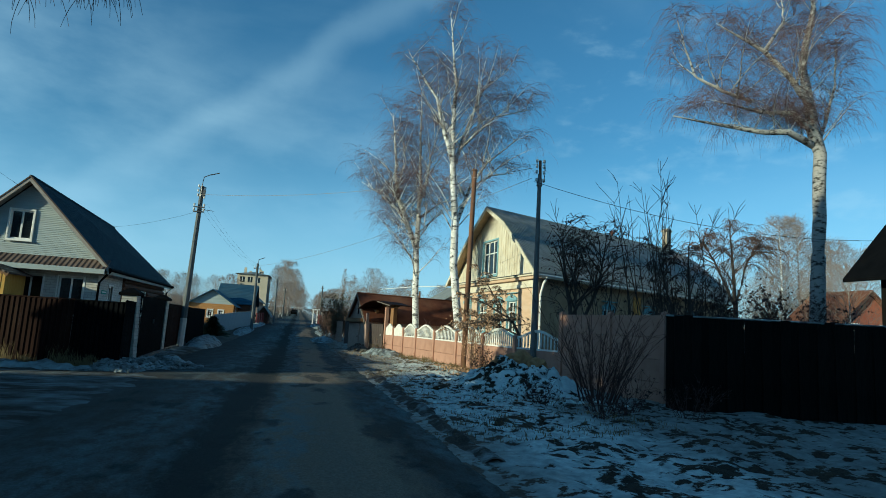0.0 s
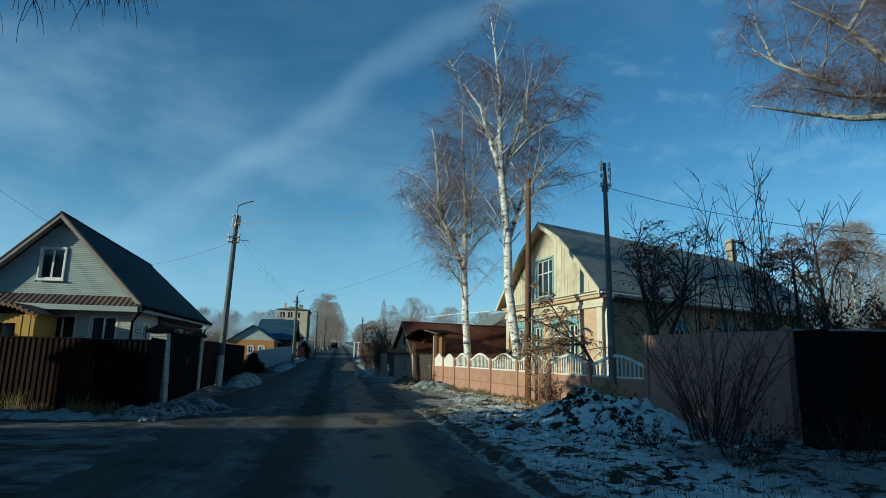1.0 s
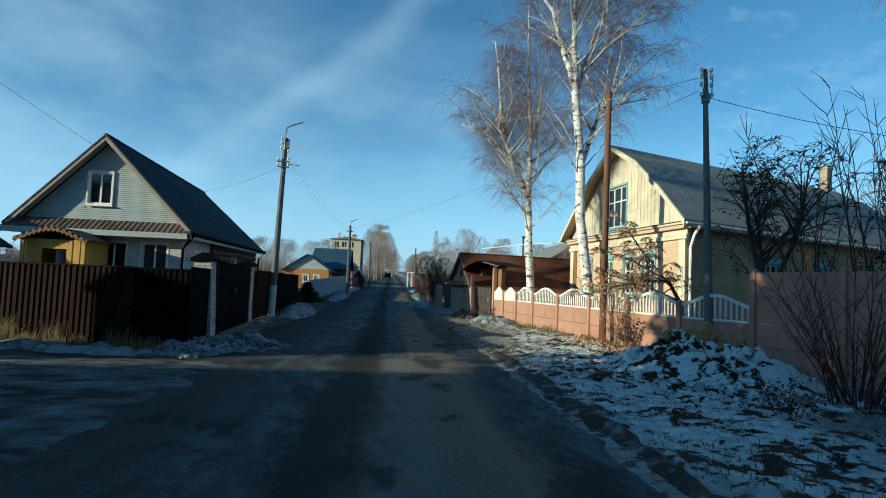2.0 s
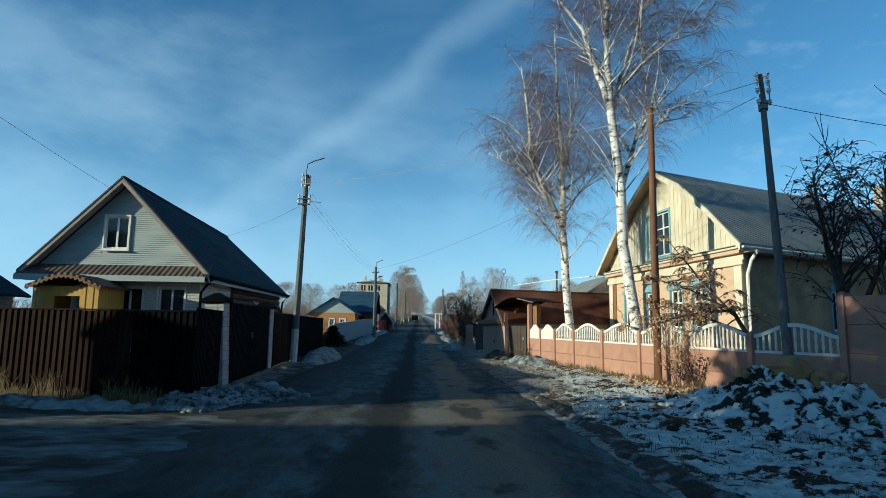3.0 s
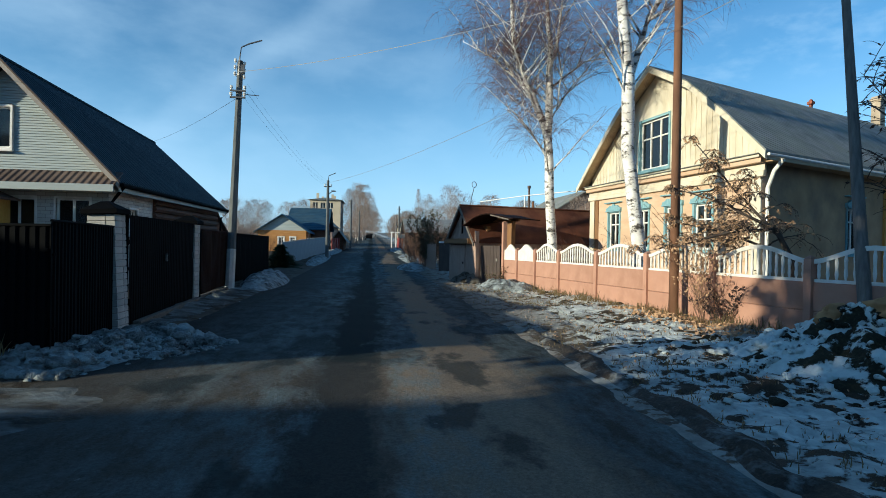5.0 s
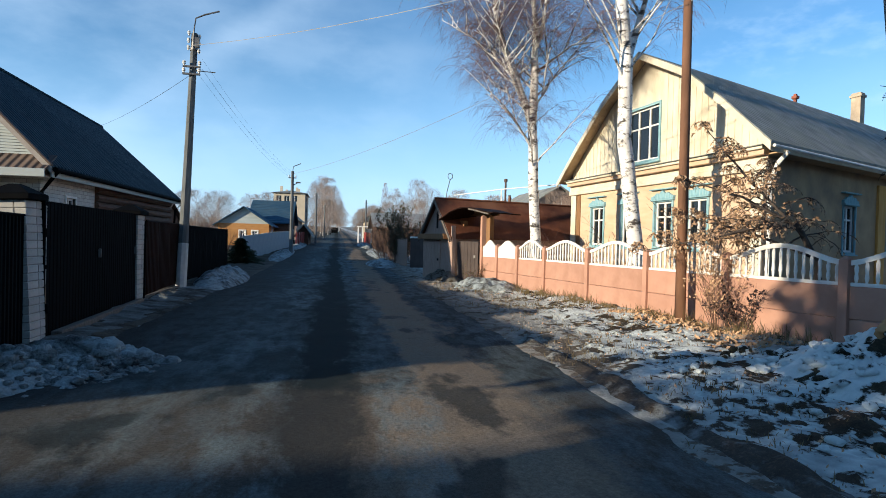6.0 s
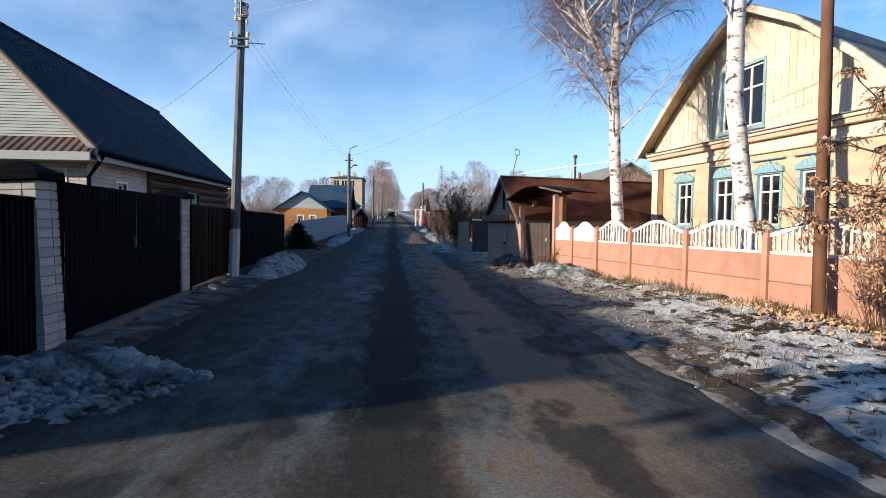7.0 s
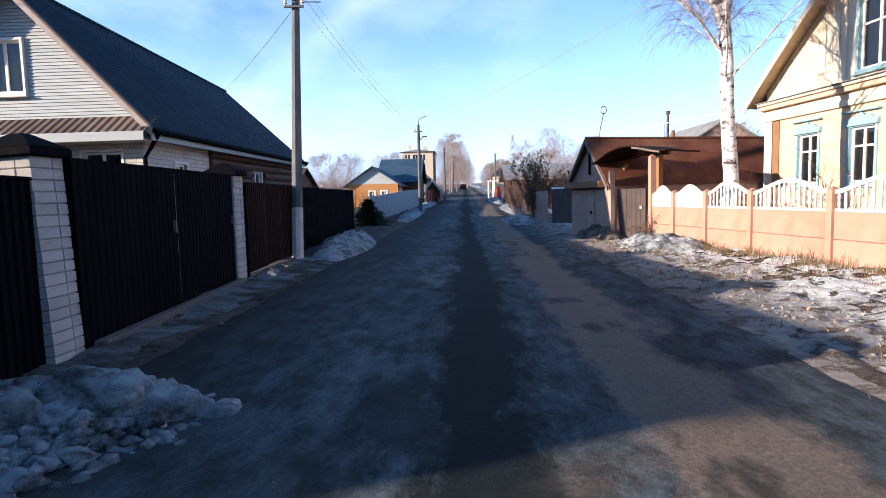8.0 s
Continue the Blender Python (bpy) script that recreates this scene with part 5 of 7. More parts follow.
wood_pole()
rp = thing("steel_post", "Tall rusty steel post standing before the concrete fence", "post", Matrix.Translation((6.36, 17.0, 0)))
part("shaft", Mesh().tube([(0, 0, -0.2), (0.03, 0.06, 2.2), (0.1, 0.22, 6.85)], [0.095, 0.09, 0.075], 10), M["rust_pole"], rp, smooth=True)
part("cap", Mesh().tube([(0.1, 0.22, 6.85), (0.1, 0.22, 6.9)], [0.1, 0.09], 10), M["rust_pole"], rp)


# ---------------------------------------------------------------- trees and shrubs
def bend(p, d, ln, n, rng, gravity, wander):
    """A wandering line from p along d, pulled down by gravity."""
    pts, d, s = [Vector(p)], Vector(d).normalized(), ln / n
    for i in range(n):
        d = (d + Vector((rng.uniform(-1, 1), rng.uniform(-1, 1), rng.uniform(-1, 1))) * wander + Vector((0, 0, -gravity * (i + 1) / n))).normalized()
        pts.append(pts[-1] + d * s)
    return pts


def along(pts, f):
    k = f * (len(pts) - 1)
    i = min(int(k), len(pts) - 2)
    return pts[i].lerp(pts[i + 1], k - i), (pts[i + 1] - pts[i]).normalized()


def side_dir(d, rng, lift, spread):
    a = rng.uniform(0, 2 * math.pi)
    out = Vector((math.cos(a), math.sin(a), 0))
    return (out * spread + Vector((0, 0, lift)) + d * 0.25).normalized()


def bare_tree(base, stems, seed, limbs, subs, hang, limb_len, bark, limb_mat, twig_mat, label, category="tree", start=0.3, lift=0.7,
              droop=0.35, hang_len=0.7, twig_r=0.0045, leaves=0, leaf_mat="leaf", leaf_size=0.04, sides=8, group="", bough=None, hang_droop=None, rise=None):
    """stems: lists of (x, y, z, radius) from the base up. Limbs, side branches and hanging twigs are grown on them."""
    rng = random.Random(seed)
    hang_droop = hang_droop or droop * 2.2
    t = thing("tree", label, category, Matrix.Translation(base), group=group)
    br, tw, lf = Mesh(), Mesh(), Mesh()
    span = [sum((Vector(b[:3]) - Vector(a[:3])).length for a, b in zip(st, st[1:])) for st in stems]
    for n, st in enumerate(stems):
        pts, rad = [], []
        for (a, b) in zip(st, st[1:]):
            for i in range(4):
                f = i / 4
                j = 0.02 if pts else 0
                pts.append(Vector(a[:3]).lerp(Vector(b[:3]), f) + Vector((rng.uniform(-j, j), rng.uniform(-j, j), 0)))
                rad.append(a[3] + (b[3] - a[3]) * f)
        pts.append(Vector(st[-1][:3])), rad.append(st[-1][3])
        part("bough" if n else "trunk", Mesh().tube(pts, rad, sides), M[bark if n == 0 or bough is None else bough], t, smooth=True)
        low = start if n == 0 or bough is None else 0.1
        count = limbs if bough is None else max(3, round(limbs * span[n] * (1 - low) / max(span)))
        for k in range(count):
            f = low + (0.99 - low) * (k + rng.random()) / count
            p, d = along(pts, f)
            size = limb_len * (1.15 - 0.75 * (f - low) / (1 - low)) * rng.uniform(0.6, 1.15)
            lb = bend(p, side_dir(d, rng, lift + 0.5 * f, 1.0), size, 6, rng, droop if rise is None else -rise, 0.16)
            r0 = max(0.008, (0.018 if rise is None else 0.012) * size)
            br.tube(lb, [r0 * (1 - 0.14 * i) for i in range(7)], 5, False)
            for s in range(subs):
                g = 0.25 + 0.75 * (s + rng.random()) / subs
                q, e = along(lb, min(g, 0.999))
                sb = bend(q, side_dir(e, rng, 0.25, 0.9) + e * 0.6, size * rng.uniform(0.25, 0.5), 4, rng, droop * 1.2, 0.2)
                tw.tube(sb, [twig_r * 1.9, twig_r * 1.6, twig_r * 1.3, twig_r * 1.1, twig_r], 3, False)
                for h in range(hang):
                    u, e2 = along(sb, rng.uniform(0.2, 1.0) * 0.999)
                    tg = bend(u, side_dir(e2, rng, -0.1, 0.7) + e2 * 0.4, hang_len * rng.uniform(0.4, 1.1), 4, rng, hang_droop, 0.14)
                    tw.tube(tg, [twig_r, twig_r * 0.9, twig_r * 0.8, twig_r * 0.7, twig_r * 0.5], 3, False)
                    for _ in range(leaves):
                        c, _d = along(tg, rng.random() * 0.999)
                        leaf(lf, c, leaf_size * rng.uniform(0.6, 1.3), rng)
    tagged(part("branchwork", br, M[limb_mat], t, smooth=True), kind="stuff")
    tagged(part("crown", tw, M[twig_mat], t), kind="stuff")
    if leaves:
        tagged(part("foliage", lf, M[leaf_mat], t), kind="stuff")
    return t


def leaf(me, c, s, rng):
    a, b = rng.uniform(0, 6.28), rng.uniform(-1.2, 1.2)
    u = Vector((math.cos(a) * math.cos(b), math.sin(a) * math.cos(b), math.sin(b)))
    v = u.cross(Vector((rng.uniform(-1, 1), rng.uniform(-1, 1), rng.uniform(-1, 1)))).normalized()
    w = u.cross(v) * 0.3
    me.add([tuple(c - u * s), tuple(c + v * s * 0.5 + w * s * 0.4), tuple(c + u * s), tuple(c - v * s * 0.5 + w * s * 0.4)], [(0, 1, 2), (0, 2, 3)])


def shrub(base, seed, stems, height, spread, r, mat, label, subs=6, leaves=0, leaf_mat="leaf", leaf_size=0.04, lean=0.25, droop=0.15, name="shrub", twig_len=0.35, bias=(0.0, 0.0)):
    rng = random.Random(seed)
    t = thing(name, label, name, Matrix.Translation(base))
    st, tw, lf = Mesh(), Mesh(), Mesh()
    for i in range(stems):
        a = rng.uniform(0, 6.28)
        p = Vector((math.cos(a), math.sin(a), 0)) * rng.uniform(0, spread * 0.25)
        p.z = -0.08
        d = Vector((bias[0] + math.cos(a) * lean * rng.uniform(0.3, 1.6), bias[1] + math.sin(a) * lean * rng.uniform(0.3, 1.6), 1))
        ln = height * rng.uniform(0.55, 1.05)
        pts = bend(p, d, ln, 7, rng, droop, 0.09)
        st.tube(pts, [r * (1 - 0.11 * k) for k in range(8)], 5, False)
        for s in range(subs):
            q, e = along(pts, rng.uniform(0.25, 0.999))
            tg = bend(q, side_dir(e, rng, 0.5, 0.8) + e * 0.5, height * twig_len * rng.uniform(0.3, 1.0), 4, rng, droop * 1.5, 0.2)
            tw.tube(tg, [r * 0.45, r * 0.4, r * 0.35, r * 0.3, r * 0.22], 3, False)
            for _ in range(leaves):
                c, _d = along(tg, rng.random() * 0.999)
                leaf(lf, c + Vector((rng.uniform(-1, 1), rng.uniform(-1, 1), rng.uniform(-1, 1))) * 0.04, leaf_size * rng.uniform(0.6, 1.3), rng)
    tagged(part("stalk", st, M[mat], t), kind="stuff")
    tagged(part("crown", tw, M[mat], t), kind="stuff")
    if leaves:
        tagged(part("foliage", lf, M[leaf_mat], t), kind="stuff")
    return t


def spruce(base, h, r, seed, label, needles="spruce"):
    rng = random.Random(seed)
    t = thing("spruce", label, "spruce", Matrix.Translation(base))
    part("trunk", Mesh().tube([(0, 0, -0.1), (0, 0, h * 0.97)], [0.05 * h / 2, 0.01], 6), M["dark_twig"], t)
    me = Mesh()
    n = int(30 * h)
    for i in range(n):
        f = i / n
        z, ln = 0.08 * h + f * h * 0.9, r * (1 - f) ** 0.85 * rng.uniform(0.25, 1.25) + 0.05
        for k in range(8):
            a = rng.uniform(0, 6.28)
            d = Vector((math.cos(a), math.sin(a), -0.18))
            p, q = Vector((0, 0, z)), Vector((0, 0, z)) + d * ln
            s = Vector((-math.sin(a), math.cos(a), 0)) * 0.06
            for j in range(7):
                c = p.lerp(q, 0.2 + 0.12 * j)
                for sgn in (-1, 1):
                    e = c + d * 0.1 + s * sgn * rng.uniform(1.2, 2.6) + Vector((0, 0, rng.uniform(-0.05, 0.02)))
                    me.add([tuple(c), tuple(c + d * 0.06 + Vector((0, 0, 0.035))), tuple(e)], [(0, 1, 2)])
            me.tube([p, q], [0.008, 0.003], 3, False)
    part("crown", me, M[needles], t, "dense needled crown")


# birch with two stems, behind the concrete fence
bare_tree((5.98, 23.75, 0.0), [[(0, 0, -0.1, 0.19), (0.03, 0, 1.4, 0.155), (-0.19, 0, 4.85, 0.135)],
                              [(-0.19, 0, 4.8, 0.12), (-0.89, 0, 6.47, 0.1), (-1.25, 0.25, 7.68, 0.08), (-1.47, -0.1, 9.45, 0.045), (-1.66, 0.1, 11.0, 0.012)],
                              [(-0.19, 0, 4.8, 0.13), (-0.21, -0.2, 6.55, 0.106), (-0.16, 0, 7.57, 0.083), (-0.24, 0.25, 9.37, 0.055), (-0.4, 0.1, 12.5, 0.012)],
                              [(0.0, 0, 7.28, 0.05), (0.22, -0.1, 9.17, 0.03), (0.59, 0.1, 10.7, 0.01)], [(-1.2, 0.1, 7.56, 0.04), (-0.96, -0.1, 8.75, 0.025), (-1.12, 0.1, 9.9, 0.01)],
                              [(-0.75, 0, 6.1, 0.04), (-1.9, 0.3, 7.2, 0.025), (-2.8, 0.5, 7.7, 0.008)], [(-0.2, 0, 6.2, 0.04), (0.8, -0.4, 7.0, 0.025), (1.5, -0.6, 7.1, 0.008)],
                              [(-0.5, 0, 5.5, 0.032), (-1.2, -0.3, 6.5, 0.02), (-2.0, -0.5, 7.2, 0.007)], [(-0.1, 0, 5.3, 0.03), (0.5, 0.3, 6.2, 0.018), (1.2, 0.5, 6.9, 0.006)],
                              [(-0.15, 0, 4.1, 0.03), (-0.8, -0.2, 4.9, 0.02), (-1.6, -0.3, 5.5, 0.007)],
                              [(-0.3, 0, 5.1, 0.03), (-0.8, 0.6, 5.8, 0.018), (-1.3, 1.3, 6.3, 0.006)], [(-0.7, 0, 6.0, 0.03), (-1.3, -0.7, 6.8, 0.018), (-1.8, -1.3, 7.5, 0.006)]],
          11, 36, 10, 6, 2.3, "birch", "birch", "twig", "Bare white birch with two stems and fine reddish twigs", start=0.76, lift=0.8, hang_len=0.95, droop=0.24, twig_r=0.0027, bough="birch", hang_droop=0.62, rise=-0.03)
# taller birch before the yellow house
bare_tree((6.82, 19.5, 0.0), [[(0, 0, -0.1, 0.21), (0.0, 0.02, 1.5, 0.17), (-0.34, 0, 3.66, 0.155), (-0.42, -0.1, 5.43, 0.145), (-0.62, 0, 7.8, 0.12)],
                             [(-0.62, 0, 7.76, 0.1), (-1.08, 0, 9.11, 0.08), (-1.34, 0.25, 10.3, 0.055), (-2.61, 0.1, 11.96, 0.012)],
                             [(-0.6, 0, 7.76, 0.12), (-0.69, 0, 9.06, 0.093), (-0.59, 0.25, 10.98, 0.066), (-1.05, 0.1, 13.9, 0.012)],
                             [(-0.5, 0, 7.79, 0.08), (-0.23, 0.25, 8.8, 0.057), (0.41, -0.1, 10.8, 0.033), (1.5, 0.1, 11.9, 0.01)], [(-0.3, 0, 8.4, 0.06), (0.94, -0.1, 9.76, 0.035), (2.46, 0.1, 10.35, 0.01)],
                             [(-0.38, 0, 5.2, 0.09), (0.23, 0.25, 7.0, 0.064), (0.78, -0.1, 7.9, 0.038), (1.96, 0.1, 9.0, 0.012)], [(0.2, 0.2, 6.9, 0.05), (1.1, 0.3, 7.5, 0.03), (2.0, 0.3, 7.7, 0.008)]],
          23, 38, 10, 6, 2.5, "birch", "birch", "twig", "Tall bare white birch with several stems before the yellow house", start=0.66, lift=0.8, hang_len=0.95, droop=0.24, twig_r=0.0027, bough="birch", hang_droop=0.6, rise=-0.03)
# old birch in the far plot
bare_tree((17.6, 14.2, 0.0), [[(0, 0, -0.1, 0.30), (0.1, 0, 2.5, 0.25), (0.23, 0, 5.1, 0.22), (0.28, -0.1, 8.1, 0.21), (0.11, 0.1, 9.3, 0.2)],
                             [(0.11, 0, 9.29, 0.18), (-0.04, 0.25, 11.46, 0.137), (0.16, -0.1, 13.46, 0.083), (0.37, 0.1, 15.5, 0.03)],
                             [(0.12, 0, 8.4, 0.13), (-1.16, -0.25, 8.63, 0.107), (-1.99, 0, 8.59, 0.084), (-3.02, 0.25, 8.71, 0.061), (-5.34, 0.1, 8.7, 0.015)],
                             [(-0.03, 0, 8.98, 0.11), (-0.72, 0, 9.44, 0.085), (-1.78, 0.25, 9.41, 0.061), (-3.93, 0.1, 9.47, 0.012)],
                             [(0.04, 0, 9.8, 0.13), (-0.82, 0, 10.74, 0.1), (-1.66, 0.25, 11.68, 0.071), (-3.7, 0.1, 12.24, 0.012)],
                             [(-2.4, 0, 9.6, 0.06), (-3.53, 0, 9.81, 0.055), (-4.43, 0.25, 10.29, 0.04), (-5.23, 0.1, 12.07, 0.01)], [(-1.64, 0.2, 11.69, 0.07), (-1.12, -0.1, 12.7, 0.04), (-1.02, 0.1, 13.8, 0.012)],
                             [(0.3, 0, 8.48, 0.09), (0.79, 0.25, 9.11, 0.064), (0.99, -0.1, 10.67, 0.038), (1.33, 0.1, 12.7, 0.012)]],
          37, 36, 11, 6, 2.3, "birch_grey", "birch_bough", "twig", "Old spreading birch with a thick grey trunk and drooping twigs", start=0.8, lift=0.7, hang_len=1.1, droop=0.26, twig_r=0.0034, bough="birch_bough", hang_droop=0.75, rise=-0.03)
# tree across the side lane: twigs hang over the lane, unseen crown adds shade
bare_tree((-7.6, 7.0, 0.0), [[(0, 0, -0.1, 0.3), (0, 0, 3.2, 0.26), (0.3, 0.3, 7.0, 0.16), (0.3, 0.4, 12.5, 0.02)], [(0.1, 0.1, 4.0, 0.16), (-1.5, -0.8, 7.5, 0.09), (-2.2, -1.2, 11, 0.02)],
                            [(0.2, 0.2, 5.0, 0.13), (1.6, 0.5, 7.2, 0.08), (3.0, 1.4, 8.0, 0.03), (4.0, 2.1, 7.6, 0.012)]],
          41, 40, 12, 6, 3.0, "birch_grey", "limb", "twig", "Dense old birch on the plot across the side lane", start=0.25, hang_len=0.9, twig_r=0.008)
def dense_conifer(base, h, r, clear, seed, label, kind="spruce"):
    """A close-needled conifer with its lowest boughs at the height clear."""
    rng = random.Random(seed)
    t = thing(kind, label, kind, Matrix.Translation(base))
    part("trunk", Mesh().tube([(0, 0, -0.2), (0.05, 0, h * 0.95)], [0.024 * h, 0.006 * h], 8), M["dark_twig"], t)
    me = Mesh()
    for i in range(int((h - clear) * r * r * 90)):
        f = rng.random() ** 0.8
        z = clear + f * (h - clear)
        q = r * ((1 - f) ** 0.75 if kind == "spruce" else math.sqrt(max(0.03, 1 - f * f)))
        a, k = rng.uniform(0, 6.28), math.sqrt(rng.random())
        c = Vector((math.cos(a) * q * k, math.sin(a) * q * k, z - (0.2 * q * k if kind == "spruce" else 0.0)))
        u = Vector((rng.uniform(-1, 1), rng.uniform(-1, 1), rng.uniform(-0.7, 0.3))).normalized() * 0.28
        v = u.cross(Vector((rng.uniform(-1, 1), rng.uniform(-1, 1), rng.uniform(-1, 1)))).normalized() * 0.13
        me.add([tuple(c - u), tuple(c - v), tuple(c + u), tuple(c + v)], [(0, 1, 2), (0, 2, 3)])
    part("crown", me, M["spruce"], t, "dark needled crown")


# three pines out of view, added only to block the sun
dense_conifer((-9.2, 6.2, 0), 12.0, 2.3, 3.1, 31, "Unseen pine added to shade the concrete fence", "pine")
dense_conifer((-12.6, 1.4, 0), 12.0, 2.2, 2.6, 35, "Unseen pine added to stop sun leaking onto the tall panels", "pine")
dense_conifer((-8.6, 2.3, 0), 13.0, 1.9, 3.0, 33, "Unseen pine added to shade the tall panels and old birch", "pine")
# leafy young tree leaning over the concrete fence
bare_tree((7.85, 15.5, 0.0), [[(0, 0, -0.1, 0.06), (-0.1, 0.05, 1.2, 0.05), (-0.4, 0.15, 1.8, 0.04)], [(-0.4, 0.15, 1.75, 0.034), (-1.2, 0.2, 1.68, 0.025), (-2.1, 0.3, 1.42, 0.009)],
                            [(-0.4, 0.15, 1.75, 0.03), (-1.1, 0.5, 2.2, 0.02), (-1.8, 1.0, 2.5, 0.008)], [(-0.1, 0.05, 1.25, 0.03), (-0.9, 0.8, 1.7, 0.02), (-1.7, 1.6, 1.95, 0.008)],
                            [(-0.3, 0.1, 1.6, 0.03), (-0.8, 0.7, 2.5, 0.02), (-1.2, 1.3, 3.4, 0.008)], [(-0.6, 0.5, 1.6, 0.02), (-1.3, 1.3, 1.5, 0.012), (-2.0, 1.9, 1.3, 0.006)]],
          57, 13, 6, 4, 0.85, "dark_twig", "dark_twig", "dark_twig", "Young tree with withered brown leaves reaching over the concrete fence", start=0.7, lift=0.35, droop=0.3, hang_len=0.22, twig_r=0.0045,
          leaves=3, leaf_mat="leaf", leaf_size=0.034, bough="dark_twig")
shrub((6.72, 16.0, 0.05), 15, 16, 1.0, 0.6, 0.007, "dark_twig", "Low dark bush at the foot of the concrete fence", 8, 4, "dark_leaf", 0.035, 0.5, 0.1)
shrub((6.55, 16.2, 0.05), 16, 16, 1.7, 0.5, 0.006, "brush_twig", "Thin climbing weed with withered leaves at the concrete fence", 10, 4, "leaf", 0.028, 0.2, 0.1)
# rowan behind the tall fence
bare_tree((8.8, 13.75, 0.0), [[(0, 0, -0.1, 0.09), (-0.1, 0.1, 1.6, 0.07), (-0.3, 0.2, 2.8, 0.05), (-0.5, 0.2, 4.4, 0.012)], [(-0.05, 0.05, 1.3, 0.06), (0.5, -0.2, 2.8, 0.04), (0.7, -0.3, 4.3, 0.01)],
                             [(-0.05, 0.05, 1.2, 0.05), (0.2, 0.6, 2.6, 0.035), (0.3, 1.0, 4.2, 0.01)]],
          53, 15, 6, 4, 1.85, "dark_twig", "dark_twig", "dark_twig", "Small dark fruit tree with shrivelled leaves behind the tall fence panels", start=0.3, lift=0.9, droop=0.15,
          hang_len=0.28, twig_r=0.0055, leaves=1, leaf_mat="dark_leaf", leaf_size=0.04)
bare_tree((10.9, 11.6, 0.0), [[(0, 0, -0.1, 0.08), (0.1, 0.1, 1.6, 0.06), (0.2, 0.3, 4.0, 0.012)], [(0.05, 0.05, 1.1, 0.05), (-0.5, 0.2, 2.6, 0.03), (-0.8, 0.2, 3.7, 0.01)]],
          59, 15, 6, 3, 1.2, "dark_twig", "dark_twig", "dark_twig", "Small dark fruit tree beside the plank fence", start=0.3, lift=0.9, droop=0.15, hang_len=0.28, twig_r=0.006,
          leaves=1, leaf_mat="dark_leaf", leaf_size=0.04)
for k, (x, y, hgt) in enumerate(((10.0, 12.3, 5.8), (10.5, 11.8, 6.2), (11.1, 12.4, 6.0), (9.3, 12.9, 5.2), (11.8, 12.0, 5.0))):
    shrub((x, y, 0), 70 + k, 9, hgt, 1.6, 0.02, "dark_twig", "Tall thin bare sapling behind the fence", 14, 0, lean=0.12, droop=0.02, name="sapling", twig_len=0.13)
bare_tree((19.3, 20.0, 0.0), [[(0, 0, -0.1, 0.15), (0.1, 0, 3.0, 0.1), (0, 0.1, 5.2, 0.05), (-0.1, 0.1, 6.9, 0.012)], [(0.1, 0, 3.2, 0.06), (0.9, 0.2, 5.2, 0.04), (1.9, 0.3, 6.2, 0.012)],
                             [(0.1, 0, 3.0, 0.06), (-0.9, 0.1, 5.0, 0.04), (-1.8, 0, 6.0, 0.012)]],
          61, 20, 9, 4, 1.7, "dark_twig", "brush_twig", "brush_twig", "Bare umbrella-shaped apple tree in the yard", start=0.45, lift=0.5, droop=0.4, hang_len=0.4, twig_r=0.005)
# red-stemmed bush before the tall fence panels
shrub((6.95, 9.15, 0.04), 8, 46, 2.35, 1.5, 0.011, "red_twig", "Bare red-brown bush before the tall fence panels", 8, 0, lean=0.45, droop=0.06, twig_len=0.25)
for k, (x, y, hh) in enumerate(((13.2, 14.3, 3.1), (14.6, 14.0, 3.3), (16.2, 13.6, 3.2), (11.9, 14.6, 2.4))):
    shrub((x, y, 0), 150 + k, 34, hh, 1.4, 0.012, "dark_twig", "Dense dark garden bush behind the plank fence", 16, 5, "dark_leaf", 0.05, 0.3, 0.1, twig_len=0.3)
shrub((6.3, 7.7, 0.03), 9, 12, 1.2, 0.8, 0.008, "red_twig", "Low bare brown bush in the snowy verge", 6, 0, lean=0.5, droop=0.08)
for k, (x, y, hh) in enumerate(((5.5, 8.4, 0.7), (6.9, 7.9, 0.9), (7.7, 7.2, 0.8), (5.9, 6.8, 0.6))):
    shrub((x, y, 0.03), 130 + k, 14, hh, 0.8, 0.006, "red_twig", "Low dark dead weeds in the snowy verge", 8, 1, "dark_leaf", 0.03, 0.5, 0.1, name="weed")
shrub((8.6, 24.4, 0.0), 10, 10, 2.2, 0.9, 0.012, "dark_twig", "Bare climbing shrub at the yellow wall", 8, 1, "leaf", 0.035, 0.3, 0.1)
shrub((7.2, 25.0, 0.0), 12, 14, 2.0, 1.2, 0.012, "red_twig", "Brown garden bush behind the concrete fence", 8, 0, lean=0.4, droop=0.1)
shrub((7.0, 17.6, 0.0), 13, 9, 2.6, 0.7, 0.012, "dark_twig", "Thin leafy bush behind the concrete fence", 9, 3, "leaf", 0.04, 0.3, 0.1)


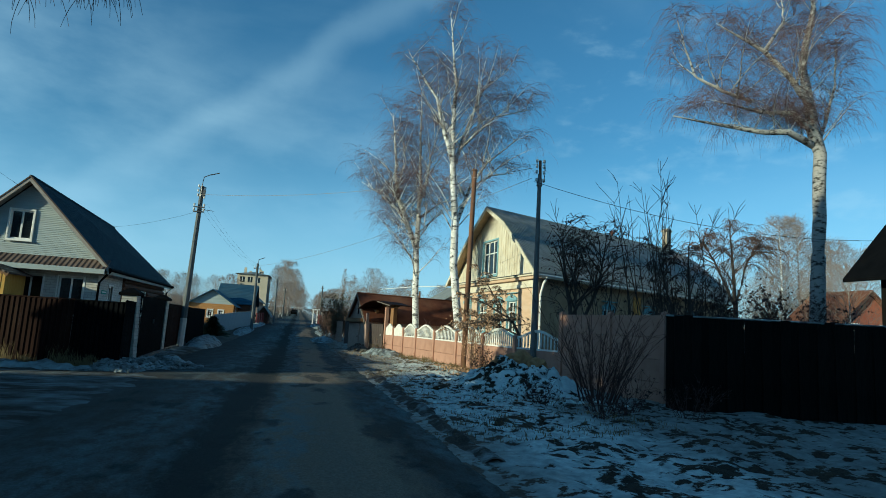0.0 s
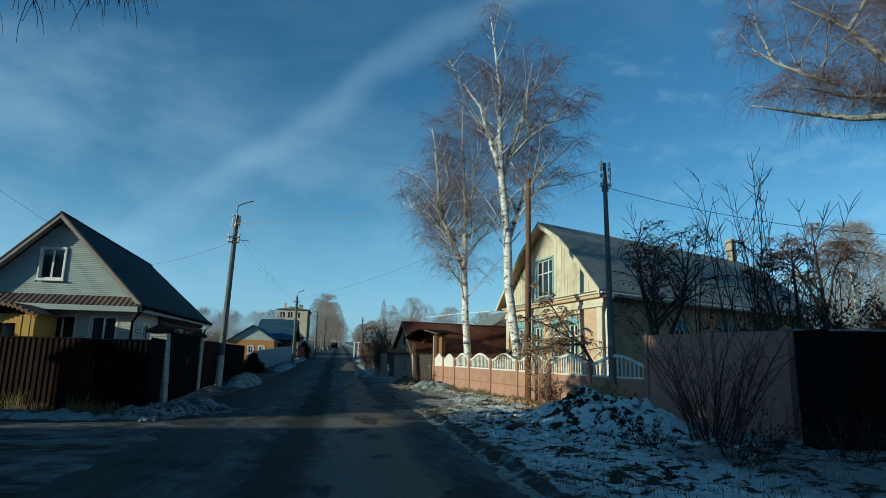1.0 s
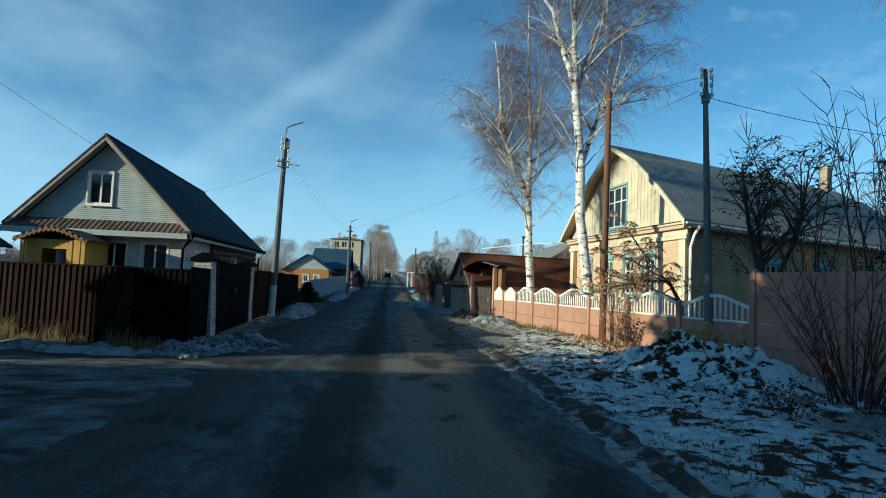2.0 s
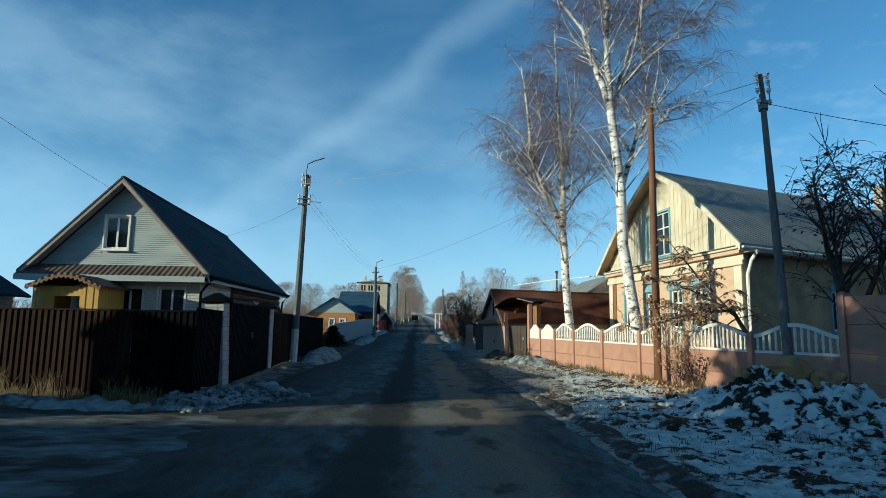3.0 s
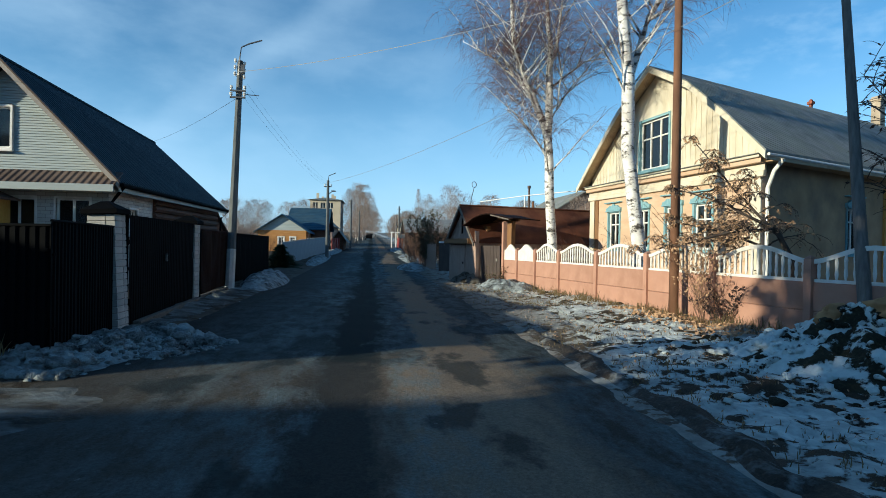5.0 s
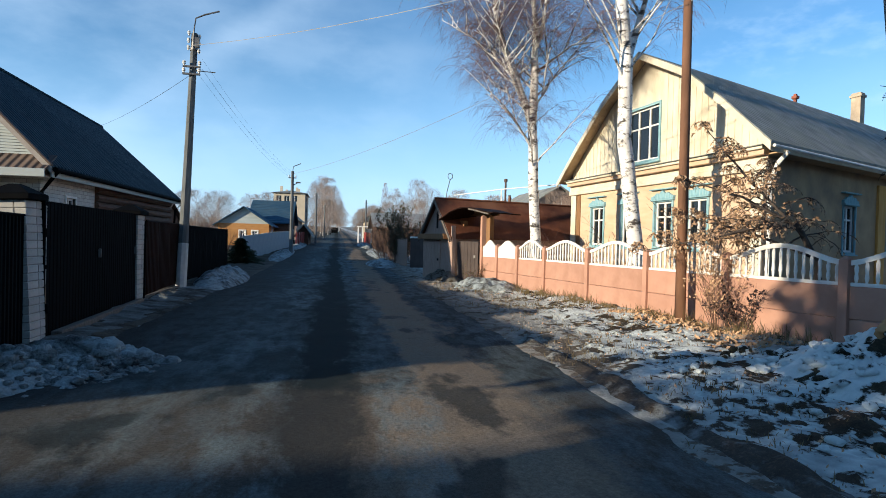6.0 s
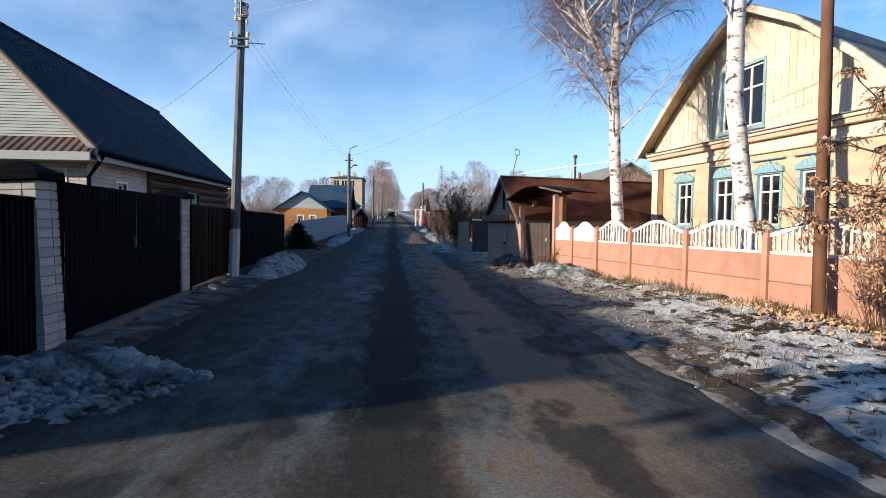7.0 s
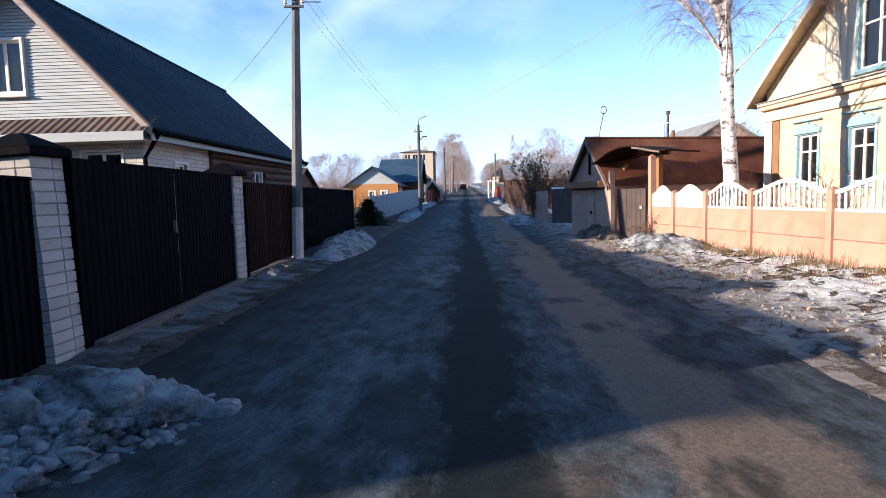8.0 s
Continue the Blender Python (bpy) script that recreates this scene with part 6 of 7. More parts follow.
def tufts(name, label, places, n, height, seed, mat="dry_grass", r=0.45):
    rng = random.Random(seed)
    me = Mesh()
    for x, y, s in places:
        for _ in range(n):
            a = rng.uniform(0, 6.28)
            q = rng.uniform(0, r * s)
            bx, by = x + math.cos(a) * q, y + math.sin(a) * q * 0.7
            z = ground_z(bx, by) - 0.02
            h = height * s * rng.uniform(0.4, 1.1)
            dx, dy = rng.uniform(-0.45, 0.45) * h, rng.uniform(-0.45, 0.45) * h
            w = 0.006
            me.add([(bx - w, by, z), (bx + w, by, z), (bx + dx * 0.4 + w * 0.7, by + dy * 0.4, z + h * 0.6), (bx + dx * 0.4 - w * 0.7, by + dy * 0.4, z + h * 0.6), (bx + dx, by + dy, z + h)],
                   [(0, 1, 2, 3), (3, 2, 4)])
    thing(name, label, "grass", mesh=me, material=M[mat], kind="stuff")


rng = random.Random(4)
tufts("dry_grass", "Tall dry straw-coloured grass along the steel fence", [(-3.4 - i * 0.42 + rng.uniform(-0.2, 0.2), 13.0 + i * 0.07 + rng.uniform(-0.35, 0.0), rng.uniform(0.25, 1.1)) for i in range(26)], 130, 0.5, 1)
tufts("dry_grass", "Dry weeds at the foot of the concrete fence",
      [(5.3 + (25 - y) * 0.172 - 0.3 + rng.uniform(-0.15, 0.12), y, rng.uniform(0.4, 1.0)) for y in [14.6 + i * 0.31 for i in range(34)]], 32, 0.30, 2)
tufts("dry_grass", "Scattered short dry grass in the snowy verge", [(rng.uniform(3.1, 6.6), rng.uniform(5, 26), rng.uniform(0.3, 0.8)) for _ in range(260)], 22, 0.13, 3, r=0.8)


# ---------------------------------------------------------------- snow, heaps and stones
def heap(name, label, category, cx, cy, rx, ry, h, seed, mat, turn=0.0, lump=0.35, step=0.07, freq=2.2, peak=0.9):
    """A lumpy heap lying on the ground."""
    c, s = math.cos(radians(turn)), math.sin(radians(turn))

    def fz(x, y):
        u, v = ((x * c + y * s) / rx, (-x * s + y * c) / ry)
        d = u * u + v * v
        g = ground_z(cx + x, cy + y)
        body = max(0.0, 1 - d) ** peak
        lumps = 0.32 + 0.34 * rough_noise(x, y, freq, seed) + 0.22 * rough_noise(x, y, freq * 2.1, seed + 3) + 0.08 * rough_noise(x, y, freq * 4.3, seed + 9)
        return g + h * body * (1 - lump + 2.2 * lump * lumps) - 0.06 * smooth01(0.7, 1.1, d)

    m = max(rx, ry)
    thing(name, label, category, Matrix.Translation((cx, cy, 0)), mesh=grid_mesh(steps((-m, m, step)), steps((-m, m, step)), fz), material=M[mat], smooth=True)
    return lambda x, y: max(ground_z(x, y), fz(x - cx, y - cy))


mound_top = heap("earth_mound", "Snow-covered heap of soil and rubble against the concrete fence", "heap", 6.4, 12.0, 1.6, 2.2, 0.66, 2.0, "mound", 10, 0.55, 0.04, 3.4, 1.5)
heap("earth_mound", "Low frosted heap of rubble beside the gate", "heap", 4.75, 24.4, 0.75, 1.5, 0.28, 5.0, "bank", 10, 0.6, 0.05, 4)
corner_top = heap("snow_bank", "Lumpy ploughed snow bank at the fence corner", "snow bank", -2.45, 13.45, 1.5, 0.85, 0.17, 7.0, "bank", 38, 0.9, 0.025, 5.0)
heap("snow_bank", "Ploughed snow bank along the steel fence", "snow bank", -2.95, 26.2, 0.75, 3.6, 0.36, 9.0, "bank", 4, 0.6, 0.08, 3.2)
heap("snow_bank", "Thin snow ridge along the lane edge", "snow bank", -5.0, 12.6, 2.3, 0.3, 0.13, 11.0, "bank", -8, 0.7, 0.06, 4)
heap("snow_bank", "Broad snow patch on the far verge", "snow bank", 2.55, 37.5, 0.8, 3.0, 0.3, 13.0, "bank", 0, 0.6, 0.1, 2.5)
heap("snow_bank", "Patchy snow on the verge before the bushes", "snow bank", 3.0, 47.0, 0.75, 6.0, 0.22, 19.0, "bank", 0, 0.7, 0.1, 2.2)
heap("snow_bank", "Patchy snow on the verge at the street's end", "snow bank", 2.9, 64.0, 0.7, 9.0, 0.25, 23.0, "bank", 0, 0.7, 0.15, 1.8)
heap("snow_bank", "Snow ridge along the verge of the far gardens", "snow bank", -2.7, 58.0, 0.6, 8.0, 0.25, 25.0, "bank", 0, 0.7, 0.15, 1.8)
heap("snow_bank", "Snow strip before the pale fence", "snow bank", -2.75, 44.0, 0.6, 6.5, 0.25, 15.0, "bank", 0, 0.6, 0.12, 2.5)
heap("brushwood", "Low heap of frosted brushwood by the shed", "heap", 4.0, 27.6, 0.6, 1.3, 0.3, 17.0, "verge", 8, 0.6, 0.07, 4)


def edge_ridge(x, y0, y1, seed, label):
    """A low ridge of frozen slush along the edge of the asphalt."""
    def fz(u, v):
        c = x + 0.12 * rough_noise(0, v, 0.8, seed) + 0.05 * rough_noise(0, v, 3.0, seed)
        w = 0.13 + 0.06 * rough_noise(1, v, 1.1, seed)
        h = 0.055 * (0.75 + 0.8 * rough_noise(u, v, 3.5, seed)) * math.exp(-((u - c) / w) ** 2)
        return max(ground_z(u, v), road_top(u, v)) - 0.02 + h * 1.6
    thing("slush_ridge", label, "snow ridge", mesh=grid_mesh(steps((x - 0.4, x + 0.4, 0.05)), steps((y0, y1, 0.07)), fz), material=M["slush"], kind="stuff", smooth=True)


edge_ridge(3.02, 4.0, 15.5, 21.0, "Low ridge of frozen slush along the asphalt edge")


def boulder(x, y, z, r, seed, label):
    rng = random.Random(seed)
    bm = bmesh.new()
    bmesh.ops.create_icosphere(bm, subdivisions=4, radius=r)
    for v in bm.verts:
        k = noise.noise(v.co * (1.6 / r) + Vector((seed, 0, 0)))
        v.co *= 1 + 0.34 * k + 0.16 * noise.noise(v.co * (5.0 / r)) + 0.08 * noise.noise(v.co * (11.0 / r))
        v.co.z *= 0.72
    me = bpy.data.meshes.new("boulder")
    bm.to_mesh(me)
    bm.free()
    me.materials.append(M["rock"])
    me.polygons.foreach_set("use_smooth", [True] * len(me.polygons))
    ob = new("boulder", me)
    ob.matrix_world = Matrix.Translation((x, y, z))
    tagged(ob, label, "boulder")


boulder(6.42, 12.05, mound_top(6.42, 12.05) + 0.04, 0.32, 3, "Large tan clay boulder on top of the snowy rubble heap")
boulder(6.7, 11.62, mound_top(6.7, 11.62) + 0.03, 0.25, 6, "Tan clay lump on the flank of the rubble heap")
boulder(6.1, 12.6, mound_top(6.1, 12.6), 0.22, 8, "Tan clay lump half sunk in the rubble heap")


def clods(n, seed, fx, mat, label, lo, hi, base=ground_z):
    """Small rounded lumps, sunk a little into the ground."""
    rng = random.Random(seed)
    bm = bmesh.new()
    bmesh.ops.create_icosphere(bm, subdivisions=2, radius=1)
    ball = [v.co.copy() for v in bm.verts]
    faces = [tuple(v.index for v in f.verts) for f in bm.faces]
    bm.free()
    me = Mesh()
    for _ in range(n):
        x, y = fx(rng)
        s = rng.uniform(lo, hi)
        o = Vector((x, y, base(x, y) + s * 0.15))
        k = Vector((rng.uniform(0, 50), rng.uniform(0, 50), 0))
        me.add([tuple(o + Vector((p.x, p.y, p.z * 0.65)) * s * (1 + 0.55 * noise.noise(p * 1.1 + k))) for p in ball], faces)
    thing("frozen_debris", label, "debris", mesh=me, material=M[mat], kind="stuff", smooth=True)


def ridge_top(x, y):
    """The crest of the ploughed lumps at the fence corner."""
    return corner_top(x, y) + 0.16 * math.exp(-((x + 2.25) / 0.5) ** 2 - ((y - 14.25) / 0.16) ** 2)


clods(260, 5, lambda r: (r.gauss(-2.25, 0.36), r.gauss(14.25, 0.17)), "bank", "Rounded lumps of frozen snow heaped at the fence corner", 0.05, 0.14, ridge_top)
clods(150, 25, lambda r: (-3.3 + 0.8 * r.random(), 12.2 + r.random() * 1.4), "bank", "Lumps of frozen snow pushed along the lane's corner", 0.04, 0.11, corner_top)
clods(700, 15, lambda r: (r.gauss(-2.25, 0.5), 14.3 - abs(r.gauss(0, 0.7))), "bank", "Loose crumbs of frozen snow before the fence corner", 0.012, 0.055, corner_top)
clods(260, 6, lambda r: (r.uniform(3.8, 5.6), r.gauss(24.4, 0.9)), "bank", "Small frosted stones scattered beside the gate", 0.02, 0.06)
clods(420, 7, lambda r: (r.gauss(5.7, 0.8), r.uniform(8.5, 14.5)), "mound", "Loose clods strewn over the rubble heap", 0.02, 0.075, mound_top)
clods(900, 9, lambda r: (3.0 + abs(r.gauss(0, 1.6)), r.uniform(6, 27)), "verge", "Frozen crumbs of soil and snow strewn over the verge", 0.01, 0.03)
clods(260, 8, lambda r: (r.uniform(-2.6, 2.9), r.uniform(12, 30)), "bank", "Crumbs of ice and grit strewn over the road", 0.006, 0.02)


def litter(n, seed, fx, mat, label, size):
    rng = random.Random(seed)
    me = Mesh()
    for _ in range(n):
        x, y = fx(rng)
        leaf(me, Vector((x, y, ground_z(x, y) + 0.02)), size * rng.uniform(0.6, 1.3), rng)
    thing("leaf_litter", label, "fallen leaves", mesh=me, material=M[mat], kind="stuff")


litter(1500, 3, lambda r: (3.2 + r.random() * 3.6, r.uniform(7, 26)), "leaf", "Brown fallen leaves scattered over the snowy verge", 0.019)
litter(1200, 4, lambda r: (r.gauss(6.3, 0.35), r.uniform(14.5, 18.5)), "leaf", "Brown fallen leaves at the foot of the concrete fence", 0.045)


# ---------------------------------------------------------------- plank fence and dark house on the near plot
def plank_fence():
    f = thing("plank_fence", "Near-black plank fence with snow on its rail", "fence")
    a, b = Vector((8.2, 8.62, -0.06)), Vector((15.5, 5.2, -0.06))
    d = b - a
    ang = math.atan2(d.y, d.x)
    n = 50
    w = d.length / n
    rng = random.Random(12)
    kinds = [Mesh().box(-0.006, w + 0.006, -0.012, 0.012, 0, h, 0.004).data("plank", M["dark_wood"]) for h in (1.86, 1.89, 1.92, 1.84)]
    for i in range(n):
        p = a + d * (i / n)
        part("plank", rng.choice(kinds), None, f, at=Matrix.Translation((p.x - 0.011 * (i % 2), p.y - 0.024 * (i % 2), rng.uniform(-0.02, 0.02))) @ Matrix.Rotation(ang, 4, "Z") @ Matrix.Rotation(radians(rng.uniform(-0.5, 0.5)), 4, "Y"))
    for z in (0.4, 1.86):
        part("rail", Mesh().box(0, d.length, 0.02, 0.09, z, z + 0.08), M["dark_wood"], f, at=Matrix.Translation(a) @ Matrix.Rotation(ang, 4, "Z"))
    part("snow_cap", Mesh().box(0, d.length, 0.015, 0.095, 1.942, 1.975, 0.012), M["bank"], f, "thin snow on the rail", at=Matrix.Translation(a) @ Matrix.Rotation(ang, 4, "Z"))


plank_fence()


def plain_house(label, x0, x1, y0, y1, eave, ridge, wall, roof, axis="y", z=0.0, gable=None, windows=(), over=0.4, turn=0.0):
    """A gabled house; axis: the way the ridge runs. windows: (side, along, bottom, width, height)."""
    h = thing("house", label, "house", Matrix.Translation((x0, y0, z)) @ Matrix.Rotation(radians(turn), 4, "Z"))
    w, d = x1 - x0, y1 - y0
    front = [(a - ww / 2, a + ww / 2, b, b + hh) for s, a, b, ww, hh in windows if s == "front"]
    east = [(a - ww / 2, a + ww / 2, b, b + hh) for s, a, b, ww, hh in windows if s == "east"]
    t = 0.2
    part("wall", wall_mesh(0, w, -0.3, lambda u: eave, front, t), M[wall], h)
    part("wall", Mesh().box(0, w, d - t, d, -0.3, eave), M[wall], h)
    part("wall", Mesh().box(0, t, t, d - t, -0.3, eave), M[wall], h)
    T = Matrix(((0, -1, 0, w), (1, 0, 0, 0), (0, 0, 1, 0), (0, 0, 0, 1)))
    me = wall_mesh(t, d - t, -0.3, lambda u: eave, east, t)
    me.v = [tuple(T @ Vector(p)) for p in me.v]
    part("wall", me, M[wall], h)
    for s, a, b, ww, hh in windows:
        at = Matrix.Translation((a, 0, b)) if s == "front" else T @ Matrix.Translation((a, 0, b))
        window_part(h, at, ww, hh, M["white"], M["white"], (0.5,), 0.7, False, False, 0.09)
    rise = ridge - eave
    if axis == "y":
        for a in (0, d - t):
            part("gable", Mesh().prism([(0, eave), (w, eave), (w / 2, ridge - 0.05)], a, a + t), M[gable or wall], h)
        k = over * rise / (w / 2)
        for xa, xb, za, zb in ((-over, w / 2, eave - k, ridge), (w / 2, w + over, ridge, eave - k)):
            part("roof_slope", Mesh().prism([(xa, za), (xb, zb), (xb, zb + 0.08), (xa, za + 0.08)], -over, d + over), M[roof], h)
    else:
        for a in (0, w - t):
            part("gable", Mesh().prism([(0, eave), (d, eave), (d / 2, ridge - 0.05)], a, a + t, "x"), M[gable or wall], h)
        k = over * rise / (d / 2)
        for ya, yb, za, zb in ((-over, d / 2, eave - k, ridge), (d / 2, d + over, ridge, eave - k)):
            part("roof_slope", Mesh().prism([(ya, za), (yb, zb), (yb, zb + 0.08), (ya, za + 0.08)], -over, w + over, "x"), M[roof], h)
    return h


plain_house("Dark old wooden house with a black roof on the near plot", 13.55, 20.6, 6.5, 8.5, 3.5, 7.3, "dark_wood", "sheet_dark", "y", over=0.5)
# the next five stand out of view, added to block sun and sky
plain_house("Unseen wooden house with a slate roof, added across the lane to cast shade", -24.0, -12.6, -9.0, 3.3, 4.2, 8.2, "logs", "slate", "x", windows=(("east", 3.0, 1.2, 0.9, 1.2), ("east", 8.0, 1.2, 0.9, 1.2)))
plain_house("Unseen plank shed added across the lane to shade the near road", -13.0, -9.6, -1.0, 2.5, 2.9, 4.2, "dark_wood", "slate", "x")
plain_house("Unseen low brick garage added to edge the sunlit road strip", -14.0, -12.0, 8.2, 9.2, 3.3, 3.6, "brickwall", "slate", "y", over=0.1)
plain_house("Unseen wooden house with a slate roof, added beside the street to cut sky light", 7.5, 16.0, -16.0, -6.0, 3.4, 7.0, "logs", "slate", "y")
plain_house("Unseen wooden house with a slate roof, added behind to cut sky light", -15.0, -5.0, -22.0, -12.0, 3.6, 7.4, "logs", "slate", "x")
plain_house("Small house with a dark roof beside the steel fence", -21.0, -14.6, 19.0, 26.0, 2.4, 4.4, "brickwall", "blue_roof", "y")


# ---------------------------------------------------------------- shed, canopy gate and yard gates past the concrete fence
def street_shed():
    """Own axes: x along the street face (towards the camera), y into the plot."""
    a, b = Vector((3.58, 29.5)), Vector((4.25, 27.15))
    d = (b - a).normalized()
    at = Matrix(((d.x, -d.y, 0, a.x), (d.y, d.x, 0, a.y), (0, 0, 1, -0.05), (0, 0, 0, 1)))
    s = thing("shed", "Grey plank shed with a pointed gable and rusty iron roof", "shed", at)
    w, deep, eave, ridge = (b - a).length, 6.2, 1.62, 2.92
    split = w * 0.6
    part("wall", wall_mesh(0, w, -0.1, lambda u: eave, [(0.06, split, 0.0, 1.46)], 0.1), M["shed_wood"], s)
    leafp = part("door", Mesh().box(0.08, split - 0.02, 0.03, 0.05, 0.02, 1.44, 0.004), M["shed_wood"], s, "grey-brown plank door")
    n = 6
    for i in range(n):
        x0 = 0.085 + i * (split - 0.11) / n
        part("board", Mesh().box(x0, x0 + (split - 0.11) / n - 0.012, 0.002, 0.029, 0.025, 1.435, 0.004), M["shed_wood"], leafp)
    part("latch", Mesh().box(split - 0.2, split - 0.12, -0.03, 0.0, 0.72, 0.8, 0.008), M["sheet_dark"], leafp)
    for i in range(6):
        z = 0.03 + i * 0.235
        part("board", Mesh().box(split + 0.03, w - 0.02, -0.022, -0.002, z, z + 0.22, 0.004), M["shed_wood"], s)
    for x in (split - 0.0, w - 0.09):
        part("jamb", Mesh().box(x, x + 0.09, -0.06, -0.024, -0.05, eave - 0.15, 0.008), M["shed_wood"], s)
    part("jamb", Mesh().box(w + 0.0, w + 0.12, -0.08, 0.04, -0.1, 1.95, 0.012), M["shed_wood"], s, "grey corner post")
    part("lintel", Mesh().box(-0.1, w * 0.86, -0.2, -0.002, eave - 0.13, eave + 0.06, 0.01), M["post_wood"], s, "brown lintel board")
    for i in range(9):
        x0, x1 = 0.06 + i * (w - 0.12) / 9, 0.06 + (i + 1) * (w - 0.12) / 9 - 0.012
        top = lambda x: eave + (ridge - eave - 0.12) * (1 - abs(x - w / 2) / (w / 2))
        mid = [(w / 2, top(w / 2))] if x0 < w / 2 < x1 else []
        part("gable_board", Mesh().prism([(x0, eave + 0.062), (x1, eave + 0.062), (x1, max(top(x1), eave + 0.07)), *mid, (x0, max(top(x0), eave + 0.07))], 0.0, 0.04), M["shed_wood"], s, "weathered gable board")
    part("gable_brace", Mesh().prism([(w / 2 - 0.05, eave + 0.25), (w / 2 + 0.05, eave + 0.25), (w / 2 + 0.05, ridge - 0.3), (w / 2 - 0.05, ridge - 0.3)], -0.03, -0.002), M["dark_wood"], s)
    part("wall", Mesh().box(0, 0.1, 0.1, deep, -0.1, eave), M["shed_wood"], s)
    part("wall", Mesh().box(w - 0.1, w, 0.1, deep, -0.1, eave), M["shed_wood"], s)
    part("wall", Mesh().box(0, w, deep, deep + 0.1, -0.1, eave).prism([(0.05, eave), (w - 0.05, eave), (w / 2, ridge - 0.1)], deep, deep + 0.1), M["shed_wood"], s)
    pitch = (ridge - eave) / (w / 2)
    for side in (-1, 1):
        # sheets lapped side by side down the slope
        y = -0.14
        k = 0
        while y < deep + 0.2:
            xe = w / 2 + side * (w / 2 + 0.1)
            ze = eave - 0.1 * pitch
            lift = 0.006 * (k % 2)
            quad = [(w / 2, ridge + lift), (xe, ze + lift)]
            part("roof_sheet", Mesh().prism([quad[0], quad[1], (xe, ze + lift + 0.02), (w / 2, ridge + lift + 0.02)], y, y + 0.66), M["rust_roof"], s, "rusty iron roof sheet")
            y += 0.64
            k += 1
        part("verge_board", Mesh().prism([(w / 2, ridge - 0.12), (xe, ze - 0.12), (xe, ze - 0.004), (w / 2, ridge - 0.004)], -0.19, -0.142), M["old_wood"], s, "grey verge board")
    part("ridge_cap", Mesh().tube([(w / 2, -0.15, ridge + 0.035), (w / 2, deep + 0.3, ridge + 0.035)], 0.04, 6), M["rust_roof"], s)
    mast = part("antenna", Mesh().tube([(w / 2, 0.3, ridge), (w / 2 - 0.05, 0.36, ridge + 0.3), (w / 2 - 0.1, 0.5, ridge + 0.75)], 0.014, 5), M["steel"], s, "thin aerial mast")
    part("loop", Mesh().tube([(w / 2 - 0.1, 0.5 + 0.1 * math.cos(k * 0.7), ridge + 0.86 + 0.11 * math.sin(k * 0.7)) for k in range(10)], 0.014, 5), M["steel"], mast)


street_shed()


def canopy_gate():
    a, b = Vector((4.36, 27.05)), Vector((4.96, 26.3))
    d = (b - a).normalized()
    at = Matrix(((d.x, -d.y, 0, a.x), (d.y, d.x, 0, a.y), (0, 0, 1, -0.02), (0, 0, 0, 1)))
    g = thing("canopy_gate", "Dark closed street gate under a curved canopy on wooden posts", "gate", at)
    w = (b - a).length
    n = 6
    leafp = part("gate_leaf", Mesh().box(0.03, w - 0.03, 0.022, 0.05, 0.08, 1.4, 0.006), M["gate_brown"], g, "grey-brown sheet gate leaf")
    for i in range(n):
        x0 = 0.03 + i * (w - 0.06) / n
        part("board", Mesh().box(x0 + 0.004, x0 + (w - 0.06) / n - 0.004, 0.0, 0.02, 0.08, 1.4, 0.004), M["gate_brown"], leafp)
    part("handle", Mesh().box(w - 0.2, w - 0.12, -0.03, -0.002, 0.85, 0.95, 0.006), M["steel"], leafp)
    for x, y, hh in ((0.62, 0.9, 2.42), (-0.28, 0.6, 2.12)):
        part("post", Mesh().box(x - 0.1, x + 0.1, y, y + 0.2, -0.1, hh, 0.012), M["post_wood"], g, "orange-brown wooden post")
    part("post", Mesh().box(0.42, 0.56, 1.2, 1.34, -0.1, 2.36, 0.012), M["post_wood"], g)
    part("beam", Mesh().box(-0.4, 0.95, 0.98, 1.1, 2.3, 2.42, 0.01), M["post_wood"], g)
    part("beam", Mesh().box(0.4, 1.0, 0.4, 0.5, 2.36, 2.46, 0.01), M["post_wood"], g, "short carrying beam")
    arc, k = [], 14
    for i in range(k + 1):
        u = i / k
        arc.append((-0.65 + u * 2.3, 2.1 + 0.22 * u + 0.3 * math.sin(math.pi * u ** 0.85) ** 1.5))
    me = Mesh()
    for (xa, za), (xb, zb) in zip(arc, arc[1:]):
        me.prism([(xa, za), (xb, zb), (xb, zb + 0.035), (xa, za + 0.035)], -0.25, 1.35)
    part("canopy", me, M["sheet"], g, "curved dark sheet canopy")
    edge = Mesh()
    for (xa, za), (xb, zb) in zip(arc[8:-1], arc[9:-1]):
        edge.prism([(xa, za - 0.05), (xb, zb - 0.05), (xb, zb - 0.004), (xa, za - 0.004)], -0.26, -0.22)
    part("edge_board", edge, M["old_wood"], g)


canopy_gate()
yg = thing("yard_gate", "Grey-brown steel yard gate with a pale top rail", "gate")
yard_at = Matrix.Translation((3.85, 35.6, 0.05)) @ Matrix.Rotation(radians(-55), 4, "Z")
part("gate_leaf", Mesh().box(0, 1.1, 0, 0.05, 0.0, 1.42, 0.01), M["gate_brown"], yg, at=yard_at)
part("rail", Mesh().box(0, 1.1, -0.02, 0.07, 1.422, 1.5, 0.01), M["white"], yg, at=yard_at)
bf = thing("board_fence", "Brown board fence beside the yard gate", "fence")
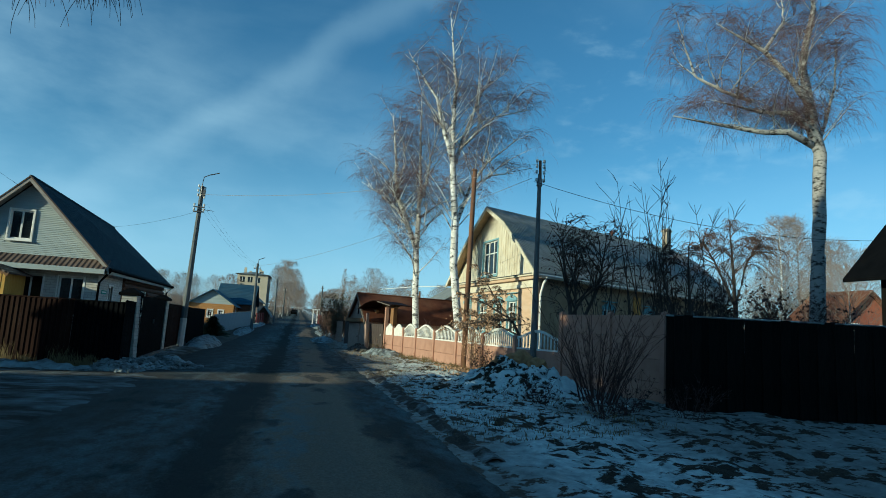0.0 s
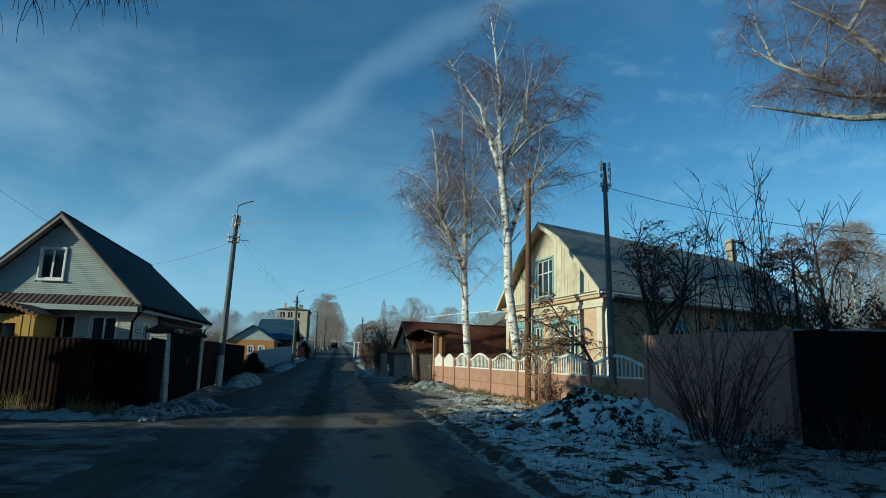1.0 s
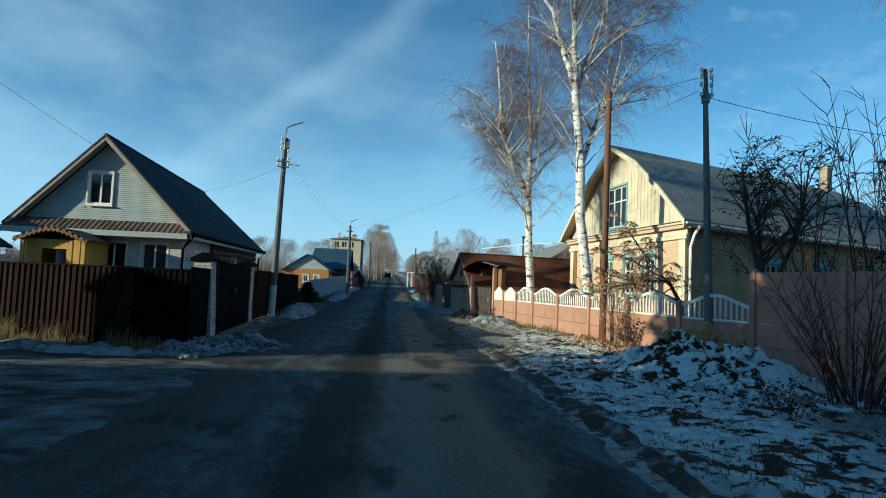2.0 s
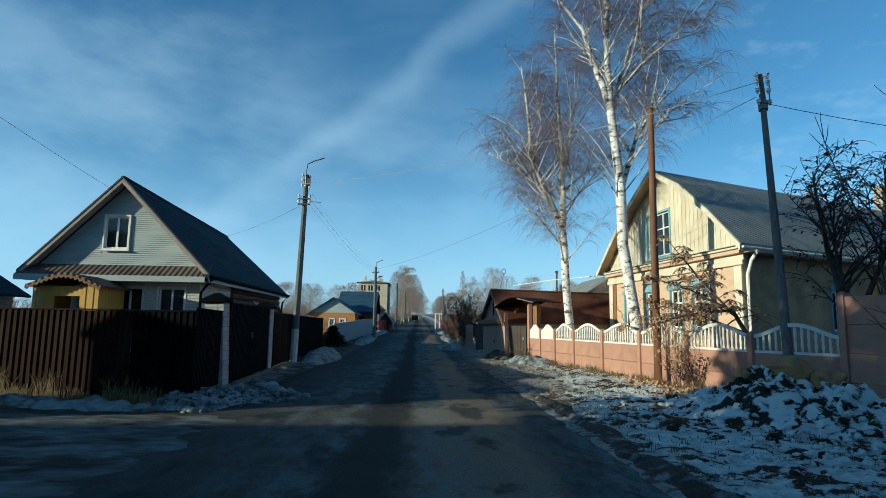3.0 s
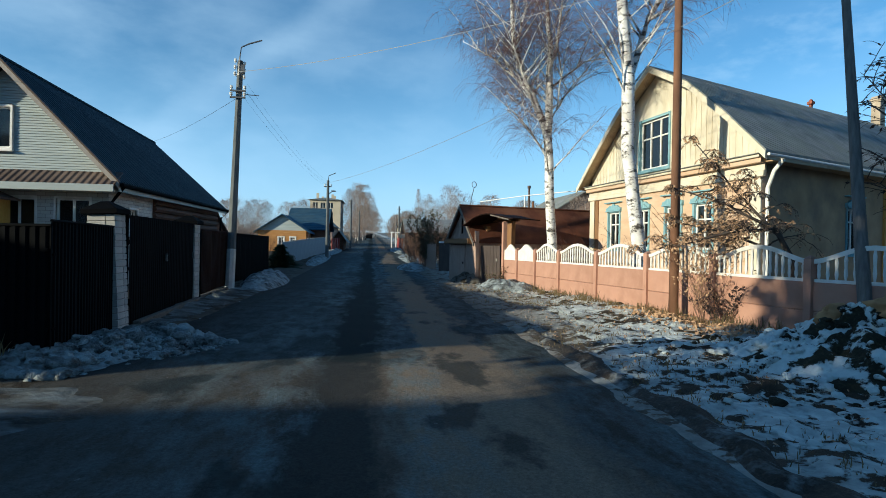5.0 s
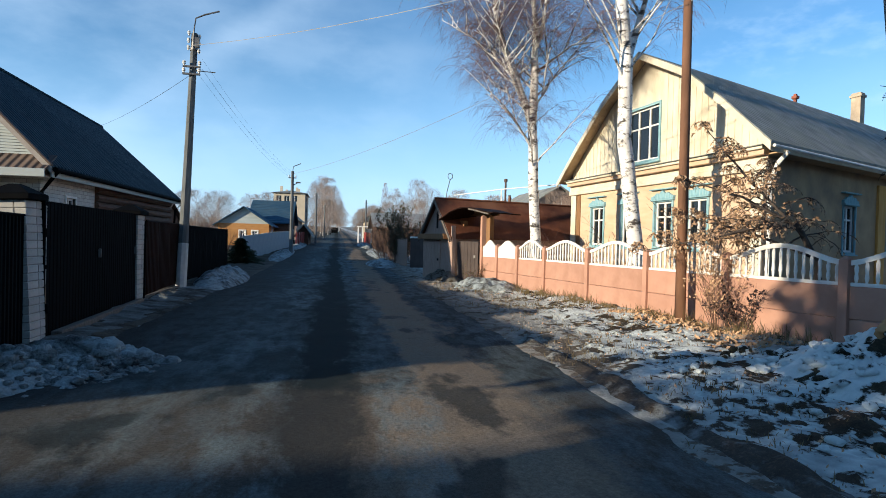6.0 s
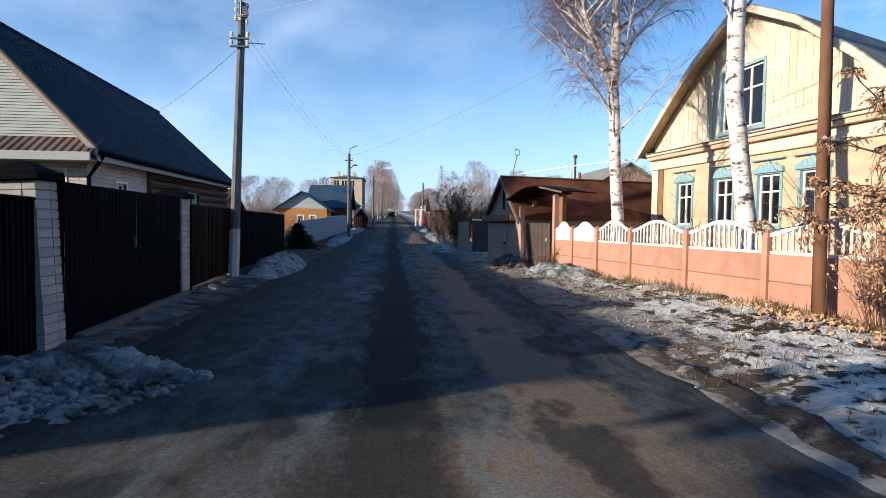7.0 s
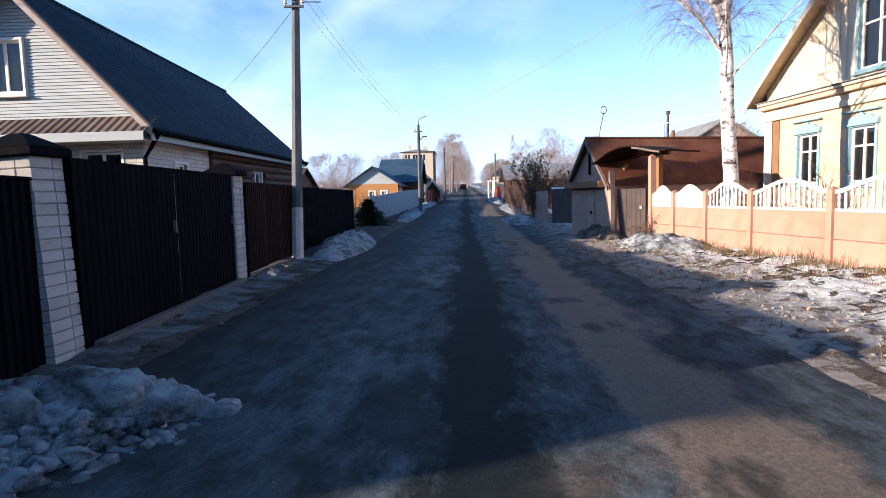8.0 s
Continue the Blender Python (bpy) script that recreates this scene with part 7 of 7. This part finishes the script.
for i in range(22):
    part("board", Mesh().box(0, 0.14, 0, 0.03, 0, 1.35 + 0.05 * math.sin(i * 2.3), 0.006), M["shed_wood"], bf, at=Matrix.Translation((3.72 - i * 0.012, 35.8 + i * 0.17, 0.05)) @ Matrix.Rotation(radians(88), 4, "Z"))
shrub((4.7, 26.0, 0.04), 91, 16, 0.75, 0.5, 0.007, "brush_twig", "Small dry brown bush before the canopy gate", 8, 2, "bush_green", 0.03, 0.55, 0.1)
shrub((3.6, 38.8, 0.05), 3, 26, 3.3, 1.0, 0.014, "brush_twig", "Slender brown-green evergreen bush beside the street", 16, 7, "bush_green", 0.06, 0.2, 0.06, twig_len=0.22)
spruce((-4.0, 36.0, 0.05), 1.25, 1.1, 4, "Low dark spruce at the end of the steel fence")
for k, (x, y, h) in enumerate(((3.2, 40.5, 1.7), (3.5, 43.0, 1.9), (3.5, 46.0, 2.0), (3.9, 49.5, 2.2), (5.0, 38.5, 2.2), (6.3, 37.5, 2.6), (4.6, 41.0, 2.4), (4.9, 44.5, 2.9), (5.2, 48.0, 3.0), (3.7, 53.0, 2.6), (6.4, 40.0, 2.9), (7.2, 45.0, 3.0))):
    shrub((x, y, road_z(y)), 90 + k, 34, h, 1.9, 0.013, "brush_twig", "Bare brown roadside bush", 12, 0, lean=0.45, droop=0.05, twig_len=0.3)
gp = thing("gas_pipe", "White overhead gas pipe carried on a thin post", "pipe")
part("pipe", Mesh().tube([(8.6, 28.6, 3.62), (7.34, 32.2, 3.68), (5.9, 35.5, 3.6)], 0.022, 6), M["white"], gp)
part("post", Mesh().tube([(7.34, 32.2, -0.1), (7.34, 32.2, 3.7)], 0.03, 6), M["white"], gp)

# ---------------------------------------------------------------- further down the street, left side
pf = thing("pale_fence", "Pale grey sheet fence along the street with snow before it", "fence")
for i in range(12):
    y = 37.3 + i * 1.5
    part("panel", Mesh().box(0, 1.496, 0, 0.04, 0, 1.35, 0.003), M["light_fence"], pf, at=Matrix.Translation((-4.1 + i * 0.07, y, road_z(y) - 0.05)) @ Matrix.Rotation(radians(87.3), 4, "Z"))
    part("post", Mesh().box(-0.03, 0.03, 0.08, 0.14, -0.1, 1.3, 0.01), M["light_fence"], pf, at=Matrix.Translation((-4.1 + i * 0.07, y - 0.02, road_z(y))) @ Matrix.Rotation(radians(87.3), 4, "Z"))
plain_house("Orange log house front with a low pale gable", -8.9, -5.0, 56.5, 60.3, 1.78, 3.08, "orange_log", "far_blue_roof", "y", road_z(57), "siding",
            (("front", 1.85, 0.6, 0.4, 0.6), ("front", 2.8, 0.6, 0.4, 0.6), ("east", 2.0, 0.75, 0.7, 0.8)), 0.35)
plain_house("Log house with a large blue metal roof", -7.0, -3.8, 60.6, 68.0, 2.05, 4.0, "logs", "far_blue_roof", "x", road_z(60), "logs", (("east", 3.0, 0.6, 0.7, 0.8), ("east", 5.2, 0.6, 0.7, 0.8)), 0.35)
plain_house("Low brown annexe beside the blue-roofed house", -3.1, -2.2, 63.0, 68.0, 1.3, 1.9, "logs", "slate", "y", road_z(60))
plain_house("Grey-roofed house far down the street", -9.0, -4.4, 80.0, 92.0, 2.6, 4.6, "shed_wood", "slate", "y", road_z(80), None, (("front", 1.3, 1.0, 0.7, 1.0),))
plain_house("Brown-roofed house behind the gardens", -22.0, -15.0, 62.0, 70.0, 1.9, 3.6, "logs", "brown_roof", "x", road_z(58), None, (("front", 2.0, 0.9, 0.7, 1.0), ("front", 4.4, 0.9, 0.7, 1.0)))
rf = thing("red_fence", "Red painted sheet fence far down the street", "fence")
for i in range(6):
    y = 56.5 + i * 1.7
    part("panel", Mesh().box(0, 1.65, 0, 0.05, 0, 1.25, 0.01), M["red"], rf, at=Matrix.Translation((-2.85 + i * 0.09, y, road_z(y) - 0.05)) @ Matrix.Rotation(radians(89), 4, "Z"))
rf2 = thing("red_fence", "Red painted fence on the far verge", "fence")
for i in range(5):
    y = 64.0 + i * 2.0
    part("panel", Mesh().box(0, 1.9, 0, 0.05, 0, 1.3, 0.01), M["red"], rf2, at=Matrix.Translation((3.5 - i * 0.02, y, road_z(y) - 0.05)) @ Matrix.Rotation(radians(90), 4, "Z"))
wg = thing("white_gateway", "White painted gateway posts with a lintel", "gate")
for x in (2.75, 3.25):
    part("post", Mesh().box(x - 0.07, x + 0.07, 74.9, 75.05, 0.6, 2.7, 0.01), M["white"], wg)
part("lintel", Mesh().box(2.6, 4.2, 74.88, 75.07, 2.71, 2.82, 0.01), M["white"], wg)


def far_pole(x, y, h, label, lamp):
    z = road_z(y)
    p = thing("utility_pole", label, "utility pole", Matrix.Translation((x, y, z)), group="far utility poles")
    part("shaft", Mesh().tube([(0, 0, -0.1), (0, 0, h)], [0.12, 0.085], 7), M["conc_pole"], p)
    part("crossarm", Mesh().box(-0.24, 0.24, -0.03, 0.03, h - 0.43, h - 0.37), M["steel"], p)
    for s in (-0.2, 0.2):
        insulator(p, (s, 0, h - 0.37), 0.05)
    if lamp:
        part("bracket", Mesh().tube([(0, 0, h - 0.1), (0.05, 0, h + 0.3), (0.5, 0, h + 0.5)], 0.025, 5), M["steel"], p)
        lampb = part("bracket", Mesh().tube([(0, 0, h - 0.9), (0.3, 0, h - 0.7)], 0.025, 5), M["steel"], p)
        part("lamp_head", Mesh().box(0.22, 0.5, -0.07, 0.07, h - 0.72, h - 0.64, 0.02), M["steel"], lampb)


far_pole(-2.4, 44.8, 5.1, "Grey concrete lamp pole further down the street", True)
far_pole(-1.8, 70.0, 5.2, "Grey utility pole far down the street", False)
far_pole(-1.5, 98.0, 5.0, "Grey utility pole near the end of the street", True)
far_pole(3.9, 82.0, 5.2, "Thin grey utility pole on the far verge", False)
far_pole(5.3, 125.0, 5.2, "Thin grey utility pole near the end of the street", False)


def apartment_block():
    z = 2.0
    b = thing("apartment_building", "Four-storey pale brick apartment block with a dark hipped roof", "building", Matrix.Translation((-15.2, 158.0, z)))
    w, d, h = 7.6, 15.0, 10.3
    wins = [(0.7 + i * 1.9, 1.9 + i * 1.9, 1.0 + r * 2.4, 2.4 + r * 2.4) for i in range(3) for r in range(4)]
    part("front_wall", wall_mesh(0, w, 0, lambda u: h, wins, 0.4), M["apt"], b, "pale brick front")
    T = Matrix(((0, -1, 0, w), (1, 0, 0, 0), (0, 0, 1, 0), (0, 0, 0, 1)))
    wins2 = [(1.0 + i * 3.1, 2.6 + i * 3.1, 1.0 + r * 2.4, 2.4 + r * 2.4) for i in range(4) for r in range(4)]
    me = wall_mesh(0.4, d, 0, lambda u: h, wins2, 0.4)
    me.v = [tuple(T @ Vector(p)) for p in me.v]
    part("side_wall", me, M["apt_side"], b, "greyer side wall")
    part("back_wall", Mesh().box(0, w, d, d + 0.3, 0, h).box(0, 0.3, 0.4, d, 0, h), M["apt_side"], b)
    for a, c, z0, z1 in wins:
        wn = part("window", Mesh().box(a, c, 0.15, 0.2, z0, z1), M["glass"], b)
        part("frame", Mesh().box((a + c) / 2 - 0.05, (a + c) / 2 + 0.05, 0.1, 0.148, z0, z1), M["white"], wn)
    for a, c, z0, z1 in wins2:
        wn = part("window", Mesh().box(w - 0.2, w - 0.15, a, c, z0, z1), M["glass"], b)
        part("frame", Mesh().box(w - 0.148, w - 0.1, (a + c) / 2 - 0.05, (a + c) / 2 + 0.05, z0, z1), M["white"], wn)
    e, r = 0.6, 1.0
    me = Mesh().add([(-e, -e, h), (w + e, -e, h), (w + e, d + e, h), (-e, d + e, h), (w / 2, w / 2 + 1, h + r), (w / 2, d - w / 2 - 1, h + r)],
                    [(0, 1, 4), (1, 2, 5, 4), (2, 3, 5), (3, 0, 4, 5), (3, 2, 1, 0)])
    roof = part("roof", me, M["slate"], b, "dark hipped roof")
    for x, y in ((1.6, 3.0), (5.2, 6.0), (5.4, 11.0), (2.0, 14.0)):
        part("chimney", Mesh().box(x - 0.3, x + 0.3, y - 0.4, y + 0.4, h + 0.3, h + 1.9, 0.03), M["apt"], roof)


apartment_block()
plain_house("Dark low house behind the roadside bushes", 3.5, 8.8, 54.0, 61.0, 2.0, 3.1, "dark_wood", "slate", "x", road_z(55) - 0.1)
plain_house("Grey-roofed house behind the shed", 11.5, 17.5, 44.0, 52.0, 3.0, 4.9, "shed_wood", "slate", "y", 0.2)
plain_house("Pale block house far down the street", 4.6, 8.0, 96.0, 104.0, 3.0, 4.6, "apt", "brown_roof", "y", road_z(98))
plain_house("Orange brick house with cream walls behind the gardens", 35.5, 41.0, 30.0, 34.0, 3.2, 5.6, "cream", "rust_roof", "y", 0.0, "redbrick", (("front", 1.4, 1.9, 1.0, 1.4), ("front", 4.3, 1.9, 1.0, 1.4)))
fl = thing("flue", "Rusty twin stovepipes over the rusty roof", "flue", Matrix.Translation((7.75, 33.0, 1.5)))
part("pipe", Mesh().tube([(0, 0, 0), (0, 0, 2.6)], 0.045, 8), M["trim_brown"], fl)
part("cowl", Mesh().tube([(0, 0, 2.6), (0, 0, 2.72)], 0.08, 8), M["trim_brown"], fl)
part("pipe", Mesh().tube([(0.2, 0, 0), (0.2, 0, 2.0)], 0.06, 8), M["rust_pole"], fl)


def far_tree(x, y, h, w, seed, label, lift=1.2, slivers=3600, group="far bare trees", bark="limb"):
    """A distant bare tree: a thin trunk, rising limbs and a haze of fine twigs with an uneven outline."""
    rng = random.Random(seed)
    t = thing("tree", label, "tree", Matrix.Translation((x, y, road_z(y))), group=group)
    part("trunk", Mesh().tube([(0, 0, -0.2), (0.01 * h, 0, h * 0.4), (0, 0.01 * h, h * 0.95)], [0.011 * h, 0.007 * h, 0.002 * h], 6), M[bark], t)
    br, tw = Mesh(), Mesh()
    for i in range(34):
        f = rng.uniform(0.14, 0.92)
        a = rng.uniform(0, 6.28)
        lb = bend((0, 0, h * f), Vector((math.cos(a), math.sin(a), lift)), w * 0.6 * (1.1 - 0.75 * f) * rng.uniform(0.6, 1.2) * math.sqrt(1 + lift * 0.4), 5, rng, 0.05, 0.15)
        br.tube(lb, [0.0032 * h * (1 - 0.17 * j) for j in range(6)], 3, False)
    off = Vector((seed * 1.37, seed * 0.61, 0))
    made = 0
    while made < slivers:
        f = rng.random()
        z = h * (0.16 + 0.84 * f)
        q = 0.5 * w * math.sqrt(rng.random()) * (0.35 + 1.3 * math.sin(math.pi * (0.12 + 0.86 * f)) ** 0.8) / 1.5
        a = rng.uniform(0, 6.28)
        c = Vector((math.cos(a) * q, math.sin(a) * q, z))
        if noise.noise(c * (3.2 / w) + off) < rng.uniform(-0.35, 0.15):
            continue
        made += 1
        d = Vector((math.cos(a) * 0.7 + rng.uniform(-0.6, 0.6), math.sin(a) * 0.7 + rng.uniform(-0.6, 0.6), lift * 0.6 + rng.uniform(-0.6, 0.6))).normalized()
        ln = w * rng.uniform(0.05, 0.15)
        s = d.cross(Vector((rng.uniform(-1, 1), rng.uniform(-1, 1), rng.uniform(-1, 1)))).normalized() * (0.0009 * h + 0.003)
        tw.add([tuple(c - s), tuple(c + s), tuple(c + d * ln)], [(0, 1, 2)])
    tagged(part("branchwork", br, M["far_twig"], t), kind="stuff")
    tagged(part("crown", tw, M["far_twig"], t), kind="stuff")


k = 200
for x, y, h, w in ((-3.4, 150, 13.5, 6), (-2.0, 175, 15, 6.5), (-4.4, 190, 16, 7), (-0.6, 205, 13, 6), (-1.4, 128, 7, 5), (0.2, 235, 12, 7), (2.4, 248, 9, 6), (-2.6, 140, 11, 5), (-1.2, 160, 12, 5.5), (-5.0, 165, 13, 6),
                   (-3.0, 215, 15, 7), (1.4, 262, 9, 7), (-2.2, 118, 5, 4), (-2.4, 108, 4, 3.5), (0.8, 190, 8, 5)):
    k += 1
    far_tree(x, y, h, w, k, "Tall bare tree at the end of the street", slivers=4200)
for x, y, h, w in ((5.4, 132, 5, 4.5), (6.6, 150, 6, 5), (8.6, 170, 7, 5), (7.4, 140, 5, 5), (10.5, 185, 8, 6), (9.0, 215, 8, 6), (12.5, 205, 9, 7), (5.6, 118, 4.5, 4), (7.2, 112, 5, 4)):
    k += 1
    far_tree(x, y, h, w, k, "Dense bare thicket tree beside the end of the street", slivers=5000)
for x, y, h, w in ((14.0, 108, 10, 6), (17.0, 112, 9, 5.5), (10.5, 118, 9, 5), (19.5, 100, 8, 5), (8.6, 92, 6.5, 4), (24, 95, 7, 5), (12.5, 100, 8, 5), (22, 118, 8, 6), (28, 110, 8, 6), (34, 105, 8, 6), (6.6, 84, 5, 3.5), (9.6, 76, 5, 4), (13, 70, 5, 4), (18, 66, 5, 4), (9.5, 62, 4, 3.5)):
    k += 1
    far_tree(x, y, h, w, k, "Bare pinkish birch beyond the gardens")
far_tree(11.6, 150, 12.5, 1.8, 301, "Narrow bare poplar beyond the gardens", lift=3.5)
for x, y, h, w in ((-12.0, 72, 4.5, 4), (-16, 76, 5, 4), (-20, 70, 4.5, 4), (-25, 74, 5, 5), (-31, 78, 6, 5), (-10.5, 96, 6, 4), (-38, 82, 6, 5), (-12.5, 50, 3.2, 3), (-14, 84, 5.5, 5), (-18, 90, 6, 5), (-23, 84, 5.5, 5), (-28, 92, 6, 6), (-11, 110, 7, 5), (-15, 118, 7, 5), (-45, 90, 7, 6), (-34, 66, 5, 4)):
    k += 1
    far_tree(x, y, h, w, k, "Bare brown garden tree")
for x, y, h, w in ((31, 45, 9, 6), (36, 40, 8, 6), (24, 40, 6, 5), (41, 34, 9, 7), (46, 45, 9, 7), (15, 36, 4, 3.5), (12, 37, 4, 3), (52, 30, 9, 7), (30, 24, 6, 5)):
    k += 1
    far_tree(x, y, h, w, k, "Bare reddish birch behind the far gardens")
for x, y, h in ((-9.5, 52, 2.0), (-11.5, 54, 2.2), (-13.5, 46, 1.9), (-7.6, 41, 1.7), (-6.5, 46, 1.8), (-16.5, 56, 2.2)):
    k += 1
    shrub((x, y, road_z(y)), k, 22, h, 1.6, 0.018, "red_twig", "Bare brown garden bush", 9, 0, lean=0.5, droop=0.05, twig_len=0.3)


for x, y, h, w in ((45.5, 45, 13.6, 6), (49.0, 46.5, 14.2, 6.2), (52.0, 45.5, 12, 5.6)):
    k += 1
    far_tree(x, y, h, w, k, "Bare white birch with a dense pinkish crown behind the gardens", lift=0.8, slivers=7000, bark="birch")


def far_woods():
    rng = random.Random(77)
    me = Mesh()
    for _ in range(1400):
        a = rng.uniform(-1.0, 1.0)
        r = rng.uniform(260, 420)
        x, y = r * math.sin(a), r * math.cos(a)
        if abs(x) < 9:
            continue
        h = rng.uniform(4, 8)
        z = road_z(min(y, 240)) * 0.8
        me.tube([(x, y, z), (x + rng.uniform(-1, 1), y, z + h)], [0.16, 0.05], 3, False)
        for _ in range(14):
            b = rng.uniform(0, 6.28)
            p = Vector((x, y, z + h * rng.uniform(0.25, 0.95)))
            me.tube([p, p + Vector((math.cos(b) * 2.2, math.sin(b) * 2.2, rng.uniform(0.5, 2.5)))], [0.09, 0.04], 3, False)
    thing("far_woods", "Bare brown woods along the horizon", "woods", mesh=me, material=M["far_twig"], kind="stuff")


far_woods()


def screen_woods():
    """Close spruce ring behind and beside the street, unseen, added to cut low sky light."""
    rng = random.Random(78)
    me = Mesh()
    for _ in range(900):
        a = rng.uniform(1.25, 2 * math.pi - 1.25)
        r = rng.uniform(78, 110)
        x, y, h = r * math.sin(a), r * math.cos(a), rng.uniform(9, 14)
        for i in range(26):
            f = i / 26
            b, q = rng.uniform(0, 6.28), 3.2 * (1 - f) * rng.uniform(0.7, 1.2) + 0.2
            c = Vector((x, y, h * (0.05 + 0.95 * f)))
            e = Vector((math.cos(b), math.sin(b), 0))
            s = Vector((-e.y, e.x, 0)) * q * 0.75
            me.add([tuple(c + Vector((0, 0, h * 0.12))), tuple(c + e * q * 0.5 - s), tuple(c + e * q * 0.5 + s)], [(0, 1, 2)])
    thing("spruce_woods", "Unseen dark spruce ring added to block low sky light", "woods", mesh=me, material=M["spruce"], kind="stuff")


screen_woods()


def parked_car(x, y, turn, paint, label):
    c = thing("car", label, "car", Matrix.Translation((x, y, road_z(y) + 0.02)) @ Matrix.Rotation(radians(turn), 4, "Z"))
    body = [(-2.0, 0.3), (2.0, 0.3), (2.05, 0.62), (1.9, 0.8), (1.0, 0.9), (0.45, 1.38), (-0.9, 1.42), (-1.6, 0.98), (-2.0, 0.9)]
    part("body", Mesh().prism(body, -0.8, 0.8), M[paint], c)
    part("windscreen", Mesh().prism([(0.98, 0.92), (1.01, 0.93), (0.49, 1.36), (0.46, 1.35)], -0.7, 0.7), M["glass"], c)
    for wx in (-1.25, 1.3):
        for wy in (-0.78, 0.62):
            wh = part("wheel", Mesh().tube([(wx, wy, 0.3), (wx, wy + 0.16, 0.3)], 0.3, 14), M["rubber"], c)
            part("rim", Mesh().tube([(wx, wy - 0.005, 0.3), (wx, wy + 0.165, 0.3)], 0.17, 12), M["steel"], wh)
    for s in (-0.6, 0.6):
        part("headlight", Mesh().box(2.0, 2.06, s - 0.14, s + 0.14, 0.6, 0.72, 0.01), M["white"], c)


parked_car(-1.6, 132.0, 90, "car_paint", "Silver car parked far down the street")
parked_car(-0.2, 139.0, 90, "sheet_dark", "Dark car parked far down the street")


def wire(a, b, sag, r=0.009, material="cable", label="Sagging black overhead service cable"):
    a, b = Vector(a), Vector(b)
    pts = [a.lerp(b, i / 16) + Vector((0, 0, -4 * sag * (i / 16) * (1 - i / 16))) for i in range(17)]
    thing("overhead_wire", label, "wire", mesh=Mesh().tube(pts, r, 4, False), material=M[material], group="overhead wires")


wire((7.45, 14.2, 5.9), (20.0, 13.6, 5.2), 0.5)
wire((-3.5, 24.05, 5.6), (-10.2, 36.5, 6.2), 0.12, 0.006)
wire((-9.3, 22.7, 5.5), (-10.5, 8.0, 8.2), 0.2, 0.005)
for dx, z in ((-0.1, 6.35), (0.1, 6.35), (-0.1, 6.1), (0.1, 6.1)):
    wire((-3.3 + dx, 23.8, z - 0.4), (-2.35 + dx, 44.8, z - 1.1), 0.35, 0.0025)
wire((7.4, 14.2, 6.3), (-3.5, 23.9, 6.3), 0.35, 0.008, "pale_cable", "Pale bare overhead wire across the street")
wire((7.4, 14.2, 6.0), (-2.6, 44.8, 5.2), 0.5, 0.008, "pale_cable", "Pale bare overhead wire across the street")
